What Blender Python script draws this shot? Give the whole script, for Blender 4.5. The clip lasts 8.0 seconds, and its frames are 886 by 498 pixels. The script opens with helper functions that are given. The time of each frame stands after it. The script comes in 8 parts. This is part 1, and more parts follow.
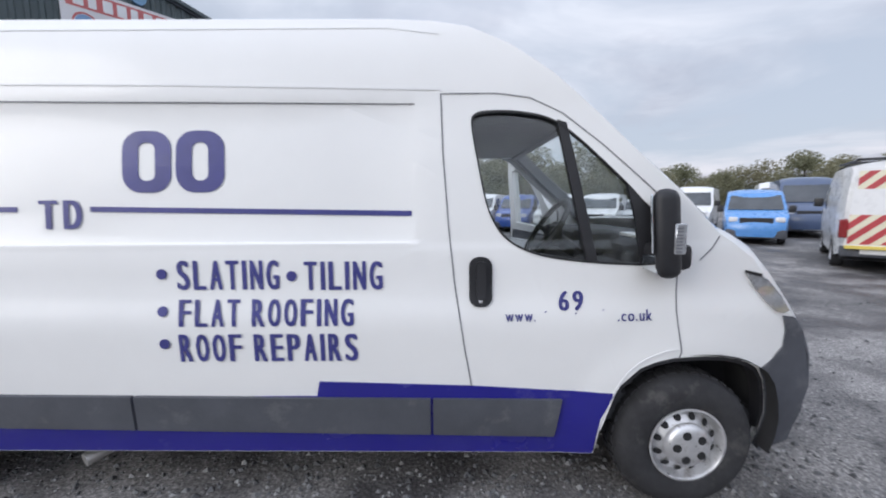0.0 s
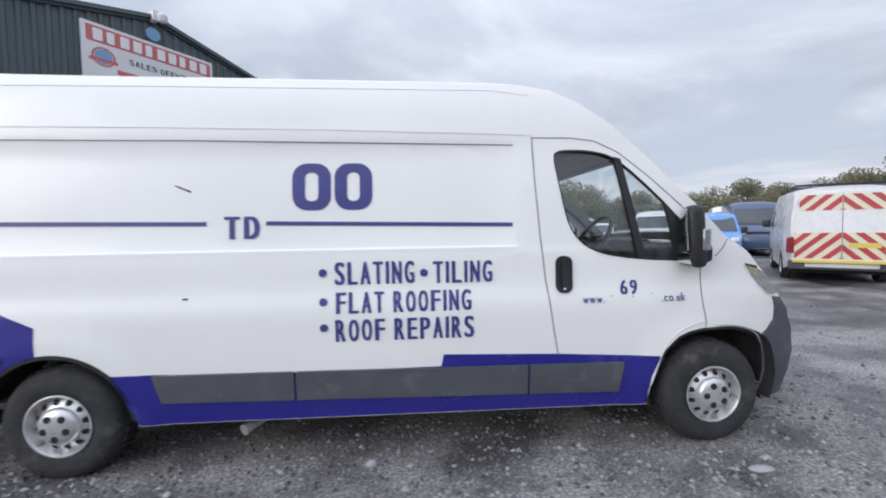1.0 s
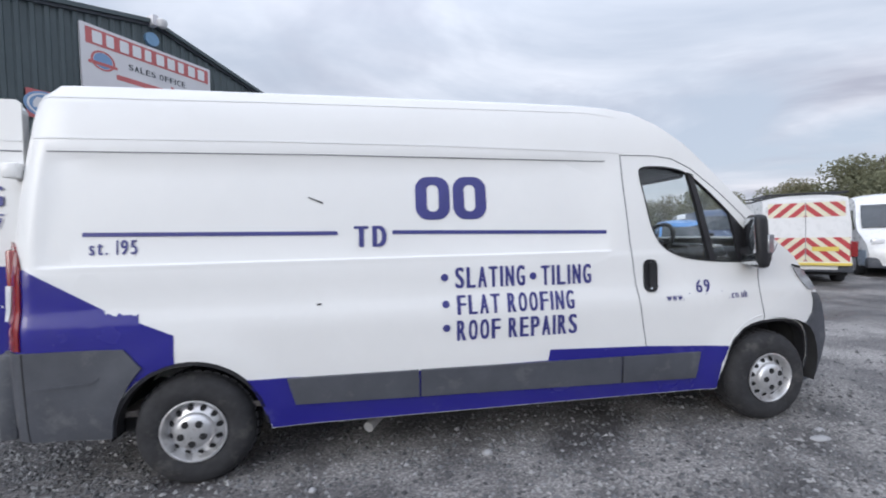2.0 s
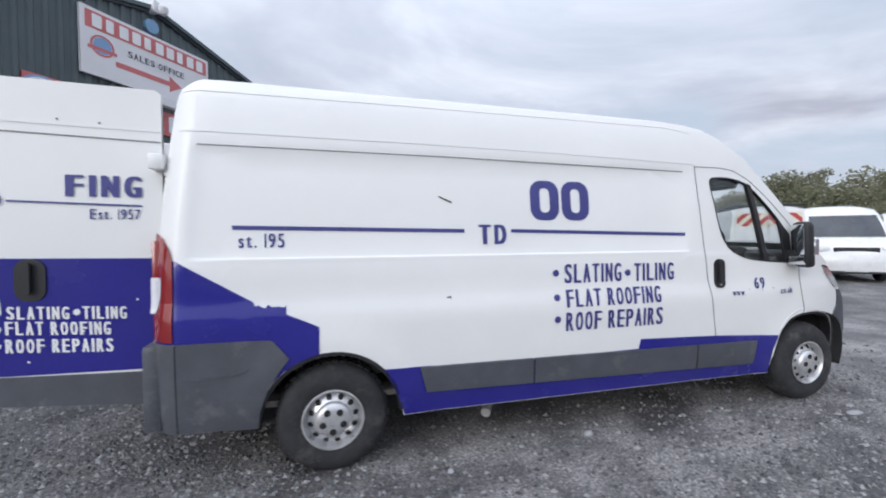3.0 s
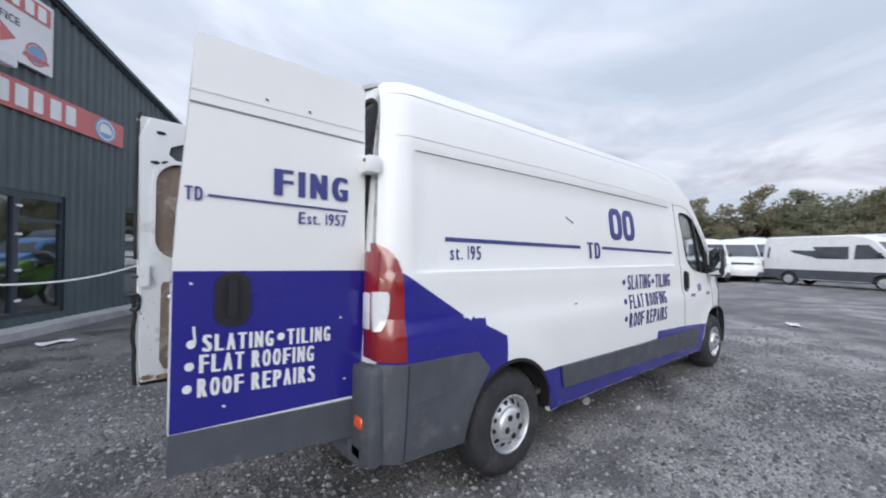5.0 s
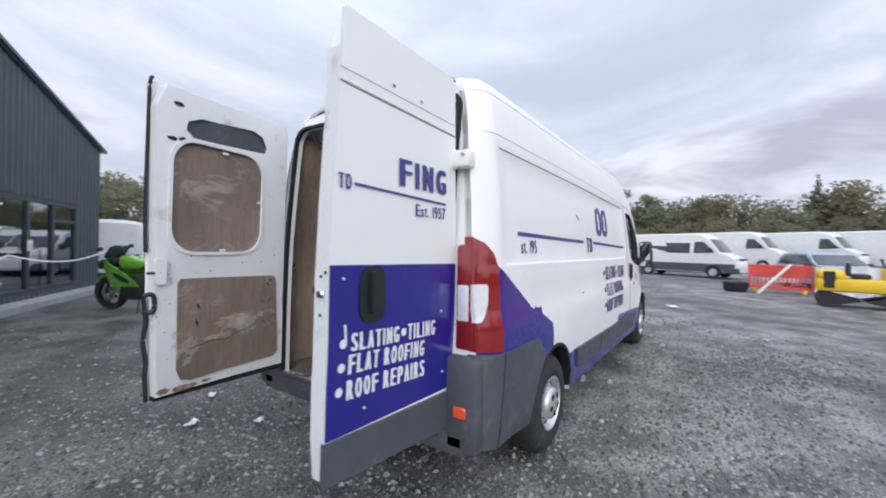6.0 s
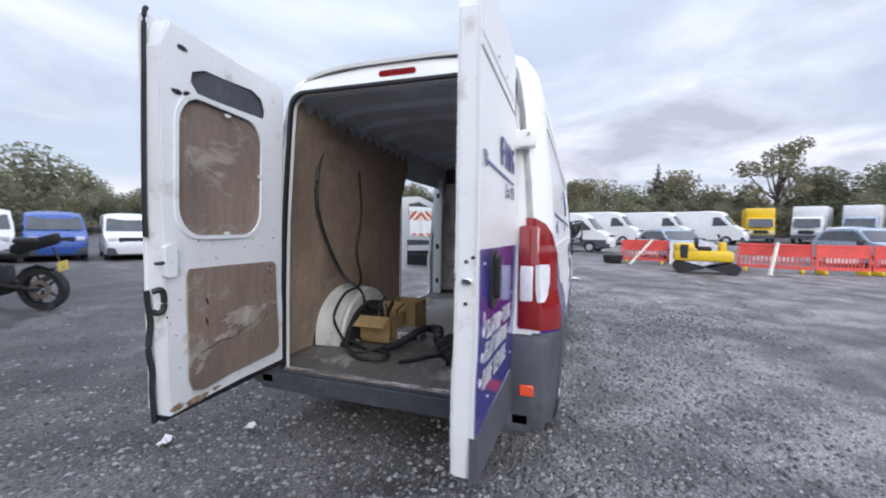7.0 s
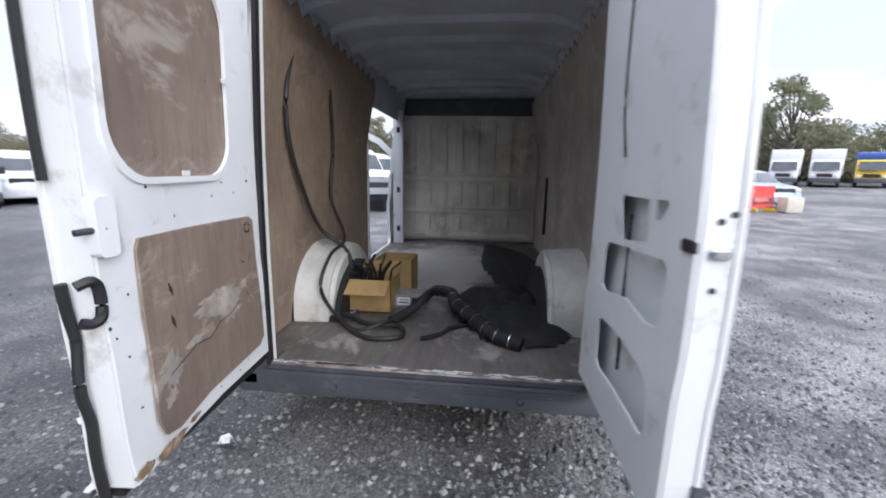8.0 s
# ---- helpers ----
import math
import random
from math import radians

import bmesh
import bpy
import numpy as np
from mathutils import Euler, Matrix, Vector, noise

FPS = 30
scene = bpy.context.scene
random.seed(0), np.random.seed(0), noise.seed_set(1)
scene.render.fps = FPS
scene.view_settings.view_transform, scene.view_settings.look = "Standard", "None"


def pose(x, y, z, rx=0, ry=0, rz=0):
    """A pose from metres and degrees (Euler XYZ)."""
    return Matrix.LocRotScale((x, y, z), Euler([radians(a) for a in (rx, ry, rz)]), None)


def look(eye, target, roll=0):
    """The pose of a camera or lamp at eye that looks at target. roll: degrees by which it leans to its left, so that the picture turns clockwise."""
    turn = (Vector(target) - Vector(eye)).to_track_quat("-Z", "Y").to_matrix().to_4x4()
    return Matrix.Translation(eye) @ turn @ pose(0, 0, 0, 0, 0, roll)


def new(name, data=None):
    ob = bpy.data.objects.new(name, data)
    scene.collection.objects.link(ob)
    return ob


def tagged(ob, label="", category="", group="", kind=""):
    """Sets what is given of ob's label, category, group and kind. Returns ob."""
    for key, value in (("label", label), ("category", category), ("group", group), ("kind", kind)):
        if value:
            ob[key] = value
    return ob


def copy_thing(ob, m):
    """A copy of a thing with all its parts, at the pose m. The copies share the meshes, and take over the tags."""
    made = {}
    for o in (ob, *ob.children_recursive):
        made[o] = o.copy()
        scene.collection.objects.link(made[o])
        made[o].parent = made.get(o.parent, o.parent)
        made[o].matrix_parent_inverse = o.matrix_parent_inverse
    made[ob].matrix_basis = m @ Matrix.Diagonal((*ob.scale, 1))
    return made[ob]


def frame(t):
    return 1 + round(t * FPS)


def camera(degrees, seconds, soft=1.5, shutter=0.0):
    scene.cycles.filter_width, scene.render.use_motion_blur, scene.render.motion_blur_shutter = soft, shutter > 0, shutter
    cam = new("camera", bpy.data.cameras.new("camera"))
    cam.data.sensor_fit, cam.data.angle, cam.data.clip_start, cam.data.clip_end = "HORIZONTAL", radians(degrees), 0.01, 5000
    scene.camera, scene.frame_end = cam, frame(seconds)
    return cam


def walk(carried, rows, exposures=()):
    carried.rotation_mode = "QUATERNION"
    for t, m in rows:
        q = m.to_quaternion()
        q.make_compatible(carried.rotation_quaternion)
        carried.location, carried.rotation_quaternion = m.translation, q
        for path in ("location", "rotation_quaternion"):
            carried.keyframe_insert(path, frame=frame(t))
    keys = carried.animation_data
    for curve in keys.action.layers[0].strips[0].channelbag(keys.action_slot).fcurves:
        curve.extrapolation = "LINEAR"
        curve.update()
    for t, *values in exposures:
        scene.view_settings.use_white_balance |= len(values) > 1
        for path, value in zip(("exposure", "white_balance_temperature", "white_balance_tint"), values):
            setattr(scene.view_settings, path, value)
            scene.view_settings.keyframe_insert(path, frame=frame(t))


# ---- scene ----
cam = camera(96.0, 8.0, 1.9, 0.4)
METRES, EYE, TILT, LEAN, TURN = 8.38, 1.5, 0.0, 0.0, -2.6
PATH = [
    (0, (2.857, -2.788, 1.528), (2.847, -0.802, 1.291), -0.4),
    (0.5, (2.511, -3.16, 1.511), (2.644, -1.17, 1.363), -0.7),
    (1, (2.077, -3.392, 1.462), (2.229, -1.401, 1.354), -0.9),
    (1.5, (1.597, -3.517, 1.495), (1.834, -1.533, 1.406), -1.2),
    (2.8, (0.256, -3.511, 1.451), (0.73, -1.569, 1.394), -0.6),
    (3, (0.021, -3.484, 1.463), (0.545, -1.555, 1.402), -0.3),
    (3.5, (-0.563, -3.336, 1.426), (0.119, -1.457, 1.423), 0.4),
    (4, (-1.138, -3.155, 1.447), (-0.268, -1.354, 1.468), 1.0),
    (4.5, (-1.626, -2.976, 1.46), (-0.543, -1.295, 1.491), 1.1),
    (5, (-2.023, -2.661, 1.449), (-0.736, -1.13, 1.464), 0.8),
    (5.2, (-2.2, -2.533, 1.425), (-0.838, -1.069, 1.444), 0.8),
    (6.3, (-2.944, -1.675, 1.442), (-1.202, -0.693, 1.407), 1.1),
    (6.5, (-3.028, -1.516, 1.45), (-1.231, -0.64, 1.396), 1.0),
    (7, (-3.137, -1.071, 1.43), (-1.246, -0.429, 1.324), 0.8),
    (7.4, (-3.039, -0.709, 1.429), (-1.103, -0.25, 1.226), 0.6),
    (7.5, (-2.982, -0.636, 1.414), (-1.037, -0.225, 1.194), 0.3),
    (8, (-2.684, -0.235, 1.408), (-0.732, -0.027, 1.021), 1.0),
]
walk(cam, [(t, look(eye, target, roll)) for t, eye, target, roll in PATH], [(0, 0.08, 6300, 10), (3, 0.12, 6250, 9), (5, 0.14, 6250, 9), (6.5, 0.26, 6250, 11), (7, 0.32, 6150, 11), (7.5, 0.52, 6150, 11), (8, 0.85, 6250, 11)])

# ---- light ----
world = bpy.data.worlds.new("sky")
scene.world = world
world.use_nodes = True
wn, wl = world.node_tree.nodes, world.node_tree.links
wn.clear()
SUN_EL, SUN_AZ = radians(20), radians(-142)      # the sun stands behind thin cloud, low, beyond the driver's side
w_out = wn.new("ShaderNodeOutputWorld")
w_bg = wn.new("ShaderNodeBackground")
sky = wn.new("ShaderNodeTexSky")
sky.sky_type, sky.sun_disc = "NISHITA", False
sky.sun_elevation, sky.sun_rotation = SUN_EL, math.pi / 2 - SUN_AZ
sky.dust_density, sky.air_density = 2.0, 1.0
w_geo = wn.new("ShaderNodeTexCoord")
w_sep = wn.new("ShaderNodeSeparateXYZ")
wl.new(w_geo.outputs["Generated"], w_sep.inputs[0])


def wmath(op, a, b=None, c=None):
    n = wn.new("ShaderNodeMath")
    n.operation = op
    for i, v in enumerate((a, b, c)):
        if v is None:
            continue
        if isinstance(v, (int, float)):
            n.inputs[i].default_value = v
        else:
            wl.new(v, n.inputs[i])
    return n.outputs[0]


# flat cloud sheet seen in perspective: direction divided by its height
hgt = wmath("ADD", wmath("MAXIMUM", w_sep.outputs["Z"], 0.0), 0.16)
w_com = wn.new("ShaderNodeCombineXYZ")
wl.new(wmath("DIVIDE", w_sep.outputs["X"], hgt), w_com.inputs[0])
wl.new(wmath("DIVIDE", w_sep.outputs["Y"], hgt), w_com.inputs[1])


def wnoise(scale, detail, rough, dist=0.0):
    n = wn.new("ShaderNodeTexNoise")
    n.inputs["Scale"].default_value, n.inputs["Detail"].default_value = scale, detail
    n.inputs["Roughness"].default_value, n.inputs["Distortion"].default_value = rough, dist
    wl.new(w_com.outputs[0], n.inputs["Vector"])
    return n.outputs[0]


def wramp(fac, stops):
    n = wn.new("ShaderNodeValToRGB")
    while len(n.color_ramp.elements) < len(stops):
        n.color_ramp.elements.new(0.5)
    for e, (p, c) in zip(n.color_ramp.elements, stops):
        e.position, e.color = p, (*c, 1)
    wl.new(fac, n.inputs[0])
    return n.outputs[0]


def wmix(fac, a, b, blend="MIX"):
    n = wn.new("ShaderNodeMix")
    n.data_type, n.blend_type = "RGBA", blend
    for key, v in ((0, fac), (6, a), (7, b)):
        if isinstance(v, (int, float)):
            n.inputs[key].default_value = v
        elif isinstance(v, tuple):
            n.inputs[key].default_value = (*v, 1)
        else:
            wl.new(v, n.inputs[key])
    return n.outputs[2]


sky_dim = wmix(1.0, sky.outputs[0], (0.07, 0.07, 0.07), "MULTIPLY")
clear_sky = wmix(0.78, sky_dim, (0.66, 0.72, 0.84))
cover = wramp(wnoise(0.55, 6, 0.55, 0.6), [(0.40, (0, 0, 0)), (0.58, (1, 1, 1))])
shade = wramp(wnoise(1.1, 5, 0.55, 0.4), [(0.46, (0.95, 0.95, 0.99)), (0.64, (0.50, 0.50, 0.58))])
low = wramp(w_sep.outputs["Z"], [(0.0, (0.86, 0.84, 0.86)), (0.30, (0.88, 0.91, 0.97))])
clouds = wmix(1.0, shade, low, "MULTIPLY")
w_col = wmix(cover, clear_sky, wmix(0.15, clouds, low))
# brighter towards the veiled sun
w_dot = wn.new("ShaderNodeVectorMath")
w_dot.operation = "DOT_PRODUCT"
wl.new(w_geo.outputs["Generated"], w_dot.inputs[0])
w_dot.inputs[1].default_value = (math.cos(SUN_AZ) * math.cos(SUN_EL), math.sin(SUN_AZ) * math.cos(SUN_EL), math.sin(SUN_EL))
glow = wmath("MULTIPLY_ADD", wmath("MAXIMUM", w_dot.outputs["Value"], 0.0), 0.45, 1.0)
wl.new(w_col, w_bg.inputs[0])
# an overcast sky is brightest overhead
zen = wn.new("ShaderNodeMapRange")
zen.interpolation_type = "SMOOTHSTEP"
zen.inputs[1].default_value, zen.inputs[2].default_value, zen.inputs[3].default_value, zen.inputs[4].default_value = 0.30, 1.0, 0.94, 1.9
wl.new(w_sep.outputs["Z"], zen.inputs[0])
wl.new(wmath("MULTIPLY", glow, zen.outputs[0]), w_bg.inputs[1])
wl.new(w_bg.outputs[0], w_out.inputs[0])

sun = new("sun", bpy.data.lights.new("sun", "SUN"))
sun.data.energy, sun.data.angle, sun.data.color = 0.95, radians(28), (1.0, 0.96, 0.90)
sun.matrix_world = look((math.cos(SUN_AZ) * math.cos(SUN_EL) * 50, math.sin(SUN_AZ) * math.cos(SUN_EL) * 50, math.sin(SUN_EL) * 50), (0, 0, 0))


# ---- materials ----
def mat(name, col, rough=0.5, metal=0.0, var=0.12, scale=3.0, fine=60.0, bump=0.0, bump_scale=200.0, coat=0.0, dirt=None, dirt_amt=0.0, dirt_scale=2.0, spec=0.5):
    """Base colour with two scales of variation, optional stains of a second colour, and fine relief."""
    m = bpy.data.materials.new(name)
    m.use_nodes = True
    nt = m.node_tree
    b = nt.nodes["Principled BSDF"]
    co = nt.nodes.new("ShaderNodeTexCoord")

    def nz(s, d=4.0, r=0.6):
        n = nt.nodes.new("ShaderNodeTexNoise")
        n.inputs["Scale"].default_value, n.inputs["Detail"].default_value, n.inputs["Roughness"].default_value = s, d, r
        nt.links.new(co.outputs["Object"], n.inputs["Vector"])
        return n.outputs[0]

    def mx(f, a, c):
        n = nt.nodes.new("ShaderNodeMix")
        n.data_type = "RGBA"
        for key, v in ((0, f), (6, a), (7, c)):
            if isinstance(v, tuple):
                n.inputs[key].default_value = (*v, 1)
            elif isinstance(v, (int, float)):
                n.inputs[key].default_value = v
            else:
                nt.links.new(v, n.inputs[key])
        return n.outputs[2]

    def ramp(f, p0, p1, v0=0.0, v1=1.0):
        n = nt.nodes.new("ShaderNodeMapRange")
        n.inputs[1].default_value, n.inputs[2].default_value, n.inputs[3].default_value, n.inputs[4].default_value = p0, p1, v0, v1
        nt.links.new(f, n.inputs[0])
        return n.outputs[0]

    lo = tuple(max(0, c * (1 - var)) for c in col)
    hi = tuple(min(1, c * (1 + var)) for c in col)
    c1 = mx(ramp(nz(scale), 0.35, 0.65), lo, hi)
    c2 = mx(ramp(nz(fine, 3), 0.3, 0.7, 0, 0.35), c1, lo)
    if dirt:
        c2 = mx(ramp(nz(dirt_scale, 8, 0.7), 0.62 - 0.25 * dirt_amt, 0.74 - 0.1 * dirt_amt, 0, min(1, 0.5 + dirt_amt)), c2, dirt)
    nt.links.new(c2, b.inputs["Base Color"])
    b.inputs["Metallic"].default_value = metal
    nt.links.new(ramp(nz(scale * 2.3), 0.3, 0.7, max(0.02, rough - 0.08), min(1, rough + 0.08)), b.inputs["Roughness"])
    b.inputs["Coat Weight"].default_value = coat
    b.inputs["Coat Roughness"].default_value = 0.08
    b.inputs["Specular IOR Level"].default_value = spec
    if bump:
        bn = nt.nodes.new("ShaderNodeBump")
        bn.inputs["Strength"].default_value, bn.inputs["Distance"].default_value = bump, 0.01
        nt.links.new(nz(bump_scale, 4), bn.inputs["Height"])
        nt.links.new(bn.outputs[0], b.inputs["Normal"])
    return m


def glass(name, tint=(0.94, 0.96, 0.96), rough=0.02, face=0.06):
    m = bpy.data.materials.new(name)
    m.use_nodes = True
    nt = m.node_tree
    nt.nodes.clear()
    out, mixn = nt.nodes.new("ShaderNodeOutputMaterial"), nt.nodes.new("ShaderNodeMixShader")
    tr, gl, lw = nt.nodes.new("ShaderNodeBsdfTransparent"), nt.nodes.new("ShaderNodeBsdfGlossy"), nt.nodes.new("ShaderNodeLayerWeight")
    tr.inputs[0].default_value = (*tint, 1)
    gl.inputs["Roughness"].default_value = rough
    # reflection rises towards grazing angles, alike on both faces of the pane
    lw.inputs[0].default_value = 0.5
    pw, ma = nt.nodes.new("ShaderNodeMath"), nt.nodes.new("ShaderNodeMath")
    pw.operation, ma.operation = "POWER", "MULTIPLY_ADD"
    pw.inputs[1].default_value, ma.inputs[1].default_value, ma.inputs[2].default_value = 5.0, 0.99 - face, face
    nt.links.new(lw.outputs["Facing"], pw.inputs[0])
    nt.links.new(pw.outputs[0], ma.inputs[0])
    nt.links.new(ma.outputs[0], mixn.inputs[0])
    nt.links.new(tr.outputs[0], mixn.inputs[1])
    nt.links.new(gl.outputs[0], mixn.inputs[2])
    nt.links.new(mixn.outputs[0], out.inputs[0])
    return m


M_WHITE = mat("van_paint_white", (0.80, 0.80, 0.79), 0.40, var=0.025, scale=0.9, fine=9, coat=0.22)
M_WHITEIN = mat("door_inner_white", (0.80, 0.815, 0.825), 0.42, var=0.04, scale=2, coat=0.2, dirt=(0.40, 0.34, 0.28), dirt_amt=0.2, dirt_scale=6)
M_BLUE = mat("vinyl_blue", (0.018, 0.016, 0.23), 0.22, var=0.06, scale=1.5, coat=0.5, dirt=(0.12, 0.12, 0.3), dirt_amt=0.05)
M_TEXT = mat("vinyl_lettering_blue", (0.050, 0.052, 0.22), 0.4, var=0.12, scale=5)
M_TEXTW = mat("vinyl_lettering_white", (0.80, 0.80, 0.82), 0.4, var=0.05)
M_GHOST = mat("removed_lettering_trace", (0.74, 0.74, 0.74), 0.5, var=0.02)
M_GREY = mat("bumper_plastic_grey", (0.075, 0.080, 0.095), 0.62, var=0.14, scale=4, bump=0.15, bump_scale=400, dirt=(0.16, 0.16, 0.17), dirt_amt=0.25, dirt_scale=5)
M_STEP = mat("step_tread_black", (0.030, 0.029, 0.030), 0.45, var=0.3, scale=6, dirt=(0.15, 0.14, 0.13), dirt_amt=0.35, dirt_scale=9)
M_BLACK = mat("black_plastic", (0.018, 0.018, 0.021), 0.5, var=0.2, bump=0.1)
M_SEAL = mat("rubber_seal", (0.014, 0.014, 0.016), 0.7, var=0.2)
M_GAP = mat("shut_line_dark", (0.20, 0.20, 0.215), 0.8, var=0.1)
M_TYRE = mat("tyre_rubber", (0.028, 0.028, 0.031), 0.82, var=0.25, scale=9, dirt=(0.10, 0.095, 0.09), dirt_amt=0.3, dirt_scale=6, bump=0.2, bump_scale=120)
M_RIM = mat("steel_wheel_silver", (0.64, 0.64, 0.65), 0.34, 0.65, var=0.14, scale=12, dirt=(0.16, 0.12, 0.09), dirt_amt=0.25, dirt_scale=14)
M_DARKMET = mat("dark_metal", (0.05, 0.05, 0.055), 0.6, 0.4, var=0.3)
M_UNDER = mat("underbody_dark", (0.02, 0.02, 0.022), 0.9, var=0.3)
M_RED = mat("lamp_red", (0.24, 0.012, 0.014), 0.12, var=0.12, scale=14, coat=0.8)
M_CLEAR = mat("lamp_clear", (0.72, 0.72, 0.74), 0.12, var=0.08, scale=30, coat=0.8)
M_LAMP = mat("headlight_lens", (0.34, 0.35, 0.37), 0.1, 0.3, var=0.25, scale=25, coat=0.9)
M_AMBER = mat("reflector_orange", (0.80, 0.10, 0.03), 0.2, var=0.1, coat=0.6)
def plyboard(name, col, dark, pale, pale_amt=0.5, rough=0.65, streak=(6.0, 6.0, 0.9)):
    """Old plywood: streaked grain, broad dark stains, pale rubbed patches and small specks."""
    m = mat(name, col, rough, var=0.16, scale=2.2, fine=35, bump=0.12)
    nt = m.node_tree
    b = nt.nodes["Principled BSDF"]
    co = nt.nodes.new("ShaderNodeTexCoord")
    last = b.inputs["Base Color"].links[0].from_socket

    def layer(last, scale, stretch, p0, p1, amount, colour, detail=7.0, rg=0.65):
        mp = nt.nodes.new("ShaderNodeMapping")
        mp.inputs["Scale"].default_value = stretch
        nt.links.new(co.outputs["Object"], mp.inputs[0])
        n = nt.nodes.new("ShaderNodeTexNoise")
        n.inputs["Scale"].default_value, n.inputs["Detail"].default_value, n.inputs["Roughness"].default_value = scale, detail, rg
        n.inputs["Distortion"].default_value = 0.5
        nt.links.new(mp.outputs[0], n.inputs["Vector"])
        r = nt.nodes.new("ShaderNodeMapRange")
        r.inputs[1].default_value, r.inputs[2].default_value, r.inputs[4].default_value = p0, p1, amount
        nt.links.new(n.outputs[0], r.inputs[0])
        x = nt.nodes.new("ShaderNodeMix")
        x.data_type = "RGBA"
        nt.links.new(r.outputs[0], x.inputs[0])
        nt.links.new(last, x.inputs[6])
        x.inputs[7].default_value = (*colour, 1)
        return x.outputs[2]

    last = layer(last, 5.0, streak, 0.42, 0.72, 0.55, dark)
    last = layer(last, 1.7, (1.0, 1.0, 0.8), 0.48, 0.68, 0.75, dark)
    last = layer(last, 3.1, (1.0, 1.0, 1.9), 0.55, 0.64, pale_amt, pale, 9.0, 0.7)
    last = layer(last, 26.0, (1.0, 1.0, 0.5), 0.70, 0.74, 0.8, tuple(c * 0.35 for c in dark), 3.0)
    nt.links.new(last, b.inputs["Base Color"])
    return m


M_PLY = plyboard("plywood_lining", (0.32, 0.24, 0.18), (0.15, 0.11, 0.085), (0.42, 0.35, 0.29), 0.35)
M_PLYR = plyboard("plywood_lining_grey", (0.46, 0.41, 0.365), (0.24, 0.21, 0.185), (0.58, 0.54, 0.49), 0.4)
M_PLYD = plyboard("door_plywood", (0.275, 0.21, 0.168), (0.15, 0.112, 0.088), (0.43, 0.38, 0.33), 0.75)
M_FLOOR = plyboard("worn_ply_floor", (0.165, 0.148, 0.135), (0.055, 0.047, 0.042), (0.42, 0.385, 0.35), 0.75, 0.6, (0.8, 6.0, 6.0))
# the middle of the load floor is rubbed pale and dusty, its edges stay darker
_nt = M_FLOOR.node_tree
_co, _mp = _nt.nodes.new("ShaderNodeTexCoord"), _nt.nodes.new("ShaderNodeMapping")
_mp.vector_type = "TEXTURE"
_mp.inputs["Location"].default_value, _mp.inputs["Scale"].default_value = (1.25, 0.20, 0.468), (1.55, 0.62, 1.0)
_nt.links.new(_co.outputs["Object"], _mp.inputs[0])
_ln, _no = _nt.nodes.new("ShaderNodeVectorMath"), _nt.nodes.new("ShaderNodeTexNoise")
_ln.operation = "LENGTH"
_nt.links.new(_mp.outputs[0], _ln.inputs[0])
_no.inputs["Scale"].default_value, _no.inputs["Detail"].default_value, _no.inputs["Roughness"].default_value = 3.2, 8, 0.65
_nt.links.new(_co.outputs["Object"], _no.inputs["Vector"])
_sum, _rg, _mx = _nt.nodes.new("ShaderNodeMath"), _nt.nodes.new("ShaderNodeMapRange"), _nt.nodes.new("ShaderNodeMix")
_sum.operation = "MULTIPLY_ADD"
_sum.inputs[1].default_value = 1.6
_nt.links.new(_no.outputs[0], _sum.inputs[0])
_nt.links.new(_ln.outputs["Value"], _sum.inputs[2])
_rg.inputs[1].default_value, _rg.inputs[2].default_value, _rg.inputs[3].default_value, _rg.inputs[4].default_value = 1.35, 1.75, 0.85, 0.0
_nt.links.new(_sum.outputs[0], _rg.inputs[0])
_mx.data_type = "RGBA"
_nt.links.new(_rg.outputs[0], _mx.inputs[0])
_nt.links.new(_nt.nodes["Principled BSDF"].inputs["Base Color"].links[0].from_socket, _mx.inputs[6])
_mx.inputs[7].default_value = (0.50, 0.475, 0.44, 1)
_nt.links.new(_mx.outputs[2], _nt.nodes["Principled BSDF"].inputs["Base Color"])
M_ARCH = mat("wheel_box_scuffed_white", (0.60, 0.59, 0.56), 0.6, var=0.15, scale=6, dirt=(0.16, 0.12, 0.09), dirt_amt=0.25, dirt_scale=5)
M_BULK = mat("bulkhead_metal", (0.74, 0.71, 0.62), 0.4, 0.0, var=0.2, scale=2.5, dirt=(0.26, 0.22, 0.15), dirt_amt=0.35, dirt_scale=2)
M_ROOFIN = mat("roof_inner_primer", (0.50, 0.53, 0.60), 0.5, var=0.15, scale=2)
M_STEEL = mat("worn_steel", (0.30, 0.25, 0.22), 0.5, 0.2, var=0.4, scale=10, dirt=(0.10, 0.06, 0.04), dirt_amt=0.55, dirt_scale=9)
M_PIPE = mat("exhaust_metal", (0.55, 0.54, 0.52), 0.4, 0.7, var=0.2)
M_CLOTH = mat("black_cloth", (0.017, 0.017, 0.019), 0.75, var=0.4, scale=8, bump=0.4, bump_scale=90)
M_HOSE = mat("black_hose", (0.02, 0.02, 0.022), 0.5, var=0.3)
M_CARD = mat("cardboard", (0.42, 0.28, 0.12), 0.8, var=0.15, scale=7, dirt=(0.25, 0.14, 0.06), dirt_amt=0.15, dirt_scale=8)
M_GLASS = glass("clear_glass")
M_GLASST = glass("tinted_glass", (0.80, 0.83, 0.84), 0.02, 0.26)
M_DGLASS = mat("dark_window_glass", (0.035, 0.042, 0.05), 0.06, var=0.3, scale=2, coat=0.6)
M_DASH = mat("dashboard_grey", (0.045, 0.046, 0.05), 0.7, var=0.2)
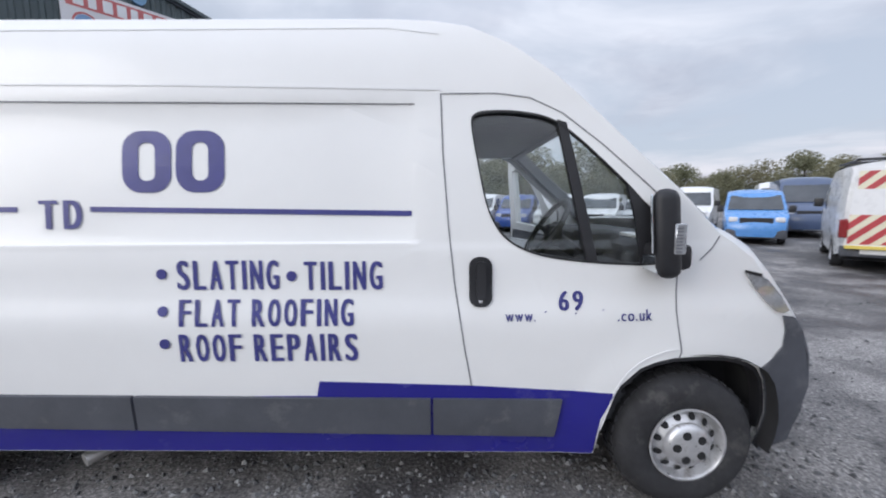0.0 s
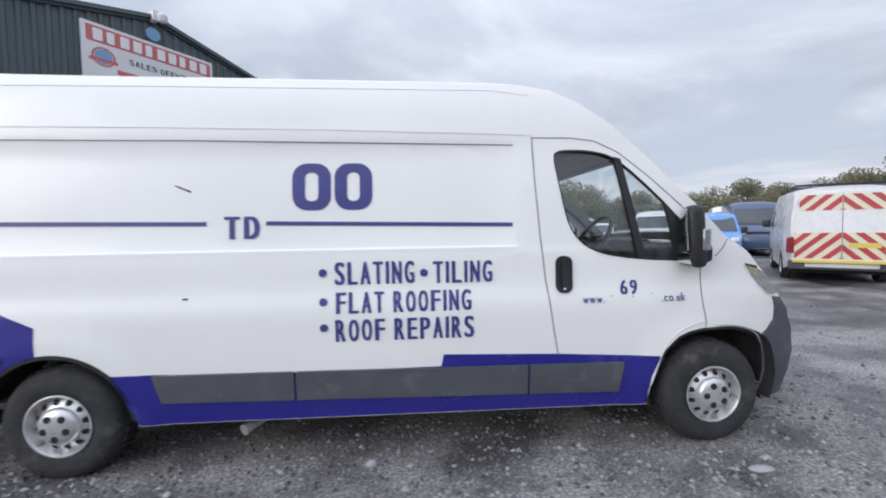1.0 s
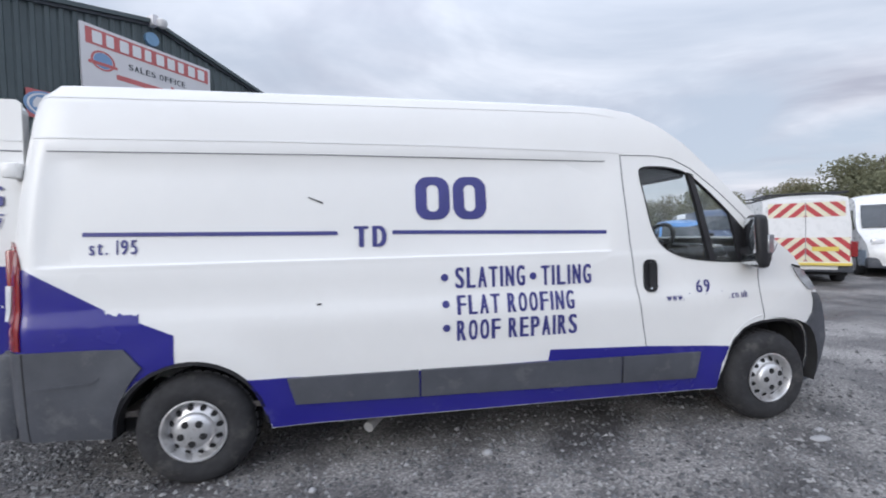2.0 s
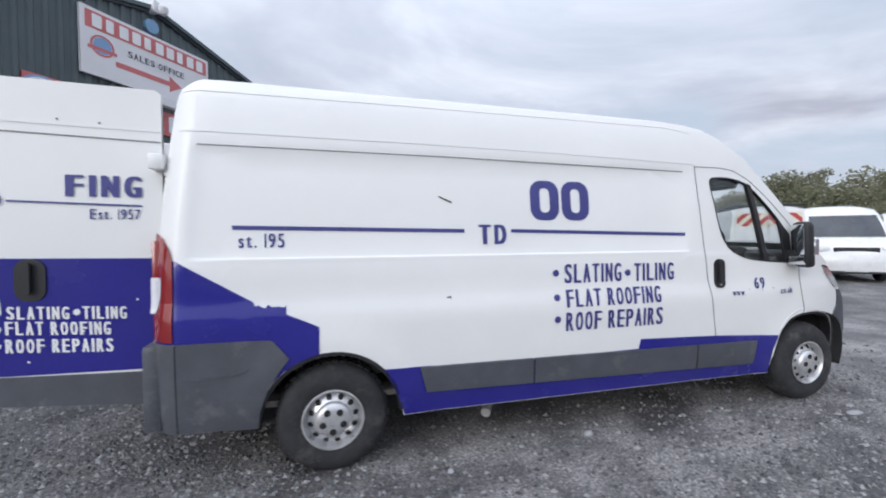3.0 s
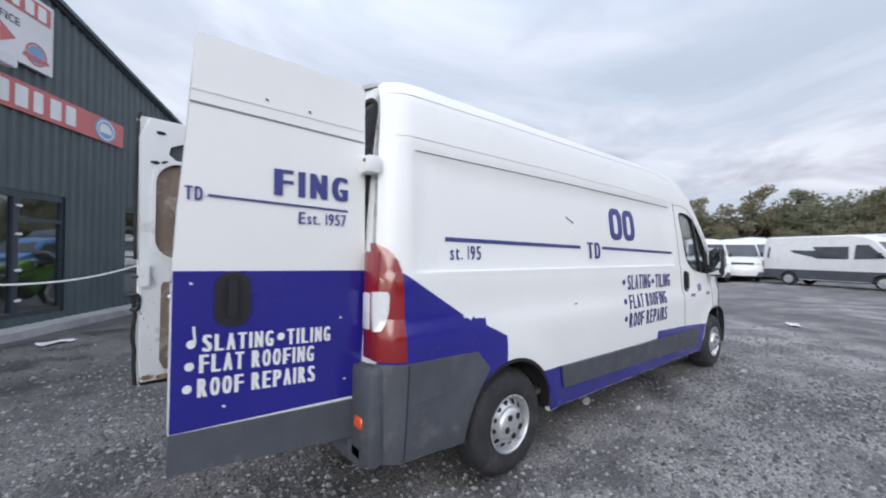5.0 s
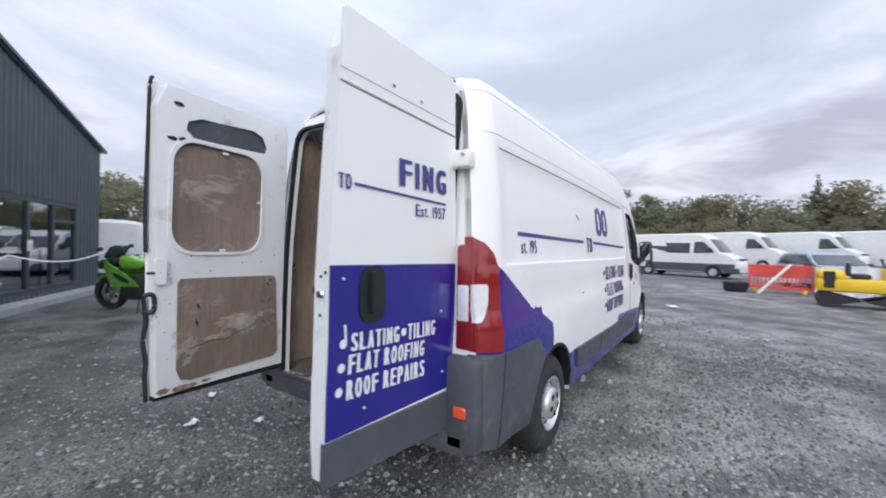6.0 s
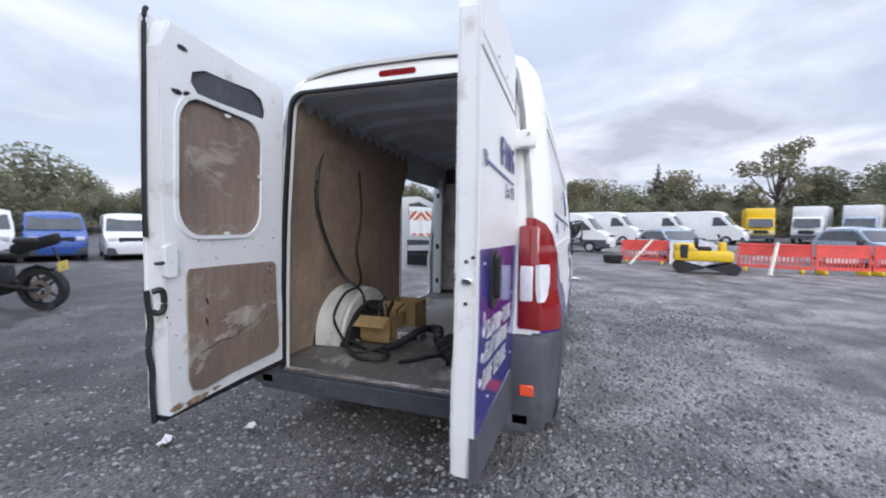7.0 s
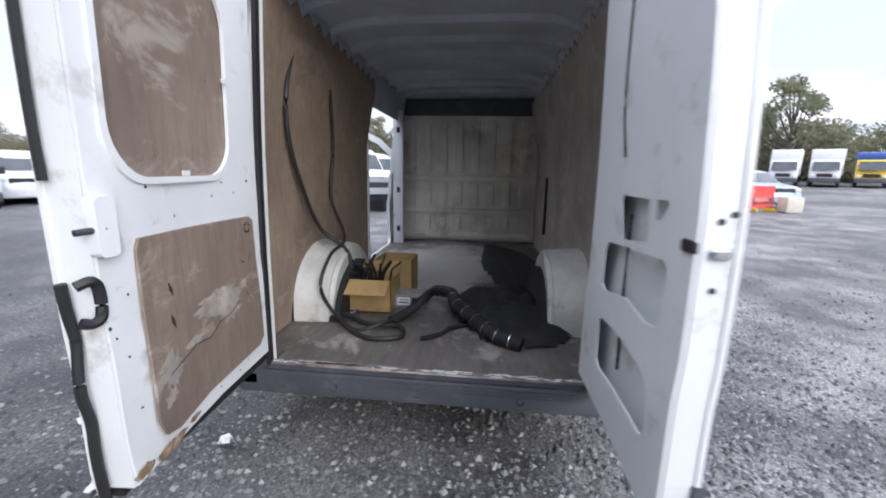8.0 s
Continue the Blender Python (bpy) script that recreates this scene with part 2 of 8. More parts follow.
M_TRIM = mat("cab_trim_grey", (0.16, 0.165, 0.175), 0.7, var=0.12)
M_SEAT = mat("seat_fabric", (0.05, 0.05, 0.06), 0.9, var=0.3, bump=0.3)
M_MIRROR = mat("mirror_glass", (0.75, 0.78, 0.8), 0.04, 1.0, var=0.02)
M_CHROME = mat("chrome", (0.75, 0.75, 0.76), 0.15, 1.0, var=0.06)


# ---- builders ----
def finish(bm, smooth=40.0):
    bmesh.ops.recalc_face_normals(bm, faces=bm.faces)
    if smooth:
        for f in bm.faces:
            f.smooth = True
        lim = radians(smooth)
        for e in bm.edges:
            if len(e.link_faces) == 2 and e.calc_face_angle(0) > lim:
                e.smooth = False


def part(name, bm, material, parent=None, label="", smooth=40.0):
    """Links a bmesh as one mesh object under a thing or a part."""
    finish(bm, smooth)
    me = bpy.data.meshes.new(name)
    bm.to_mesh(me)
    bm.free()
    mats = material if isinstance(material, (list, tuple)) else [material]
    for m in mats:
        me.materials.append(m)
    ob = new(name, me)
    if parent is not None:
        ob.parent = parent
    if label:
        ob["label"] = label
    return ob


def thing(name, label, category, m=None, group="", kind=""):
    ob = new(name)
    ob.empty_display_size = 0.2
    if m is not None:
        ob.matrix_basis = m
    return tagged(ob, label, category, group, kind)


def box(bm, x0, x1, y0, y1, z0, z1, bevel=0.0, seg=1, mi=0):
    r = bmesh.ops.create_cube(bm, size=1.0)
    vs = r["verts"]
    for v in vs:
        v.co = Vector((x0 + (v.co.x + 0.5) * (x1 - x0), y0 + (v.co.y + 0.5) * (y1 - y0), z0 + (v.co.z + 0.5) * (z1 - z0)))
    fs = list({f for v in vs for f in v.link_faces})
    for f in fs:
        f.material_index = mi
    if bevel:
        es = list({e for v in vs for e in v.link_edges})
        bmesh.ops.bevel(bm, geom=es, offset=bevel, segments=seg, profile=0.5, affect="EDGES")
    return bm


def nbox(*a, **k):
    bm = bmesh.new()
    return box(bm, *a, **k)


def fill2d(outline, holes=(), cut_u=(), cut_v=()):
    """A flat filled outline with holes, in u, v, cut along the given lines; returns a bmesh with u, v in x, z."""
    from mathutils.geometry import delaunay_2d_cdt
    pts, faces, edges = [], [], []
    for loop in (outline, *holes):
        n0 = len(pts)
        pts += [Vector(p) for p in loop]
        edges += [(n0 + i, n0 + (i + 1) % len(loop)) for i in range(len(loop))]
    vs, es, fs, *_ = delaunay_2d_cdt(pts, edges, [], 0, 1e-6)

    def inside(p, loop):
        c = False
        for i in range(len(loop)):
            (xa, ya), (xb, yb) = loop[i], loop[i - 1]
            if (ya > p.y) != (yb > p.y) and p.x < (xb - xa) * (p.y - ya) / (yb - ya) + xa:
                c = not c
        return c

    bm = bmesh.new()
    bv = [bm.verts.new((p.x, 0, p.y)) for p in vs]
    for f in fs:
        mid = sum((vs[i] for i in f), Vector((0, 0))) / len(f)
        if inside(mid, outline) and not any(inside(mid, h) for h in holes):
            bm.faces.new([bv[i] for i in f])
    bmesh.ops.delete(bm, geom=[v for v in bm.verts if not v.link_faces], context="VERTS")
    for c in cut_u:
        bmesh.ops.bisect_plane(bm, geom=bm.verts[:] + bm.edges[:] + bm.faces[:], plane_co=(c, 0, 0), plane_no=(1, 0, 0))
    for c in cut_v:
        bmesh.ops.bisect_plane(bm, geom=bm.verts[:] + bm.edges[:] + bm.faces[:], plane_co=(0, 0, c), plane_no=(0, 0, 1))
    return bm


def bent(outline, fn, holes=(), cut_u=(), cut_v=(), thick=0.0):
    """A filled outline laid on the surface fn(u, v, depth)."""
    bm = fill2d(outline, holes, cut_u, cut_v)
    if thick:
        src = list(bm.faces)
        old = {v: (v.co.x, v.co.z) for v in bm.verts}
        top = {v: bm.verts.new(fn(u, w, 0.0)) for v, (u, w) in old.items()}
        bot = {v: bm.verts.new(fn(u, w, thick)) for v, (u, w) in old.items()}
        border = [e for e in bm.edges if len(e.link_faces) == 1]
        for f in src:
            bm.faces.new([top[v] for v in f.verts])
            bm.faces.new([bot[v] for v in reversed(f.verts)])
        for e in border:
            a, b = e.verts
            bm.faces.new([top[a], top[b], bot[b], bot[a]])
        bmesh.ops.delete(bm, geom=list(old), context="VERTS")
    else:
        for v in bm.verts:
            v.co = fn(v.co.x, v.co.z, 0.0)
    return bm


def rr(x0, x1, z0, z1, r, n=5):
    """Rounded rectangle outline."""
    pts = []
    for cx, cz, a0 in ((x1 - r, z0 + r, -90), (x1 - r, z1 - r, 0), (x0 + r, z1 - r, 90), (x0 + r, z0 + r, 180)):
        for i in range(n + 1):
            a = radians(a0 + 90 * i / n)
            pts.append((cx + r * math.cos(a), cz + r * math.sin(a)))
    return pts


def lathe(bm, prof, seg=32, axis="y", centre=(0, 0, 0), mi=0):
    """Revolves a profile of (radius, along) round an axis."""
    c = Vector(centre)
    rings = []
    for r, a in prof:
        ring = []
        for i in range(seg):
            t = 2 * math.pi * i / seg
            p = {"y": (r * math.cos(t), a, r * math.sin(t)), "z": (r * math.cos(t), r * math.sin(t), a), "x": (a, r * math.cos(t), r * math.sin(t))}[axis]
            ring.append(bm.verts.new(c + Vector(p)))
        rings.append(ring)
    for r0, r1 in zip(rings, rings[1:]):
        for i in range(seg):
            f = bm.faces.new((r0[i], r0[(i + 1) % seg], r1[(i + 1) % seg], r1[i]))
            f.material_index = mi
    return bm


def tube(bm, pts, rad, seg=8, taper=None):
    """A round tube along points."""
    pts = [Vector(p) for p in pts]
    rings = []
    up = Vector((0, 0, 1))
    for i, p in enumerate(pts):
        d = (pts[min(i + 1, len(pts) - 1)] - pts[max(i - 1, 0)]).normalized()
        s = d.cross(up)
        if s.length < 0.05:
            s = d.cross(Vector((1, 0, 0)))
        s.normalize()
        t = s.cross(d)
        r = rad if taper is None else rad + (taper - rad) * i / (len(pts) - 1)
        rings.append([bm.verts.new(p + (s * math.cos(a) + t * math.sin(a)) * r) for a in [2 * math.pi * k / seg for k in range(seg)]])
    for r0, r1 in zip(rings, rings[1:]):
        for k in range(seg):
            bm.faces.new((r0[k], r0[(k + 1) % seg], r1[(k + 1) % seg], r1[k]))
    bm.faces.new(rings[0])
    bm.faces.new(list(reversed(rings[-1])))
    return bm


def smooth_path(pts, n=6):
    """Catmull-Rom through the points."""
    p = [Vector(q) for q in pts]
    p = [p[0] * 2 - p[1]] + p + [p[-1] * 2 - p[-2]]
    out = []
    for i in range(1, len(p) - 2):
        for k in range(n):
            t = k / n
            out.append(0.5 * ((2 * p[i]) + (p[i + 1] - p[i - 1]) * t + (2 * p[i - 1] - 5 * p[i] + 4 * p[i + 1] - p[i + 2]) * t * t + (3 * p[i] - p[i - 1] - 3 * p[i + 1] + p[i + 2]) * t ** 3))
    out.append(p[-2])
    return out


GLYPHS = {}


def glyph(ch):
    """A character of the built-in font as points and faces."""
    if ch not in GLYPHS:
        cu = bpy.data.curves.new("glyph", "FONT")
        cu.body, cu.resolution_u = ch, 4
        ob = bpy.data.objects.new("glyph", cu)
        scene.collection.objects.link(ob)
        me = bpy.data.meshes.new_from_object(ob)
        bpy.data.objects.remove(ob)
        bpy.data.curves.remove(cu)
        GLYPHS[ch] = ([tuple(v.co[:2]) for v in me.vertices], [tuple(p.vertices) for p in me.polygons])
        bpy.data.meshes.remove(me)
    return GLYPHS[ch]


def lettering(text, u0, u1, v0, v1, fn, material, parent, bold=0.07, label=""):
    """One part a letter, fitted into a box on the surface fn(u, v, depth); bold widens the strokes."""
    cap = max(p[1] for p in glyph("E")[0])
    cells, x = [], 0.0
    for ch in text:
        if ch == " ":
            x += 0.32
            continue
        pts = glyph(ch)[0]
        xa, xb = min(p[0] for p in pts), max(p[0] for p in pts)
        w = 0.12 + 0.6 * bold if ch in "I" else (0.50 if ch.isupper() else (xb - xa) * 0.95)
        cells.append((ch, x, w, xa, xb))
        x += w + 0.13
    total = x - 0.13
    k = (u1 - u0) / total
    for ch, x0, w, xa, xb in cells:
        pts, faces = glyph(ch)
        ya, yb = (min(p[1] for p in pts), max(p[1] for p in pts)) if ch.isupper() else (0.0, cap)
        bm = bmesh.new()
        wide = 0.0 if ch in "I." else bold
        layers = 5 if wide else 1
        for j in range(layers):
            sh = wide * (j / (layers - 1) - 0.5) if wide else 0.0
            vs = [bm.verts.new((u0 + k * (x0 + wide / 2 + (p[0] - xa) / max(xb - xa, 1e-6) * (w - wide) + sh), -0.0003 * j, v0 + (v1 - v0) * (p[1] - ya) / (yb - ya))) for p in pts]
            for f in faces:
                try:
                    bm.faces.new([vs[i] for i in f])
                except ValueError:
                    pass
        for c in (0.985, 1.02, 1.06, 1.10, 1.3, 1.34, 1.5, 1.7):       # follow the creases of the flank
            if v0 < c < v1:
                bmesh.ops.bisect_plane(bm, geom=bm.verts[:] + bm.edges[:] + bm.faces[:], plane_co=(0, 0, c), plane_no=(0, 0, 1))
        for v in bm.verts:
            v.co = fn(v.co.x, v.co.z, v.co.y)
        part("letter", bm, material, parent, label, smooth=0)


def smoothstep(a, b, x):
    t = max(0.0, min(1.0, (x - a) / (b - a)))
    return t * t * (3 - 2 * t)


def interp(x, table):
    if x <= table[0][0]:
        return table[0][1]
    for (x0, y0), (x1, y1) in zip(table, table[1:]):
        if x <= x1:
            return y0 + (y1 - y0) * (x - x0) / (x1 - x0)
    return table[-1][1]


# ---- ground ----
def ground_z(x, y):
    """The yard lies level round the van and rises slightly beyond."""
    return 0.028 * max(0.0, math.hypot(x, y) - 27)


def gravel_material():
    m = mat("wet_gravel", (0.15, 0.148, 0.152), 0.7, bump=1.0, bump_scale=34)
    nt = m.node_tree
    co = nt.nodes.new("ShaderNodeTexCoord")

    def nz(scale, detail, rough):
        n = nt.nodes.new("ShaderNodeTexNoise")
        n.inputs["Scale"].default_value, n.inputs["Detail"].default_value, n.inputs["Roughness"].default_value = scale, detail, rough
        nt.links.new(co.outputs["Object"], n.inputs["Vector"])
        return n.outputs[0]

    def ramp(f, stops):
        r = nt.nodes.new("ShaderNodeValToRGB")
        while len(r.color_ramp.elements) < len(stops):
            r.color_ramp.elements.new(0.5)
        for e, (p, c) in zip(r.color_ramp.elements, stops):
            e.position, e.color = p, (*c, 1)
        nt.links.new(f, r.inputs[0])
        return r.outputs[0]

    def mul(a, b):
        n = nt.nodes.new("ShaderNodeMix")
        n.data_type, n.blend_type = "RGBA", "MULTIPLY"
        n.inputs[0].default_value = 1.0
        nt.links.new(a, n.inputs[6])
        nt.links.new(b, n.inputs[7])
        return n.outputs[2]

    # crushed stone speckle, damp patches, and broad wheel-worn areas
    speck = ramp(nz(48, 7, 0.72), [(0.34, (0.045, 0.045, 0.047)), (0.52, (0.15, 0.147, 0.148)), (0.68, (0.36, 0.35, 0.345))])
    damp = ramp(nz(1.3, 6, 0.62), [(0.40, (0.36, 0.35, 0.36)), (0.58, (1.12, 1.10, 1.08))])
    broad = ramp(nz(0.22, 4, 0.55), [(0.36, (0.78, 0.78, 0.78)), (0.62, (1.62, 1.60, 1.57))])
    # ground colour drops darker towards the building, with a ragged edge
    dot = nt.nodes.new("ShaderNodeVectorMath")
    dot.operation = "DOT_PRODUCT"
    dot.inputs[1].default_value = (-0.8, 0.6, 0.0)
    nt.links.new(co.outputs["Object"], dot.inputs[0])
    rag = nt.nodes.new("ShaderNodeMath")
    rag.operation = "MULTIPLY_ADD"
    rag.inputs[1].default_value = 2.4
    nt.links.new(nz(0.7, 6, 0.6), rag.inputs[0])
    nt.links.new(dot.outputs["Value"], rag.inputs[2])
    edge = nt.nodes.new("ShaderNodeMapRange")
    edge.inputs[1].default_value, edge.inputs[2].default_value = 1.7, 3.3
    nt.links.new(rag.outputs[0], edge.inputs[0])
    building_side = ramp(edge.outputs[0], [(0.0, (1.06, 1.06, 1.06)), (1.0, (0.68, 0.68, 0.69))])
    nt.links.new(mul(mul(mul(speck, damp), broad), building_side), nt.nodes["Principled BSDF"].inputs["Base Color"])
    wet = ramp(nz(1.3, 6, 0.62), [(0.36, (0.45, 0.45, 0.45)), (0.55, (0.85, 0.85, 0.85))])
    nt.links.new(wet, nt.nodes["Principled BSDF"].inputs["Roughness"])
    return m


M_GRAVEL = gravel_material()
M_STONE = mat("gravel_stone", (0.17, 0.17, 0.18), 0.6, var=0.3, scale=4, fine=40)
_nt = M_STONE.node_tree
_ob = _nt.nodes.new("ShaderNodeNewGeometry")
_rp = _nt.nodes.new("ShaderNodeValToRGB")
for _e, (_p, _c) in zip(_rp.color_ramp.elements, ((0.0, (0.05, 0.05, 0.052, 1)), (1.0, (0.34, 0.335, 0.33, 1)))):
    _e.position, _e.color = _p, _c
_mid = _rp.color_ramp.elements.new(0.6)
_mid.color = (0.13, 0.13, 0.135, 1)
_nt.links.new(_ob.outputs["Random Per Island"], _rp.inputs[0])
_nt.links.new(_rp.outputs[0], _nt.nodes["Principled BSDF"].inputs["Base Color"])

bm = bmesh.new()
radii = [0, 1.2, 2.4, 3.6, 4.8, 6, 8, 10, 13, 16, 20, 27, 40, 60, 100, 200, 500, 1500, 4000]
rings = []
for r in radii:
    ring = []
    for i in range(72 if r else 1):
        a = 2 * math.pi * i / 72
        x, y = r * math.cos(a), r * math.sin(a)
        z = ground_z(x, y) if r < 100 else 0.028 * 73
        z += 0.025 * (noise.noise((x * 0.5, y * 0.5, 3)) ) * smoothstep(2.5, 6, r) if r < 60 else 0
        ring.append(bm.verts.new((x, y, z)))
    rings.append(ring)
for i in range(72):
    bm.faces.new((rings[0][0], rings[1][i], rings[1][(i + 1) % 72]))
for r0, r1 in zip(rings[1:], rings[2:]):
    for i in range(72):
        bm.faces.new((r0[i], r1[i], r1[(i + 1) % 72], r0[(i + 1) % 72]))
tagged(part("ground", bm, M_GRAVEL, smooth=80), "dark wet gravel yard with ruts and puddled patches", "ground", kind="structure")


# ---- the white van ----
YC = 0.035                                       # its centre line
WZ = [(0.25, 0.965), (0.45, 0.995), (0.70, 1.012), (0.92, 1.020), (0.985, 1.0185), (1.10, 0.997), (1.30, 0.991), (1.34, 0.984), (1.5, 0.972), (1.7, 0.955), (1.98, 0.918), (2.06, 0.912), (2.2, 0.888), (2.30, 0.864), (2.38, 0.832), (2.43, 0.79)]
REAR = [(0.3, -0.975), (1.0, -0.97), (1.46, -0.955), (1.75, -0.93), (2.03, -0.905), (2.25, -0.88), (2.36, -0.865), (2.425, -0.82)]


def half_width(x, z):
    w = interp(z, WZ)
    if x > 3.3:
        w *= 1 - 0.13 * ((x - 3.3) / 1.3) ** 2.2
    # recessed upper panel of the load bay
    inside = smoothstep(-0.77, -0.735, x) * (1 - smoothstep(2.70, 2.735, x)) * smoothstep(1.325, 1.35, z) * (1 - smoothstep(1.965, 1.995, z))
    w -= 0.010 * inside
    w += 0.007 * math.exp(-((z - 1.337) / 0.010) ** 2) * smoothstep(-0.8, -0.7, x) * (1 - smoothstep(2.68, 2.75, x))
    # flares over the wheels
    for cx in (0.0, 4.03):
        d = math.hypot(x - cx, z - 0.33)
        w += 0.014 * (1 - smoothstep(0.50, 0.62, d))
    xe = interp(z, REAR)
    t = max(0.0, min(1.0, (xe + 0.15 - x) / 0.15))
    return w - 0.10 * t * t


def skin(sign, out=0.0):
    """The van's flank: sign -1 is the driver's side; out lifts off the paint."""
    return lambda u, v, d: Vector((u, YC + sign * (half_width(u, v) + out - d), v))


DRV, PAS = -1, 1


def arc(cx, cz, r, a0, a1, n=14, flat=0.0):
    return [(cx + r * math.cos(radians(a0 + (a1 - a0) * i / n)), cz + r * math.sin(radians(a0 + (a1 - a0) * i / n)) * (1 - flat)) for i in range(n + 1)]


SHOULDER = [(-0.82, 2.425), (0.2, 2.405), (1.6, 2.39), (2.60, 2.380), (2.80, 2.372), (2.97, 2.342), (3.16, 2.255), (3.36, 2.118), (3.555, 1.942), (3.77, 1.735), (3.94, 1.585), (4.15, 1.375), (4.34, 1.245), (4.46, 1.115), (4.56, 0.98), (4.65, 0.86), (4.735, 0.57), (4.66, 0.27)]
FRONT_ARCH = [(3.585, 0.29), (3.605, 0.45), (3.636, 0.566), (3.687, 0.652), (3.777, 0.736), (3.85, 0.765), (3.94, 0.782), (4.097, 0.784), (4.19, 0.776), (4.275, 0.758), (4.335, 0.735), (4.39, 0.70), (4.43, 0.64), (4.455, 0.55), (4.465, 0.45), (4.455, 0.37), (4.43, 0.28)]
flank = [(-0.975, 0.38), (-0.43, 0.36)] + arc(0, 0.335, 0.43, 176, 4) + [(0.44, 0.31), (3.57, 0.285)] + FRONT_ARCH + [(4.66, 0.27)] + SHOULDER[::-1][1:] + [(x, z) for z, x in REAR[::-1][1:-1]]
WINDOW = [(2.975, 1.90), (3.0, 1.93), (3.05, 1.942), (3.2, 1.94), (3.35, 1.91), (3.46, 1.83), (3.56, 1.74), (3.75, 1.56), (3.82, 1.47), (3.845, 1.36), (3.85, 1.225), (3.79, 1.225), (3.53, 1.24), (3.31, 1.27), (3.2, 1.31), (3.13, 1.36), (3.08, 1.43), (3.045, 1.52), (3.01, 1.7)]
for _ in range(2):                               # cut the corners twice: a rounded opening
    WINDOW = [(a[0] + (b[0] - a[0]) * k, a[1] + (b[1] - a[1]) * k) for a, b in zip(WINDOW, WINDOW[1:] + WINDOW[:1]) for k in (0.25, 0.75)]
CAB_DOOR = [(2.87, 0.62), (2.87, 1.98), (3.2, 2.0), (3.45, 1.88), (3.75, 1.60), (3.93, 1.42), (3.93, 0.85), (3.7, 0.78), (3.58, 0.60)]
SLIDE = rr(1.20, 2.40, 0.46, 2.16, 0.10)
CU = [-0.96, -0.93, -0.90, -0.87, -0.84, -0.81, -0.77, -0.735, -0.62, -0.55, -0.5, -0.45, -0.38, -0.3, -0.22, -0.15, -0.07, 0, 0.07, 0.15, 0.22, 0.3, 0.38, 0.45, 0.5, 0.55, 0.62, 1.0, 1.5, 2.0, 2.4, 2.70, 2.735, 2.9, 3.1, 3.3, 3.4, 3.47, 3.53, 3.58, 3.64, 3.7, 3.78, 3.9, 4.05, 4.2, 4.35, 4.45, 4.55, 4.65]
CV = [0.34, 0.39, 0.45, 0.52, 0.58, 0.64, 0.70, 0.76, 0.81, 0.86, 0.92, 0.985, 1.02, 1.06, 1.10, 1.2, 1.30, 1.318, 1.328, 1.337, 1.346, 1.358, 1.5, 1.7, 1.85, 1.965, 1.995, 2.06, 2.2, 2.30, 2.34]

van = thing("panel_van", "white high-roof panel van with blue vinyl lettering and open rear doors", "van")
body = part("body_side", bent(flank, skin(DRV), [WINDOW], CU, CV, 0.035), M_WHITE, van, smooth=25)
part("body_side", bent(flank, skin(PAS), [CAB_DOOR, SLIDE], CU, CV, 0.035), M_WHITE, van, smooth=25)


def across(rows, n=24, vmax=1.0):
    """Lofts from flank to flank: rows of x, z at the shoulder, forward bulge and crown."""
    bm = bmesh.new()
    grid = []
    for x, z, bx, bz in rows:
        w = half_width(x, z) * vmax
        line = []
        for i in range(n + 1):
            v = -1 + 2 * i / n
            a = 1 - abs(v * vmax) ** (2.6 + 1.4 * (1 - smoothstep(2.5, 3.36, x)))    # squarer shoulders over the load bay
            line.append(bm.verts.new((x + bx * a, YC + w * v, z + bz * a)))
        grid.append(line)
    for r0, r1 in zip(grid, grid[1:]):
        for i in range(n):
            bm.faces.new((r0[i], r0[i + 1], r1[i + 1], r1[i]))
    return bm


def with_depth(bm, d):
    bmesh.ops.recalc_face_normals(bm, faces=bm.faces)
    bmesh.ops.solidify(bm, geom=bm.faces[:], thickness=d)
    return bm


roof_rows = [(-0.82, 2.425, -0.03, 0.05), (-0.74, 2.424, 0, 0.075), (-0.5, 2.42, 0, 0.085), (0.2, 2.405, 0, 0.10), (0.9, 2.397, 0, 0.11), (1.6, 2.39, 0, 0.11), (2.2, 2.385, 0, 0.11), (2.60, 2.380, 0, 0.11), (2.80, 2.372, 0.03, 0.10), (2.97, 2.342, 0.07, 0.085), (3.16, 2.255, 0.12, 0.07), (3.36, 2.118, 0.17, 0.055)]
part("roof", with_depth(across(roof_rows), 0.02), M_WHITE, van, smooth=50)
screen_rows = [(3.36, 2.118, 0.17, 0.055), (3.555, 1.942, 0.20, 0.05), (3.77, 1.735, 0.22, 0.045), (3.94, 1.585, 0.24, 0.04), (4.15, 1.375, 0.26, 0.03)]
part("windscreen", across(screen_rows, vmax=0.94), M_GLASS, van).visible_shadow = False
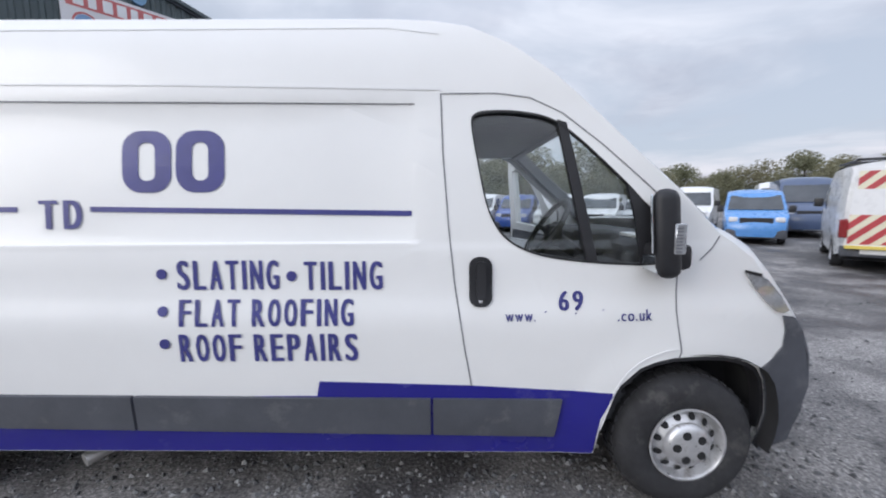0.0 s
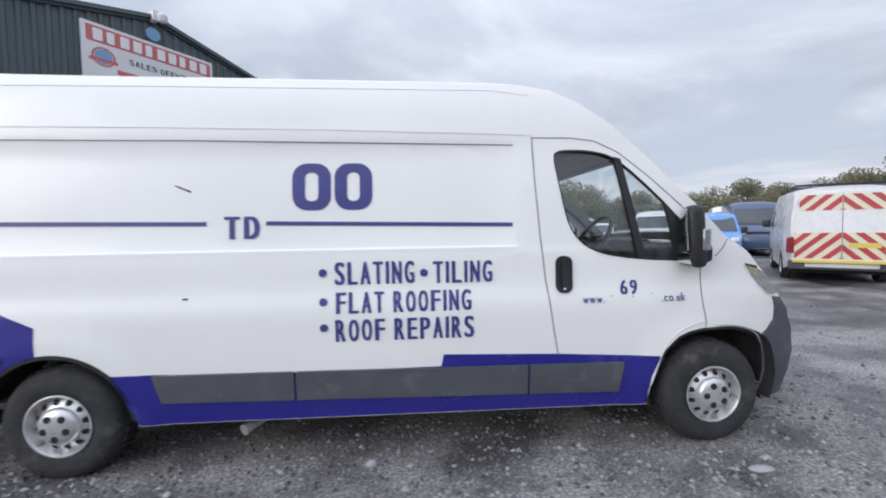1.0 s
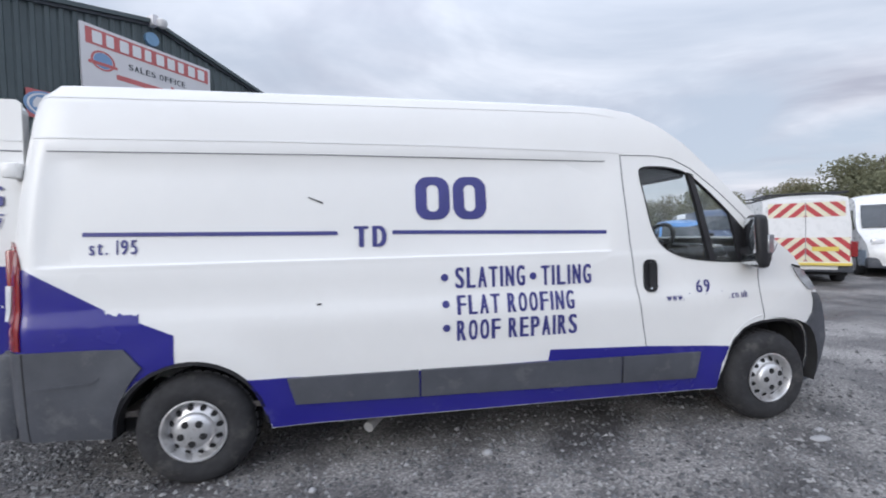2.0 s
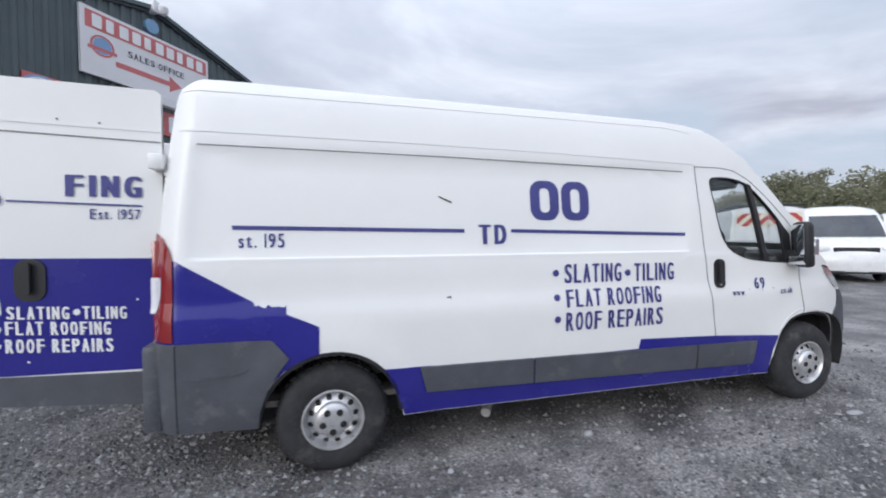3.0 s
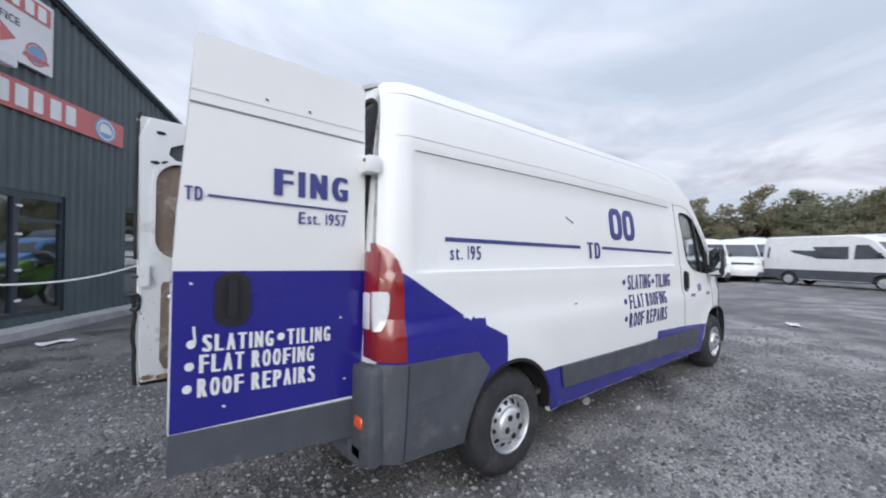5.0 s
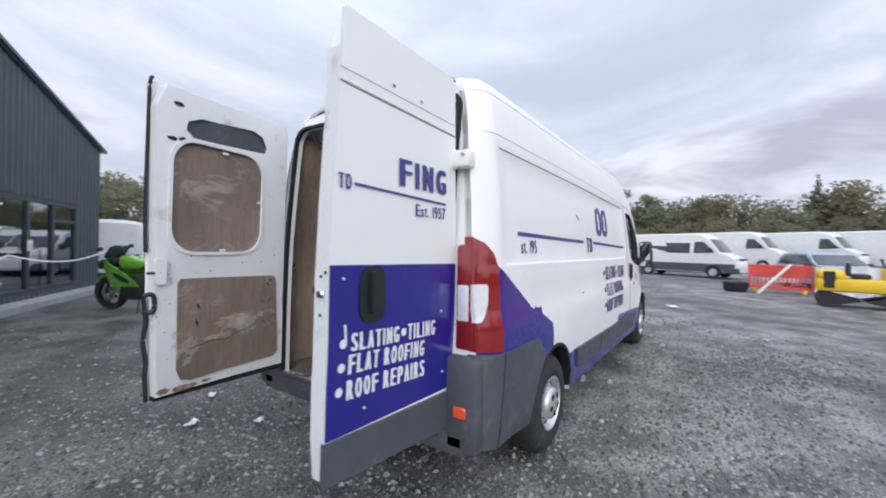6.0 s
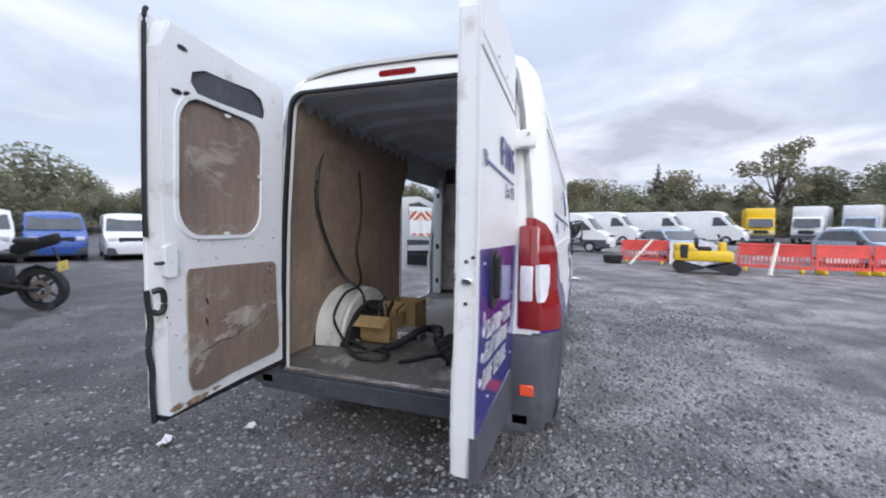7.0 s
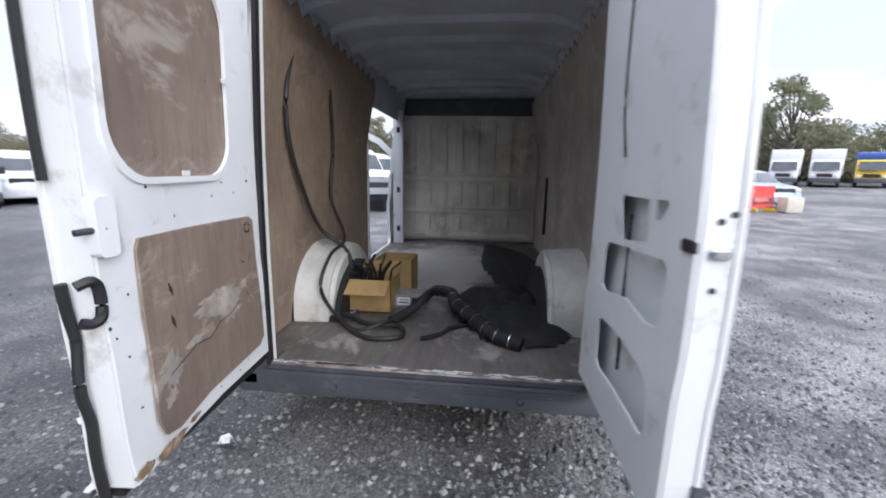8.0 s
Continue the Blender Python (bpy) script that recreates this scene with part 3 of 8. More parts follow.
for s in (-1, 1):                                # the pillars beside the screen
    bm = bmesh.new()
    prev = None
    for x, z, bx, bz in screen_rows:
        w = half_width(x, z)
        a = 1 - 0.94 ** 2.6
        cur = [bm.verts.new((x, YC + s * w, z)), bm.verts.new((x + bx * a, YC + s * w * 0.94, z + bz * a)), bm.verts.new((x + bx * a - 0.05, YC + s * w * 0.93, z + bz * a - 0.05)), bm.verts.new((x - 0.04, YC + s * (w - 0.04), z - 0.03))]
        if prev:
            for i in range(4):
                bm.faces.new((prev[i], prev[(i + 1) % 4], cur[(i + 1) % 4], cur[i]))
        prev = cur
    pil = part("pillar", bm, M_WHITE, van)
    bm = bmesh.new()
    prev = None
    for x, z, bx, bz in screen_rows:             # grey plastic trim on the inner faces
        w, a = half_width(x, z), 1 - 0.94 ** 2.6
        cur = [bm.verts.new((x + bx * a + 0.002, YC + s * (w * 0.93 - 0.012), z + bz * a - 0.012)), bm.verts.new((x + bx * a - 0.055, YC + s * (w * 0.93 - 0.016), z + bz * a - 0.062)), bm.verts.new((x - 0.055, YC + s * (w - 0.05), z - 0.045)), bm.verts.new((x - 0.055, YC + s * (w - 0.042), z - 0.035))]
        if prev:
            for i in range(3):
                bm.faces.new((prev[i], prev[i + 1], cur[i + 1], cur[i]))
        prev = cur
    part("pillar_trim", with_depth(bm, 0.006), M_TRIM, pil, "grey plastic pillar trim")
bonnet_rows = [(4.15, 1.375, 0.26, 0.03), (4.25, 1.31, 0.27, 0.05), (4.34, 1.245, 0.28, 0.06), (4.46, 1.115, 0.29, 0.05), (4.56, 0.98, 0.30, 0.02), (4.60, 0.93, 0.30, 0.0)]
part("bonnet", with_depth(across(bonnet_rows), 0.02), M_WHITE, van, smooth=50)
nose_rows = [(4.575, 0.955, 0.30, 0.0), (4.65, 0.86, 0.32, 0), (4.715, 0.72, 0.33, 0), (4.74, 0.57, 0.33, 0), (4.72, 0.42, 0.32, 0), (4.66, 0.25, 0.28, 0), (4.48, 0.23, 0.1, 0)]
bm = with_depth(across(nose_rows), 0.03)
part("front_bumper", bm, M_GREY, van, "unpainted grey plastic bumper", smooth=50)
for s in (-1, 1):                                # bumper ends behind the front wheels' arches
    corner = FRONT_ARCH[:-6:-1] + [(4.40, 0.692), (4.477, 0.736), (4.535, 0.80), (4.54, 0.885), (4.515, 0.96), (4.58, 0.95), (4.65, 0.865), (4.735, 0.57), (4.66, 0.26)]
    part("bumper_corner", bent(corner, skin(s, 0.008), (), CU, CV, 0.03), M_GREY, van, "unpainted grey plastic bumper corner")
    lamp = [(4.300, 1.185), (4.36, 1.175), (4.43, 1.135), (4.50, 1.06), (4.545, 0.985), (4.515, 0.975), (4.47, 0.985), (4.41, 1.04), (4.35, 1.11)]
    hl = part("headlight", bent(lamp, skin(s, 0.012), (), [4.3, 4.35, 4.4, 4.45], [1.0, 1.05, 1.1], 0.04), M_LAMP, van, "clear swept-back headlight")
    part("lamp_rim", bent([(4.295, 1.192), (4.385, 1.172), (4.385, 1.155), (4.30, 1.178)], skin(s, 0.016), (), (), (), 0.01), M_BLACK, hl)

# shut lines, seals and rubbing strips
def stripe(pts, width, sgn, out, material, name, parent=None, label=""):
    """A narrow band along a line on the flank."""
    p = [Vector(q) for q in pts]
    left, right = [], []
    for i, q in enumerate(p):
        d = (p[min(i + 1, len(p) - 1)] - p[max(i - 1, 0)]).normalized()
        nrm = Vector((-d.y, d.x)) * width / 2
        left.append(tuple(q + nrm))
        right.append(tuple(q - nrm))
    return part(name, bent(left + right[::-1], skin(sgn, out), (), CU, CV, 0.004), material, parent or van, label)


def dense(pts, step=0.12):
    out = []
    for a, b in zip(pts, pts[1:]):
        n = max(1, int(math.hypot(b[0] - a[0], b[1] - a[1]) / step))
        out += [(a[0] + (b[0] - a[0]) * i / n, a[1] + (b[1] - a[1]) * i / n) for i in range(n)]
    return out + [pts[-1]]


stripe(dense([(2.842, 2.02), (2.85, 1.75), (2.875, 1.4), (2.90, 1.15), (2.945, 0.85), (2.985, 0.62), (3.0, 0.40), (3.02, 0.30)]), 0.006, DRV, 0.003, M_GAP, "shut_line")
stripe(dense([(2.842, 2.02), (3.10, 2.02), (3.25, 2.00), (3.40, 1.93), (3.58, 1.79), (3.80, 1.60), (3.92, 1.49)]), 0.005, DRV, 0.003, M_GAP, "shut_line")
stripe(dense([(3.95, 1.20), (3.945, 1.0), (3.975, 0.81), (3.965, 0.785)]), 0.005, DRV, 0.003, M_GAP, "shut_line")
stripe(dense([(4.06, 1.245), (4.12, 1.30), (4.16, 1.355)]), 0.005, DRV, 0.003, M_GAP, "shut_line")
stripe(dense([(-0.84, 2.085), (0.5, 2.083), (1.6, 2.07), (2.84, 2.04)]), 0.009, DRV, 0.003, M_GHOST, "roof_seam")
stripe(dense([(-0.735, 2.005), (0.8, 2.0), (2.72, 1.975)]), 0.006, DRV, 0.003, M_GAP, "roof_seam")
stripe(dense([(-0.85, 2.335), (0.5, 2.34), (2.6, 2.335), (2.84, 2.30)]), 0.005, DRV, 0.003, M_GHOST, "drip_rail")
stripe(dense([(3.965, 0.822), (3.90, 0.815), (3.83, 0.793), (3.775, 0.764), (3.725, 0.722), (3.69, 0.675), (3.66, 0.615), (3.63, 0.52), (3.60, 0.42)], 0.05), 0.01, DRV, 0.004, M_GHOST, "arch_crease")
inner_win = [(0.985 * (x - 3.42) + 3.42, 0.975 * (z - 1.58) + 1.58) for x, z in WINDOW]
frame_out = [(1.004 * (x - 3.42) + 3.42, 1.006 * (z - 1.58) + 1.58) for x, z in WINDOW]
wf = part("window_frame", bent(frame_out, skin(DRV, 0.004), [inner_win], CU, CV, 0.03), M_SEAL, van, "black rubber window surround")
part("window_bar", bent([(3.375, 1.90), (3.42, 1.885), (3.565, 1.25), (3.515, 1.25)], skin(DRV, 0.002), (), CU, CV, 0.03), M_BLACK, wf)
part("sail_panel", bent([(3.70, 1.60), (3.84, 1.47), (3.85, 1.23), (3.77, 1.23), (3.74, 1.45)], skin(DRV, 0.003), (), CU, CV, 0.02), M_BLACK, wf)
part("pane", bent(WINDOW, skin(DRV, -0.018), (), CU, CV, 0.004), M_GLASS, van, "clear side window").visible_shadow = False

# blue vinyl, grey rubbing strips
sill = [(0.315, 0.630), (0.62, 0.622), (0.66, 0.600), (2.24, 0.605), (2.255, 0.68), (2.98, 0.655), (3.665, 0.612), (3.60, 0.48), (3.575, 0.29), (0.445, 0.315), (0.40, 0.45)]
part("sill_vinyl", bent(sill, skin(DRV, 0.004), (), CU, CV, 0.004), M_BLUE, van, "dark blue vinyl along the sill")
quarter = [(-0.968, 1.02), (-0.955, 1.3), (-0.845, 1.335), (-0.44, 1.088), (-0.43, 1.062), (-0.415, 1.070), (-0.395, 1.058), (-0.375, 1.050), (-0.362, 1.070), (-0.340, 1.056), (-0.30, 1.058), (-0.275, 1.050), (-0.262, 1.060), (-0.258, 1.010), (-0.16, 0.965), (-0.075, 0.925), (-0.075, 0.758), (-0.2, 0.72), (-0.28, 0.67), (-0.35, 0.60), (-0.97, 0.60)]
part("quarter_vinyl", bent(quarter, skin(DRV, 0.004), (), CU, CV, 0.004), M_BLUE, van, "torn dark blue vinyl on the rear quarter")
for x0, x1, xs in ((0.545, 1.352, 0.045), (1.366, 2.782, 0.0), (2.796, 3.41, 0.0)):
    zt = lambda x: 0.622 - 0.0125 * (x - 0.5)
    zb = lambda x: 0.455 - 0.022 * (x - 0.5)
    e = 0.03 if x1 > 3.3 else 0.0
    strip = [(x0 + xs, zb(x0)), (x1 - e, zb(x1)), (x1, zt(x1)), (x0, zt(x0))]
    part("rubbing_strip", bent(strip, skin(DRV, 0.022), (), CU, CV, 0.024), M_GREY, van, "grey plastic rubbing strip")
corner = [(-1.0, 0.40), (-0.99, 0.872), (-0.84, 0.872), (-0.5, 0.868), (-0.34, 0.862), (-0.245, 0.752), (-0.31, 0.665), (-0.37, 0.56), (-0.41, 0.45), (-0.425, 0.345), (-0.97, 0.36)]
for s in (-1, 1):
    bc = part("bumper_corner", bent(corner, skin(s, 0.016), (), CU, CV, 0.05), M_GREY, van, "scuffed grey plastic rear bumper corner")
    if s == DRV:
        part("moulding", bent([(-0.80, 0.655), (-0.52, 0.672), (-0.47, 0.70), (-0.47, 0.712), (-0.53, 0.686), (-0.80, 0.668)], skin(s, 0.02), (), CU, (), 0.006), M_GREY, bc)
        part("moulding", bent([(-0.845, 0.36), (-0.84, 0.87), (-0.835, 0.87), (-0.84, 0.36)], skin(s, 0.018), (), CU, CV, 0.004), M_SEAL, bc)

# black wheel housings
for cx in (0.0, 4.03):
    for s in (-1, 1):
        bm = bmesh.new()
        pr = arc(0, 0.335, 0.44, 182, -2, 20) if cx == 0 else [(x + 0.012 * (x - 4.03), z + 0.008) for x, z in FRONT_ARCH]
        rings = []
        for dy in (1.004, 0.62):
            rings.append([bm.verts.new((x, YC + s * dy * 0.99, z)) for x, z in pr])
        for i in range(len(pr) - 1):
            bm.faces.new((rings[0][i], rings[0][i + 1], rings[1][i + 1], rings[1][i]))
        bm.faces.new(rings[1])
        part("wheel_housing", bm, M_UNDER, van)
        ro = 0.433
        outer = arc(cx, 0.335, ro, 178, 2, 24) if cx == 0 else FRONT_ARCH[1:-1]
        inner = arc(cx, 0.335, ro - 0.022, 178, 2, 24) if cx == 0 else [(4.03 + (x - 4.03) * 0.955, 0.335 + (z - 0.335) * 0.955) for x, z in FRONT_ARCH[1:-1]]
        part("arch_lip", bent(outer + inner[::-1], skin(s, 0.004 if cx == 0 else -0.004), (), (), (), 0.07), M_BLACK, van)


# lettering on the driver's flank
LT = skin(DRV, 0.004)
for u0, u1 in ((1.362, 1.590), (1.612, 1.838)):
    part("lettering", bent(rr(u0, u1, 1.578, 1.862, 0.085, 7), LT, [rr(u0 + 0.075, u1 - 0.075, 1.632, 1.808, 0.034, 5)], (), (1.7,), 0.002), M_TEXT, van, "blue vinyl numeral", smooth=0)
for txt, u0, u1, v0, v1, b in (("TD", 0.966, 1.170, 1.412, 1.545, 0.10), ("SLATING", 1.606, 2.085, 1.126, 1.262, 0.085), ("TILING", 2.200, 2.566, 1.122, 1.255, 0.085), ("FLAT ROOFING", 1.612, 2.430, 0.955, 1.080, 0.085), ("ROOF REPAIRS", 1.606, 2.446, 0.785, 0.918, 0.085), ("st. 195", -0.518, -0.268, 1.405, 1.487, 0.05), ("69", 3.383, 3.498, 1.022, 1.109, 0.06), ("www.", 3.136, 3.275, 0.972, 1.022, 0.03), (".co.uk", 3.66, 3.823, 0.968, 1.02, 0.03)):
    lettering(txt, u0, u1, v0, v1, LT, M_TEXT, van, b)
for u, v in ((1.536, 1.200), (1.538, 1.027), (1.539, 0.872), (2.142, 1.188)):
    part("bullet", bent([(u + 0.024 * math.cos(a), v + 0.024 * math.sin(a)) for a in [2 * math.pi * i / 14 for i in range(14)]], skin(DRV, 0.007), (), (), (1.015, 1.025, 1.035, 1.045), 0.004), M_TEXT, van, smooth=0)
for u0, u1, va, vb in ((-0.552, 0.865, 1.523, 1.503), (1.208, 2.704, 1.503, 1.474)):
    part("rule", bent([(u0, va - 0.012), (u1, vb - 0.012), (u1, vb + 0.012), (u0, va + 0.012)], LT, (), CU, (), 0.002), M_TEXT, van, smooth=0)
for u, v, w, h, sl in ((0.735, 1.713, 0.09, 0.012, -0.02), (0.745, 1.066, 0.03, 0.012, 0)):
    part("scratch", bent([(u - w / 2, v - h / 2 - sl), (u + w / 2, v - h / 2 + sl), (u + w / 2, v + h / 2 + sl), (u - w / 2, v + h * 0.2 - sl)], LT, (), (), (), 0.002), M_DARKMET, van, "small scratch down to bare metal", smooth=0)

for u, v in ((3.315, 1.012), (3.455, 1.003), (3.585, 1.018)):
    part("vinyl_speck", bent([(u, v), (u + 0.012, v + 0.002), (u + 0.010, v + 0.008)], LT, (), (), (), 0.001), M_TEXT, van, smooth=0)
# door handle
hd = part("door_handle", bent(rr(2.968, 3.075, 1.04, 1.272, 0.045), skin(DRV, 0.010), (), (), (1.1, 1.2), 0.02), M_BLACK, van, "black recessed door handle")
part("grip", bent(rr(3.0, 3.045, 1.075, 1.255, 0.02), skin(DRV, 0.034), (), (), (1.1, 1.2), 0.02), M_BLACK, hd)
part("lock", bent(rr(3.012, 3.03, 1.06, 1.078, 0.008), skin(DRV, 0.014), (), (), (), 0.006), M_CHROME, hd)
# fuel and sill details
part("exhaust_pipe", tube(bmesh.new(), [(1.25, -0.55, 0.27), (1.12, -0.74, 0.262), (1.02, -0.91, 0.235)], 0.034, 12), M_PIPE, van, "short side exhaust pipe")


def mirror(sign):
    """Tall door mirror on a bent arm, with an indicator in its edge."""
    y0 = YC + sign * 0.93
    bm = bmesh.new()
    # arm
    box(bm, 3.78, 3.95, min(y0, y0 + sign * 0.16), max(y0, y0 + sign * 0.16), 1.215, 1.335, 0.03, 2)
    m_ob = part("door_mirror", bm, M_BLACK, van, "tall black door mirror")
    bm = bmesh.new()
    yy = sorted((y0 + sign * 0.05, y0 + sign * 0.235))
    box(bm, 3.775, 3.89, yy[0], yy[1], 1.19, 1.575, 0.045, 3)
    for v in bm.verts:
        v.co.x += 0.16 * (v.co.z - 1.4) * (-0.5) - 0.5 * (sign * (v.co.y - y0) - 0.14)
    part("housing", bm, M_BLACK, m_ob, smooth=50)
    bm = bmesh.new()
    box(bm, 3.762, 3.776, yy[0] + 0.02, yy[1] - 0.02, 1.30, 1.55, 0.004)
    for v in bm.verts:
        v.co.x += 0.16 * (v.co.z - 1.4) * (-0.5) - 0.5 * (sign * (v.co.y - y0) - 0.14)
    part("glass", bm, M_MIRROR, m_ob, "mirror glass")
    bm = bmesh.new()
    box(bm, 3.762, 3.776, yy[0] + 0.025, yy[1] - 0.025, 1.215, 1.285, 0.004)
    part("lower_glass", bm, M_MIRROR, m_ob)
    ye = y0 + sign * 0.228
    bm = bmesh.new()
    ya = sorted((ye - sign * 0.005, ye + sign * 0.012))
    box(bm, 3.815, 3.865, ya[0], ya[1], 1.30, 1.43, 0.006)
    ind = part("indicator", bm, M_LAMP, m_ob, "clear ribbed indicator")
    bm = bmesh.new()
    for i in range(8):
        zz = 1.31 + 0.014 * i
        box(bm, 3.82, 3.845, ya[0], ya[1] + 0.001 if sign > 0 else ya[1], zz, zz + 0.004)
        for v in bm.verts[-8:]:
            v.co.y += sign * 0.002
    part("rib", bm, M_GREY, ind)
    return m_ob


mirror(DRV)
# the passenger's mirror swings with its open door
hinge = Matrix.Translation((3.93, YC + 0.99, 0))
mirror(PAS).matrix_basis = hinge @ Matrix.Rotation(radians(-79), 4, "Z") @ hinge.inverted()


def van_wheel(cx, sign):
    yo = YC + sign * 0.985
    w = part("wheel", lathe(bmesh.new(), [(0.178, -0.004), (0.190, 0.008), (0.225, 0.014), (0.255, 0.016), (0.30, 0.010), (0.325, -0.012), (0.338, -0.04), (0.342, -0.08), (0.342, -0.14), (0.335, -0.18), (0.31, -0.21), (0.20, -0.215), (0.178, -0.20)], 56), M_TYRE, van)
    tread = bmesh.new()
    for i in range(40):
        a = 2 * math.pi * i / 40
        for k, off in ((0, 0.0), (1, 0.5)):
            aa = a + off * 2 * math.pi / 40
            m = Matrix.Rotation(-aa, 4, "Y")
            n0 = len(tread.verts)
            box(tread, 0.334, 0.348, -0.10 - 0.07 * k, -0.05 - 0.07 * k, -0.018, 0.018)
            tread.verts.ensure_lookup_table()
            for v in tread.verts[n0:]:
                v.co = m @ v.co
    t = part("tread", tread, M_TYRE, w, smooth=0)
    rim = part("rim", lathe(bmesh.new(), [(0.212, 0.006), (0.216, 0.016), (0.205, 0.018), (0.196, 0.006), (0.190, -0.018), (0.178, -0.032), (0.150, -0.012), (0.125, 0.0), (0.118, 0.004), (0.105, -0.004), (0.0, -0.006)], 48), M_RIM, w, "silver steel wheel with kerb marks")
    rim.scale = (0.87, 1, 0.87)
    hole = None
    for i in range(12):
        a = 2 * math.pi * i / 12
        if hole is None:
            bm = bmesh.new()
            ring_v = [bm.verts.new((0.160 + 0.020 * math.cos(q), -0.0125 - 0.55 * 0.020 * math.cos(q), 0.020 * math.sin(q))) for q in [2 * math.pi * k / 12 for k in range(12)]]
            bm.faces.new(ring_v)
            hole = part("vent_hole", bm, M_UNDER, rim, smooth=0)
        else:
            o2 = new("vent_hole", hole.data)
            o2.parent = rim
            o2.matrix_basis = Matrix.Rotation(a, 4, "Y")
    hub = part("hub_cover", lathe(bmesh.new(), [(0.112, 0.0), (0.108, 0.020), (0.092, 0.034), (0.06, 0.040), (0.03, 0.043), (0.0, 0.043)], 40), M_RIM, w, "silver wheel centre cover")
    part("hub_gap", lathe(bmesh.new(), [(0.125, -0.004), (0.124, 0.010), (0.113, 0.012), (0.110, 0.008)], 40), M_UNDER, rim)
    nut = None
    for i in range(5):
        if nut is None:
            nut = part("nut_recess", lathe(bmesh.new(), [(0.021, 0.030), (0.021, 0.0415), (0.0, 0.0415)], 12, centre=(0.064, 0, 0)), M_UNDER, hub)
        else:
            o2 = new("nut_recess", nut.data)
            o2.parent = hub
            o2.matrix_basis = Matrix.Rotation(2 * math.pi * i / 5, 4, "Y")
    w.matrix_basis = Matrix.LocRotScale((cx, yo, 0.338), Euler((0, 0.35 + cx, 0)), (1, 1 if sign > 0 else -1, 1))
    return w


for cx in (0.0, 4.035):
    for s in (-1, 1):
        van_wheel(cx, s)

# underside
part("underbody", nbox(-0.85, 4.5, YC - 0.86, YC + 0.86, 0.30, 0.44, 0.03), M_UNDER, van)
part("axle", tube(bmesh.new(), [(0, YC - 0.8, 0.32), (0, YC + 0.8, 0.32)], 0.05), M_UNDER, van)

# rear frame round the opening
OPEN = [(-0.71 - YC, 0.405), (0.785 - YC, 0.405)] + rr(-0.71 - YC, 0.785 - YC, 0.475, 2.315, 0.10)[6:18]
prof = [(z, interp(z, WZ)) for z in (0.40, 0.7, 0.92, 0.985, 1.10, 1.3, 1.5, 1.7, 1.98, 2.2, 2.30, 2.365)]
ring = [(w - 0.095, z) for z, w in prof]
top = [(0.72 * math.cos(radians(a)) , 2.365 + 0.09 * math.sin(radians(a))) for a in (20, 45, 70, 90, 110, 135, 160)]
ring = ring + top + [(-w, z) for w, z in ring[::-1]]


def rear_plane(off):
    return lambda u, v, d: Vector((interp(v, REAR) + off + d, YC + u, v))


part("rear_frame", bent(ring, rear_plane(0.0), [OPEN], [-0.4, 0, 0.4], [0.7, 1.0, 1.3, 1.46, 1.6, 1.75, 1.9, 2.03, 2.15, 2.25, 2.32], 0.055), M_WHITE, van, smooth=30)
op2 = [(-0.725 - YC, 0.41), (0.80 - YC, 0.41)] + rr(-0.725 - YC, 0.80 - YC, 0.46, 2.33, 0.105)[6:18]
part("door_seal", bent(op2, rear_plane(-0.012), [[(-0.705 - YC, 0.415), (0.78 - YC, 0.415)] + rr(-0.705 - YC, 0.78 - YC, 0.485, 2.31, 0.10)[6:18]], [0], [0.7, 1.0, 1.3, 1.6, 1.9, 2.1, 2.25], 0.03), M_SEAL, van, "black rubber door seal")
part("brake_light", bent(rr(-0.105, 0.145, 2.365, 2.405, 0.018), lambda u, v, d: Vector((-0.855 + d, u, v)), (), (), (), 0.06), M_RED, van, "red high-level brake light")
# rear step bumper
bm = bmesh.new()
box(bm, -1.03, -0.90, YC - 0.90, YC + 0.90, 0.335, 0.462, 0.025, 2)
bmp = part("rear_bumper", bm, M_GREY, van, "worn dark grey step bumper")
bm = bmesh.new()
part("tread_plate", nbox(-1.018, -0.985, YC - 0.76, YC + 0.76, 0.455, 0.4645), M_STEP, bmp, "black worn tread plate")
for i in range(6):
    x, z = -1.018 + 0.0062 * i, 0.4645
    box(bm, x, x + 0.003, YC - 0.74, YC + 0.74, z - 0.002, z + 0.004)
for i in range(4):                               # the ribs run on down the rounded lip
    z = 0.448 - 0.013 * i
    box(bm, -1.034, -1.028, YC - 0.74, YC + 0.74, z, z + 0.005)
# the ribs' lighter grey puts their highlights into the colour
part("step_rib", bm, M_GREY, bmp, smooth=0)
for s, yy in ((DRV, -0.83), (PAS, 0.90)):
    part("bumper_block", nbox(-1.03, -0.93, yy - 0.10, yy + 0.10, 0.36, 0.86, 0.03, 2), M_GREY, bmp)
    part("reflector", nbox(-1.04, -1.025, yy - 0.04, yy + 0.035, 0.545, 0.605, 0.006), M_AMBER, bmp, "orange-red reflector")
for yy in (-0.42, 0.05, 0.45):
    part("bumper_plug", lathe(bmesh.new(), [(0.018, -1.036), (0.018, -1.028), (0.0, -1.028)], 12, "x", (0, yy, 0.395)), M_BLACK, bmp)
part("sill_strip", nbox(-0.985, -0.945, YC - 0.75, YC + 0.75, 0.445, 0.476, 0.006), M_STEEL, van, "rusty worn metal load sill")
random.seed(33)
flakes = bmesh.new()
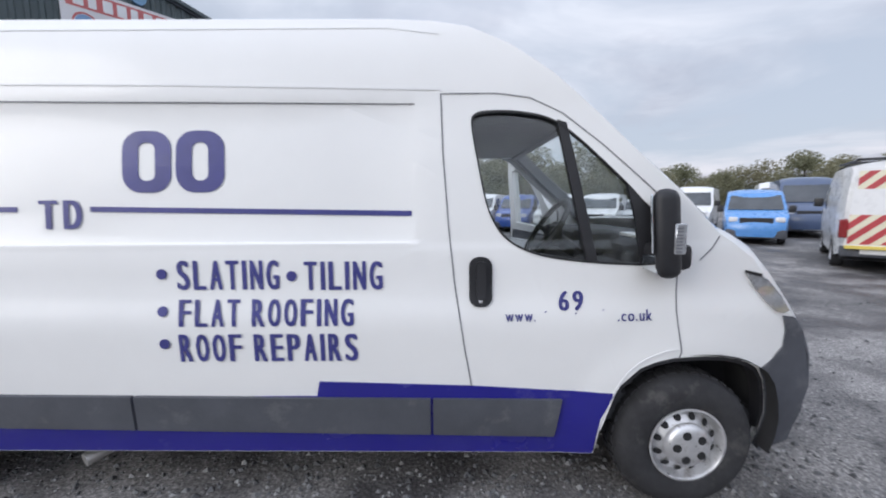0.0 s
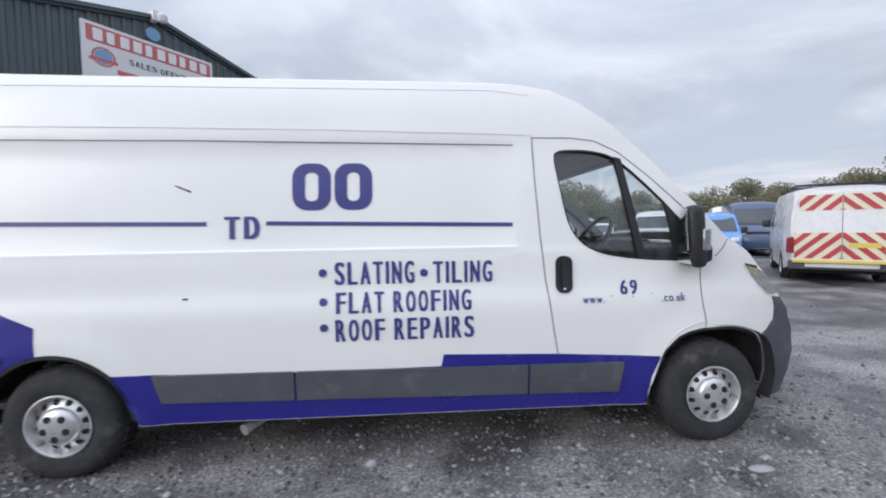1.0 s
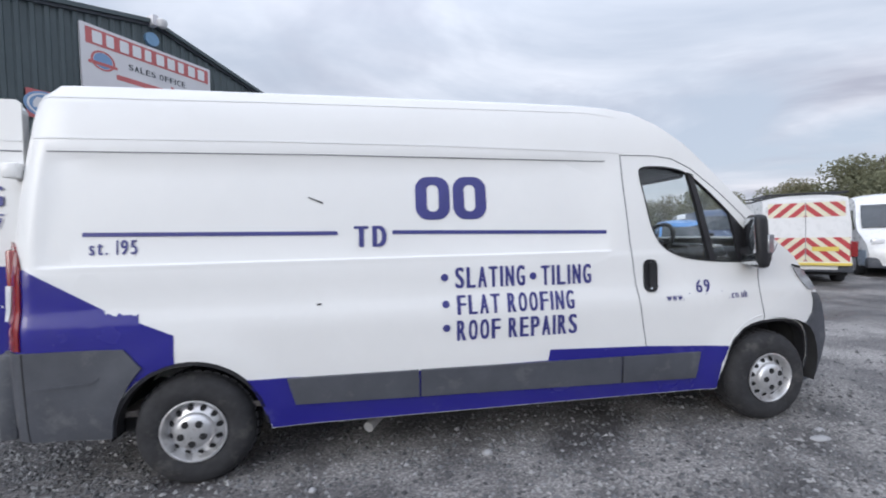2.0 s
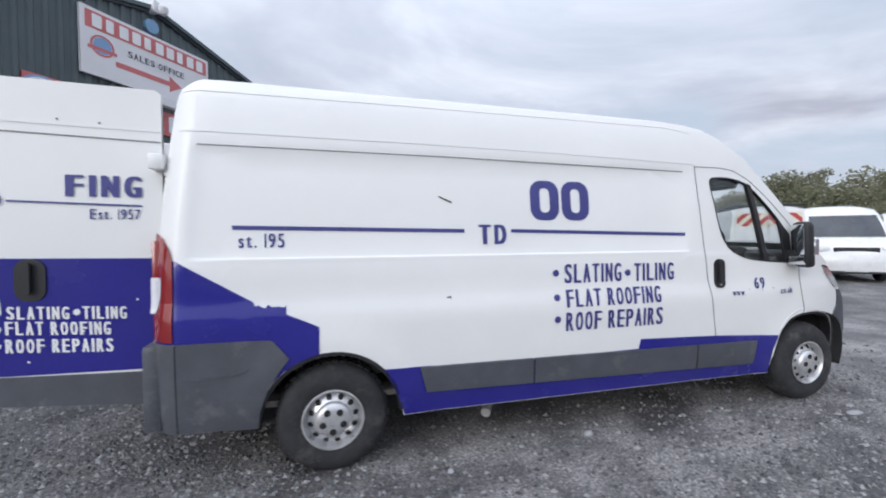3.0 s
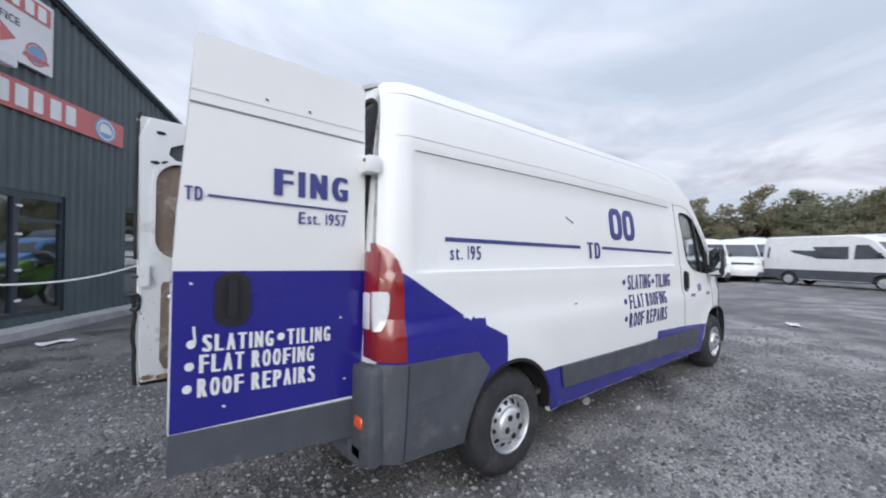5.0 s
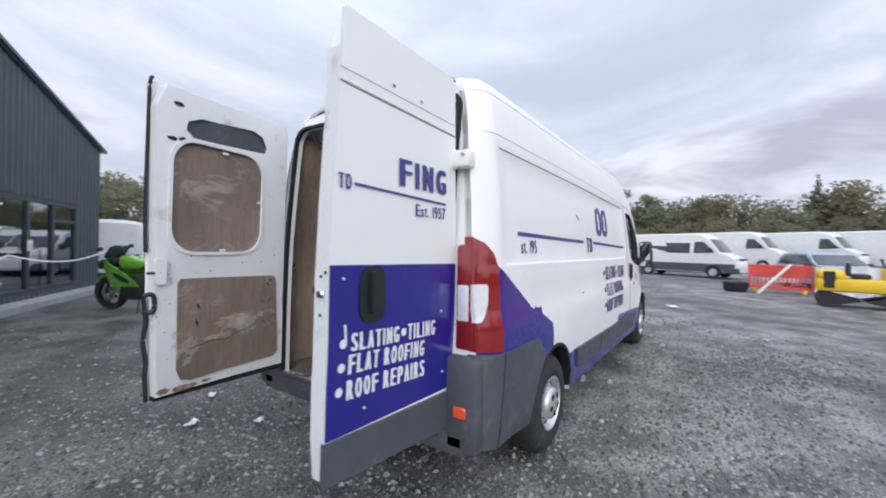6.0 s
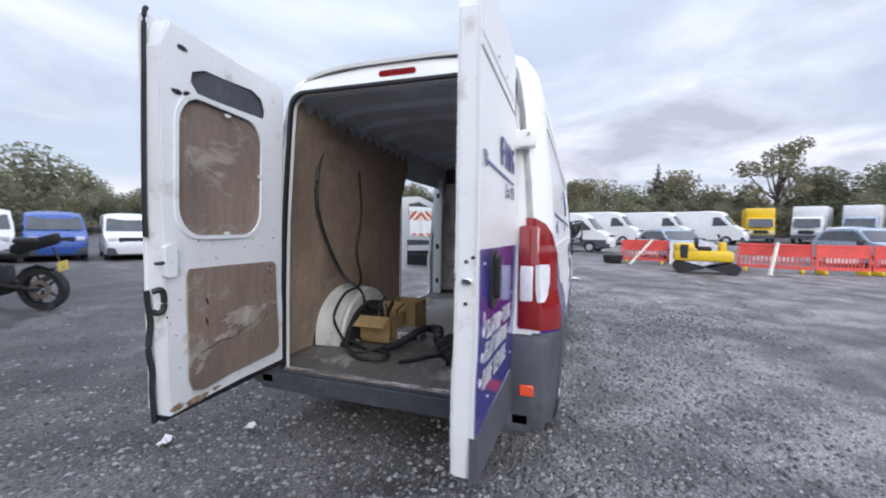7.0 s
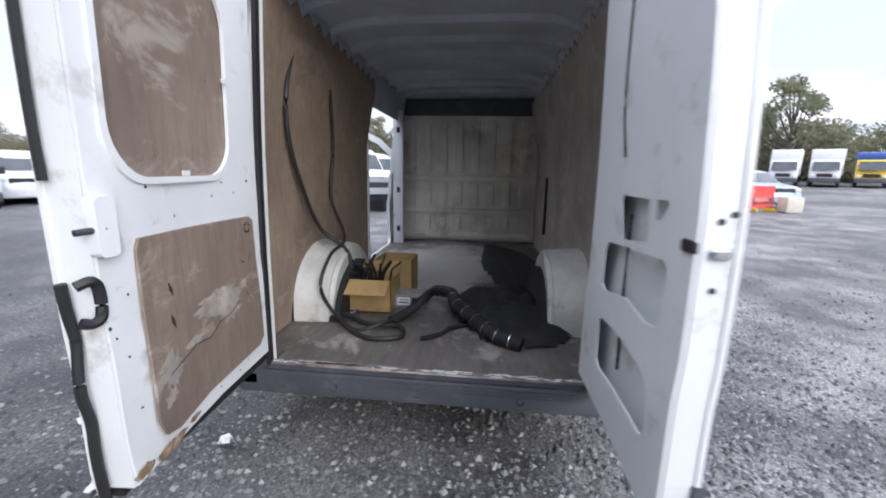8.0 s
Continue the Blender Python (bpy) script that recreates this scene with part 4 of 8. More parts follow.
for i in range(150):
    yy = YC + (random.uniform(0.12, 0.73) if i < 105 else random.uniform(-0.73, 0.1))
    lx, ly = random.uniform(0.003, 0.009), random.uniform(0.008, 0.045)
    cx = random.gauss(-0.960, 0.008)
    zz = 0.4775 if cx < -0.947 else 0.4705
    flakes.faces.new([flakes.verts.new((cx + lx * math.cos(q) * random.uniform(0.5, 1.2), yy + ly * math.sin(q) * random.uniform(0.5, 1.2), zz)) for q in (0.3, 1.2, 2.2, 3.3, 4.4, 5.5)])
tagged(part("flaking_paint", flakes, M_WHITEIN, van, smooth=0), "flakes of old white paint on the sill", kind="stuff")


def tail_lamp(sign):
    """Tall lamp wrapped round the rear corner."""
    outline = [(-0.972, 0.885), (-0.85, 0.885), (-0.852, 1.12), (-0.853, 1.32), (-0.875, 1.40), (-0.915, 1.46), (-0.962, 1.49)]
    lamp_ob = part("tail_lamp", bent(outline, skin(sign, 0.014), (), CU, CV + [1.1, 1.15, 1.4], 0.05), M_RED, van, "red tail lamp with a clear centre")
    part("clear_lens", bent([(-0.985, 1.04), (-0.955, 1.04), (-0.935, 1.08), (-0.922, 1.14), (-0.918, 1.22), (-0.922, 1.24), (-0.985, 1.24)], skin(sign, 0.020), (), CU, CV, 0.02), M_CLEAR, lamp_ob)
    ys = sorted((YC + sign * 0.80, YC + sign * 0.915))
    bm = bmesh.new()
    box(bm, -0.985, -0.93, ys[0], ys[1], 0.885, 1.45, 0.02, 2)
    part("rear_lens", bm, M_RED, lamp_ob)
    bm = bmesh.new()
    box(bm, -0.992, -0.95, ys[0] + 0.030, ys[1] - 0.012, 1.04, 1.235, 0.012, 2)
    part("reversing_lens", bm, M_CLEAR, lamp_ob)


tail_lamp(DRV)
tail_lamp(PAS)


# ---- rear doors ----
def door_frame(hx, hy, ex, ey, side):
    """Local door surface: s from the hinge outwards, z up, depth towards the inner face."""
    h, e = Vector((hx, hy, 0)), Vector((ex, ey, 0))
    d = (e - h).normalized()
    n = Vector((d.y, -d.x, 0)) * side            # out of the painted face

    def f(out):
        return lambda s, z, dep: h + d * s + n * (out - dep - 0.022 * smoothstep(1.3, 2.35, z) - 0.008 * (1 - smoothstep(0.85, 1.05, z))) + Vector((0, 0, z))
    return f


def door_edge(z, wide=0.0):
    return 0.865 + wide - (0.07 - 2.2 * wide) * smoothstep(1.2, 2.4, z)


ZS = [0.6, 0.7, 0.9, 1.0, 1.1, 1.2, 1.34, 1.5, 1.7, 1.9, 2.05, 2.1, 2.2]


def door_outline(w):
    return [(0.0, 0.50), (0.85 + w, 0.555 - 1.4 * w)] + [(door_edge(z, w), z) for z in (0.60, 0.8, 1.0, 1.2, 1.4, 1.6, 1.8, 2.0, 2.2, 2.30)] + [(door_edge(2.34, w) - 0.002, 2.34), (door_edge(2.35, w) - 0.012, 2.353), (0.03, 2.340), (0.0, 2.315)]


# driver's-side rear door: painted face towards the driver's flank
RD = door_frame(-0.965, -0.750, -1.835, -0.757, -1)
rdoor = part("rear_door", bent(door_outline(0.0), RD(0.0), (), [0.2, 0.4, 0.6], ZS, 0.012), M_WHITE, van, "open rear door with blue lower half and white lettering", smooth=30)
part("door_vinyl", bent([(0.004, 0.685), (0.862, 0.705), (door_edge(1.355) - 0.002, 1.358), (0.004, 1.345)], RD(0.003), (), [0.2, 0.4, 0.6], ZS, 0.003), M_BLUE, rdoor, "dark blue vinyl panel")
part("door_cladding", bent([(0.0, 0.47), (0.868, 0.545), (0.866, 0.702), (0.0, 0.668)], RD(0.014), (), [0.3, 0.6], [0.6], 0.03), M_GREY, rdoor, "grey plastic door cladding")
for za, zb, mt in ((2.113, 2.095, M_GHOST), (2.057, 2.032, M_GAP)):
    part("door_seam", bent([(0.006, zb - 0.004), (0.81, za - 0.004), (0.81, za + 0.004), (0.006, zb + 0.004)], RD(0.003), (), [0.3, 0.6], (), 0.003), mt, rdoor, smooth=0)
dh = part("door_handle", bent(rr(0.570, 0.712, 1.118, 1.350, 0.06), RD(0.012), (), (), (1.2, 1.3), 0.02), M_BLACK, rdoor, "black recessed door handle")
part("grip", bent(rr(0.63, 0.665, 1.16, 1.33, 0.015), RD(0.035), (), (), (1.2, 1.3), 0.02), M_BLACK, dh)
RL = RD(0.006)


def door_text(txt, x0, x1, z0, z1, m, b, fall=0.0):
    """x runs along the van, so the text reads from the door's edge to its hinge; fall tips the line down towards the hinge."""
    lettering(txt, -0.965 - x0, -0.965 - x1, z0, z1, lambda u, v, d: RL(u, v + fall * (u + 0.965 + x0), d), m, rdoor, b)


door_text("FING", -1.44, -1.068, 1.703, 1.825, M_TEXT, 0.12)
door_text("TD", -1.79, -1.725, 1.648, 1.705, M_TEXT, 0.08)
door_text("Est. 1957", -1.325, -1.078, 1.575, 1.632, M_TEXT, 0.04)
door_text("SLATING", -1.718, -1.434, 1.022, 1.093, M_TEXTW, 0.12, 0.05)
door_text("TILING", -1.372, -1.158, 1.005, 1.078, M_TEXTW, 0.12, 0.05)
door_text("FLAT ROOFING", -1.728, -1.240, 0.935, 1.011, M_TEXTW, 0.12, 0.06)
door_text("ROOF REPAIRS", -1.732, -1.231, 0.835, 0.912, M_TEXTW, 0.12, 0.06)
for s, z in ((0.792, 1.058), (0.797, 0.967), (0.803, 0.875), (0.435, 1.046)):
    part("bullet", bent([(s + 0.017 * math.cos(a), z + 0.018 * math.sin(a)) for a in [2 * math.pi * i / 12 for i in range(12)]], RL, (), (), (), 0.002), M_TEXTW, rdoor, smooth=0)
part("rule", bent([(0.105, 1.648), (0.742, 1.668), (0.742, 1.678), (0.105, 1.658)], RL, (), (0.3, 0.5), (), 0.002), M_TEXT, rdoor, smooth=0)
part("scratch", bent([(0.775, 1.065), (0.783, 1.065), (0.79, 1.13), (0.78, 1.13)], RL, (), (), (), 0.002), M_TEXTW, rdoor, smooth=0)
for s, z in ((0.13, 1.10), (0.4, 0.93), (0.66, 0.77), (0.1, 0.78), (0.79, 1.30), (0.5, 2.13), (0.3, 2.12)):
    part("paint_chip", bent([(s, z), (s + 0.012, z + 0.002), (s + 0.014, z + 0.012), (s + 0.003, z + 0.010)], RL, (), (), (), 0.002), M_GHOST if z < 2 else M_DARKMET, rdoor, smooth=0)


def door_inner(F, parent, holes, w, swell=0.040, name="inner_panel"):
    """Pressed inner panel set behind the painted skin, with the edge flange round it."""
    deep = lambda s: 0.062 + swell * smoothstep(0.45, 0.85, s)
    face = lambda s, z, d: F(-deep(s))(s, z, d)
    side = lambda s, z, d: F(-0.008)(s, z, d / 0.055 * (deep(s) - 0.010))
    inner = [(0.015, 0.535), (0.845 + w, 0.55)] + [(door_edge(z, w) - 0.008, z) for z in (0.7, 1.0, 1.3, 1.6, 1.9, 2.2)] + [(0.74 + 3 * w, 2.325), (0.05, 2.32), (0.015, 2.28)]
    ob = part(name, bent(inner, face, holes, [0.2, 0.4, 0.6], ZS, 0.008), M_WHITEIN, parent, "white pressed-steel inner panel", smooth=30)
    rim = [(0.012, 0.53), (0.848 + w, 0.545)] + [(door_edge(z, w) - 0.005, z) for z in (0.7, 1.0, 1.3, 1.6, 1.9, 2.2)] + [(0.745 + 3 * w, 2.33), (0.045, 2.325), (0.012, 2.285)]
    hole = [(0.03, 0.55), (0.832 + w, 0.565)] + [(door_edge(z, w) - 0.022, z) for z in (0.7, 1.0, 1.3, 1.6, 1.9, 2.2)] + [(0.73 + 3 * w, 2.31), (0.06, 2.305), (0.03, 2.27)]
    part("edge_flange", bent(rim, side, [hole], [0.2, 0.4, 0.6], ZS, 0.055), M_WHITEIN, parent, smooth=30)
    return ob


r_holes = [[(0.36, 1.195), (0.58, 1.22), (0.565, 1.34), (0.335, 1.338), (0.325, 1.32)], [(0.62, 1.29), (0.675, 1.295), (0.70, 1.345), (0.62, 1.343)], [(0.20, 1.125), (0.235, 1.165), (0.70, 1.20), (0.735, 1.19), (0.73, 1.05), (0.70, 1.022), (0.62, 1.006), (0.45, 1.02), (0.25, 0.985), (0.20, 1.0)], [(0.225, 0.86), (0.26, 0.882), (0.43, 0.892), (0.68, 0.885), (0.715, 0.86), (0.735, 0.745), (0.70, 0.715), (0.27, 0.69), (0.235, 0.71)]]
ri = door_inner(RD, rdoor, r_holes, 0.0, 0.018)
part("cavity", bent([(0.03, 0.6), (0.82, 0.6), (0.82, 1.38), (0.03, 1.38)], RD(-0.016), (), (), (), 0.004), M_WHITEIN, rdoor)
part("latch_rod", tube(bmesh.new(), [RD(-0.045)(0.36, 1.28, 0), RD(-0.04)(0.35, 1.0, 0), RD(-0.045)(0.40, 0.75, 0)], 0.006, 6), M_DARKMET, rdoor)
part("trim_line", tube(bmesh.new(), smooth_path([RD(-0.072)(0.33, 1.46, 0), RD(-0.072)(0.29, 1.62, 0), RD(-0.072)(0.30, 1.9, 0), RD(-0.072)(0.33, 2.15, 0)]), 0.004, 6), M_SEAL, ri)
lt = part("latch", bent(rr(0.80, 0.862, 1.245, 1.272, 0.010), RD(-0.086), (), (), (), 0.006), M_DARKMET, rdoor)
for z in (1.33, 1.17, 1.315):
    p0 = RD(-0.035)(door_edge(z) + 0.001, z, 0)
    part("latch_bolt", lathe(bmesh.new(), [(0.007, 0.002), (0.007, -0.001), (0.0, -0.001)], 10, "x", (p0.x + 0.004, p0.y + (0.012 if z < 1.32 else -0.012), z)), M_DARKMET, rdoor)
part("striker", nbox(-1.838, -1.82, -0.735, -0.695, 1.235, 1.262, 0.006), M_CHROME, rdoor)

# passenger-side rear door: inner face towards the camera's end of the walk
LD0 = door_frame(-0.965, 0.868, -1.862, 0.793, 1)


def LD(out):
    """Depth behind the skin; towards the lock the door grows thicker."""
    if out > -0.04:
        return LD0(out)
    return lambda s, z, d: LD0(out - 0.040 * smoothstep(0.45, 0.85, s))(s, z, d)


ldoor = part("rear_door", bent(door_outline(0.04), LD(0.0), (), [0.2, 0.4, 0.6], ZS, 0.012), M_WHITE, van, "open rear door lined with stained plywood inside", smooth=30)
slot = [(0.20, 2.075), (0.19, 2.12), (0.22, 2.185), (0.30, 2.215), (0.66, 2.19), (0.745, 2.15), (0.755, 2.10), (0.71, 2.06)]
win_ply = rr(0.220, 0.825, 1.375, 2.035, 0.14, 7)
li = door_inner(LD0, ldoor, [slot, win_ply], 0.04)
part("slot_back", bent([(0.16, 2.03), (0.79, 2.03), (0.79, 2.25), (0.16, 2.25)], LD(-0.045), (), (), (), 0.004), M_GREY, ldoor)
grow = [(0.52 + (s - 0.52) * 1.07, 1.70 + (z - 1.70) * 1.06) for s, z in win_ply]
part("panel_rim", bent(grow, LD(-0.070), [win_ply], (), [1.5, 1.7, 1.9], 0.006), M_WHITEIN, li)
part("plywood", bent([(0.52 + (s - 0.52) * 1.02, 1.70 + (z - 1.70) * 1.02) for s, z in win_ply], LD(-0.050), (), [0.4, 0.6], [1.5, 1.7, 1.9], 0.008), M_PLYD, ldoor, "stained brown plywood panel")
low_ply = [(0.115, 0.61), (0.70, 0.60), (0.765, 0.62), (0.79, 0.68), (0.785, 1.19), (0.77, 1.215), (0.12, 1.20), (0.09, 1.18), (0.075, 0.64)]
part("plywood", bent(low_ply, LD(-0.071), (), [0.3, 0.5], [0.8, 1.0], 0.009), M_PLYD, ldoor, "stained brown plywood panel with pale scuffs")
random.seed(5)
def blob(cs, cz, w, h, n=18, rag=0.25):
    return [(cs + w * math.cos(2 * math.pi * i / n) * (1 + random.uniform(-rag, rag)), cz + h * math.sin(2 * math.pi * i / n) * (1 + random.uniform(-rag, rag))) for i in range(n)]
for s, z, a in ((0.66, 1.04, 1.2), (0.20, 1.02, 0.4), (0.67, 0.94, 1.3)):
    d = Vector((math.cos(a), math.sin(a))) * 0.025
    part("gouge", bent([(s - d.x, z - d.y), (s + 0.008, z), (s + d.x, z + d.y), (s - 0.008, z)], LD(-0.081), (), (), (), 0.002), M_DARKMET, ldoor, smooth=0)
for s, z in ((0.80, 2.235), (0.835, 2.03), (0.77, 2.035), (0.73, 2.03)):
    part("stain", bent(blob(s, z, 0.028, 0.012), LD(-0.0705), (), (), (), 0.002), M_SEAL, ldoor, smooth=0)
M_SCUFF = mat("pale_scuff", (0.40, 0.36, 0.32), 0.8, var=0.25, scale=9, dirt=(0.27, 0.21, 0.17), dirt_amt=0.55, dirt_scale=14)
for q, z, w, h, k in ((0.40, 0.905, 0.13, 0.045, 0.45), (0.33, 0.87, 0.07, 0.05, 0.5), (0.71, 0.80, 0.055, 0.05, 0.4), (0.56, 0.83, 0.05, 0.016, 0.5), (0.73, 0.72, 0.03, 0.025, 0.5), (0.22, 0.93, 0.03, 0.02, 0.5)):
    part("scuff", bent(blob(q, z, w, h, 44, k), LD(-0.0807 - 0.0003 * w * 10), (), (), (), 0.001), M_SCUFF, ldoor, "pale rubbed scuff on the plywood", smooth=0)
part("crack", tube(bmesh.new(), [LD(-0.081)(q, z, 0) for q, z in ((0.72, 0.79), (0.64, 0.80), (0.56, 0.815), (0.47, 0.80), (0.40, 0.835), (0.33, 0.84), (0.28, 0.86))], 0.0022, 5), M_DARKMET, ldoor)
M_RUST = mat("surface_rust", (0.26, 0.17, 0.10), 0.85, var=0.4, scale=20, bump=0.3, dirt=(0.55, 0.50, 0.43), dirt_amt=0.4, dirt_scale=18)
for s, z, w, h in ((0.74, 0.565, 0.07, 0.016), (0.86, 0.575, 0.03, 0.018), (0.60, 0.566, 0.03, 0.010)):
    part("rust_patch", bent(blob(s, z, w, h, 22, 0.35), LD(-0.0705), (), (), (), 0.002), M_RUST, ldoor, smooth=0)
random.seed(14)
for i in range(26):
    s, z = random.choice(((random.uniform(0.80, 0.90), random.uniform(0.6, 1.35)), (random.uniform(0.1, 0.9), random.uniform(1.25, 1.35)), (random.uniform(0.05, 0.9), random.uniform(0.56, 0.60))))
    part("paint_chip", bent(blob(s, z, random.uniform(0.002, 0.006), random.uniform(0.002, 0.006), 7, 0.3), LD(-0.0705), (), (), (), 0.0015), M_DARKMET if i % 3 else M_RUST, ldoor, smooth=0)
ring_p = [LD(-0.078)(0.145 + 0.02 * math.cos(a), 1.155 + 0.02 * math.sin(a), 0) for a in [2 * math.pi * i / 16 for i in range(17)]]
part("screw_cup", tube(bmesh.new(), ring_p, 0.006, 6), M_CHROME, ldoor)
for s, z in ((0.5, 2.012), (0.5, 1.385), (0.238, 1.72)):
    part("clip", bent(rr(s - 0.02, s + 0.02, z - 0.008, z + 0.008, 0.004), LD(-0.078), (), (), (), 0.004), M_WHITEIN, ldoor)
part("door_latch", bent(rr(0.855, 0.912, 1.19, 1.335, 0.015), LD(-0.066), (), (), (), 0.03), M_WHITEIN, ldoor)
part("latch_pin", tube(bmesh.new(), [LD(-0.07)(0.945, 1.255, 0), LD(-0.09)(0.885, 1.258, 0)], 0.008, 8), M_DARKMET, ldoor)
part("pull_handle", tube(bmesh.new(), smooth_path([LD(-0.055)(0.948, 1.130, 0), LD(-0.070)(0.925, 1.138, 0), LD(-0.072)(0.910, 1.122, 0), LD(-0.072)(0.906, 1.085, 0), LD(-0.072)(0.911, 1.047, 0), LD(-0.065)(0.928, 1.034, 0), LD(-0.055)(0.948, 1.042, 0)]), 0.013, 8), M_BLACK, ldoor, "black pull handle")
part("edge_seal", tube(bmesh.new(), smooth_path([LD0(-0.03)(q, z, 0) for q, z in ((0.918, 1.37), (0.922, 1.5), (0.924, 1.8), (0.922, 2.1), (0.917, 2.33), (0.905, 2.372))]), 0.010, 8), M_SEAL, ldoor, "black rubber edge seal")
part("bottom_seal", bent([(0.02, 0.50), (0.885, 0.515), (0.885, 0.535), (0.02, 0.522)], LD(-0.015), (), (), (), 0.05), M_SEAL, ldoor)
part("edge_seal", tube(bmesh.new(), smooth_path([LD0(-0.04)(q, z, 0) for q, z in ((0.928, 1.13), (0.922, 1.05), (0.916, 0.98), (0.928, 0.90), (0.93, 0.84), (0.918, 0.76), (0.92, 0.66), (0.912, 0.52))]), 0.0125, 8), M_SEAL, ldoor, "loose black rubber edge seal")
for hz in (0.79, 1.905):
    for s, y0, ye in ((DRV, -0.745, -0.83), (PAS, 0.855, 0.885)):
        ya, yb = sorted((y0, ye))
        hg = part("hinge", nbox(-1.005, -0.925, ya - 0.012, yb + 0.012, hz - 0.045, hz + 0.045, 0.012, 2), M_WHITE, van, "white painted door hinge")
        part("hinge_bolt", lathe(bmesh.new(), [(0.009, -1.012), (0.009, -1.004), (0, -1.004)], 8, "x", (0, (ya + yb) / 2 - 0.02, hz + 0.018)), M_DARKMET, hg)
        part("hinge_pin", tube(bmesh.new(), [(-0.985, y0, hz - 0.05), (-0.985, y0, hz + 0.05)], 0.014, 8), M_WHITE, hg)


# ---- load bay ----
FZ = 0.468
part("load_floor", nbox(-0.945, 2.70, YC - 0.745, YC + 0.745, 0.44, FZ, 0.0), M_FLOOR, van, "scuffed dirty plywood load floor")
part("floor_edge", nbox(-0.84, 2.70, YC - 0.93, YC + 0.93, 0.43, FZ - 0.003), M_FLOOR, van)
yl, yr = YC + 0.905, YC - 0.905
over_wheel = [(0.455 * math.cos(radians(a)), 0.47 + 0.34 * math.sin(radians(a))) for a in range(180, -1, -15)]
ply_l = [(-0.86, 0.47)] + over_wheel + [(1.18, 0.47), (1.18, 2.12)] + [(1.15 - 0.075 * i, 2.165 + (0.06 if i % 2 else 0.0) + 0.009 * i / 3) for i in range(26)] + [(-0.80, 2.27)]
part("plywood_lining", bent(ply_l, lambda u, v, d: Vector((u, yl - 0.13 * smoothstep(1.5, 2.4, v) + d, v)), (), (), [1.6, 1.8, 2.0, 2.1], 0.01), M_PLY, van, "dark stained plywood wall lining")
ply_r = [(-0.86, 0.47)] + over_wheel + [(2.68, 0.47), (2.68, 2.12)] + [(2.64 - 0.075 * i, 2.185 + (0.06 if i % 2 else 0.0)) for i in range(46)] + [(-0.82, 2.24)]
part("plywood_lining", bent(ply_r, lambda u, v, d: Vector((u, yr + 0.13 * smoothstep(1.5, 2.4, v) - d, v)), (), (), [1.6, 1.8, 2.0, 2.1], 0.01), M_PLYR, van, "greyed plywood wall lining")
part("batten", nbox(1.178, 1.20, yl - 0.02, yl + 0.01, 0.47, 2.1, 0.004), M_WHITEIN, van)
part("seat_belt_post", nbox(1.62, 1.66, yr, yr + 0.03, 0.75, 1.35, 0.006), M_DARKMET, van)
# roof skin and bows
bm = bmesh.new()
prev = None
for i in range(25):
    v = -1 + i / 12
    y, z = YC + 0.80 * v, 2.335 + 0.065 * (1 - abs(v) ** 6)
    cur = (bm.verts.new((-0.78, y, z)), bm.verts.new((2.72, y, z)))
    if prev:
        bm.faces.new((prev[0], prev[1], cur[1], cur[0]))
    prev = cur
part("roof_inner", bm, M_ROOFIN, van, "dark primed inner roof skin")
for i in range(9):
    x = -0.62 + 0.40 * i
    bm = bmesh.new()
    rings = []
    for k in range(21):
        v = -1 + k / 10
        y, z = YC + 0.83 * v, 2.305 + 0.065 * (1 - abs(v) ** 6)
        rings.append([bm.verts.new((x + dx, y, z + dz)) for dx, dz in ((-0.05, 0.03), (-0.03, -0.012), (0.03, -0.012), (0.05, 0.03))])
    for a, b in zip(rings, rings[1:]):
        for k in range(3):
            bm.faces.new((a[k], a[k + 1], b[k + 1], b[k]))
    part("roof_bow", bm, M_ROOFIN, van)
# upper inner flanks in dark primer, behind the lining
for s in (-1, 1):
    bm = bent([(-0.84, 2.0), (2.70, 2.0), (2.70, 2.34), (-0.78, 2.34)], lambda u, v, d: Vector((u, YC + s * (0.87 - 0.05 * smoothstep(2.0, 2.34, v) - d), v)), (), (), [2.1, 2.2], 0.006)
    part("roof_side_inner", bm, M_ROOFIN, van)
post = part("door_post", nbox(2.395, 2.46, YC + 0.80, YC + 0.93, 0.46, 2.13, 0.012, 2), M_WHITEIN, van, "white post beside the side opening")
for z in (0.62, 1.12, 1.86):
    part("post_slot", nbox(2.39, 2.396, YC + 0.84, YC + 0.88, z, z + 0.07, 0.002), M_SEAL, post)
# bulkhead
blk = [(-0.92, 0.47), (0.92, 0.47), (0.90, 1.6), (0.84, 2.1), (0.75, 2.3), (-0.75, 2.3), (-0.84, 2.1), (-0.90, 1.6)]
bh = part("bulkhead", bent(blk, lambda u, v, d: Vector((2.70 + d, YC + u, v)), (), (), (), 0.02), M_BULK, van, "pressed steel bulkhead, stained beige grey")
for i in range(8):
    y = -0.735 + 0.21 * i
    for z0, z1 in ((1.385, 2.04), (0.945, 1.245)):
        part("bulkhead_rib", nbox(2.674, 2.705, YC + y - 0.052, YC + y + 0.052, z0, z1, 0.016, 2), M_BULK, bh)
    part("bulkhead_rib", nbox(2.682, 2.705, YC + y - 0.045, YC + y + 0.045, 0.61, 0.80, 0.010, 2), M_BULK, bh)
for z0, z1 in ((1.275, 1.345), (0.84, 0.905), (0.50, 0.57)):
    part("bulkhead_beam", nbox(2.655, 2.705, YC - 0.86, YC + 0.86, z0, z1, 0.018, 2), M_BULK, bh)
part("upper_trim", nbox(2.66, 2.70, YC - 0.84, YC + 0.84, 2.10, 2.31, 0.02), M_GREY, bh, "dark upper bulkhead trim")
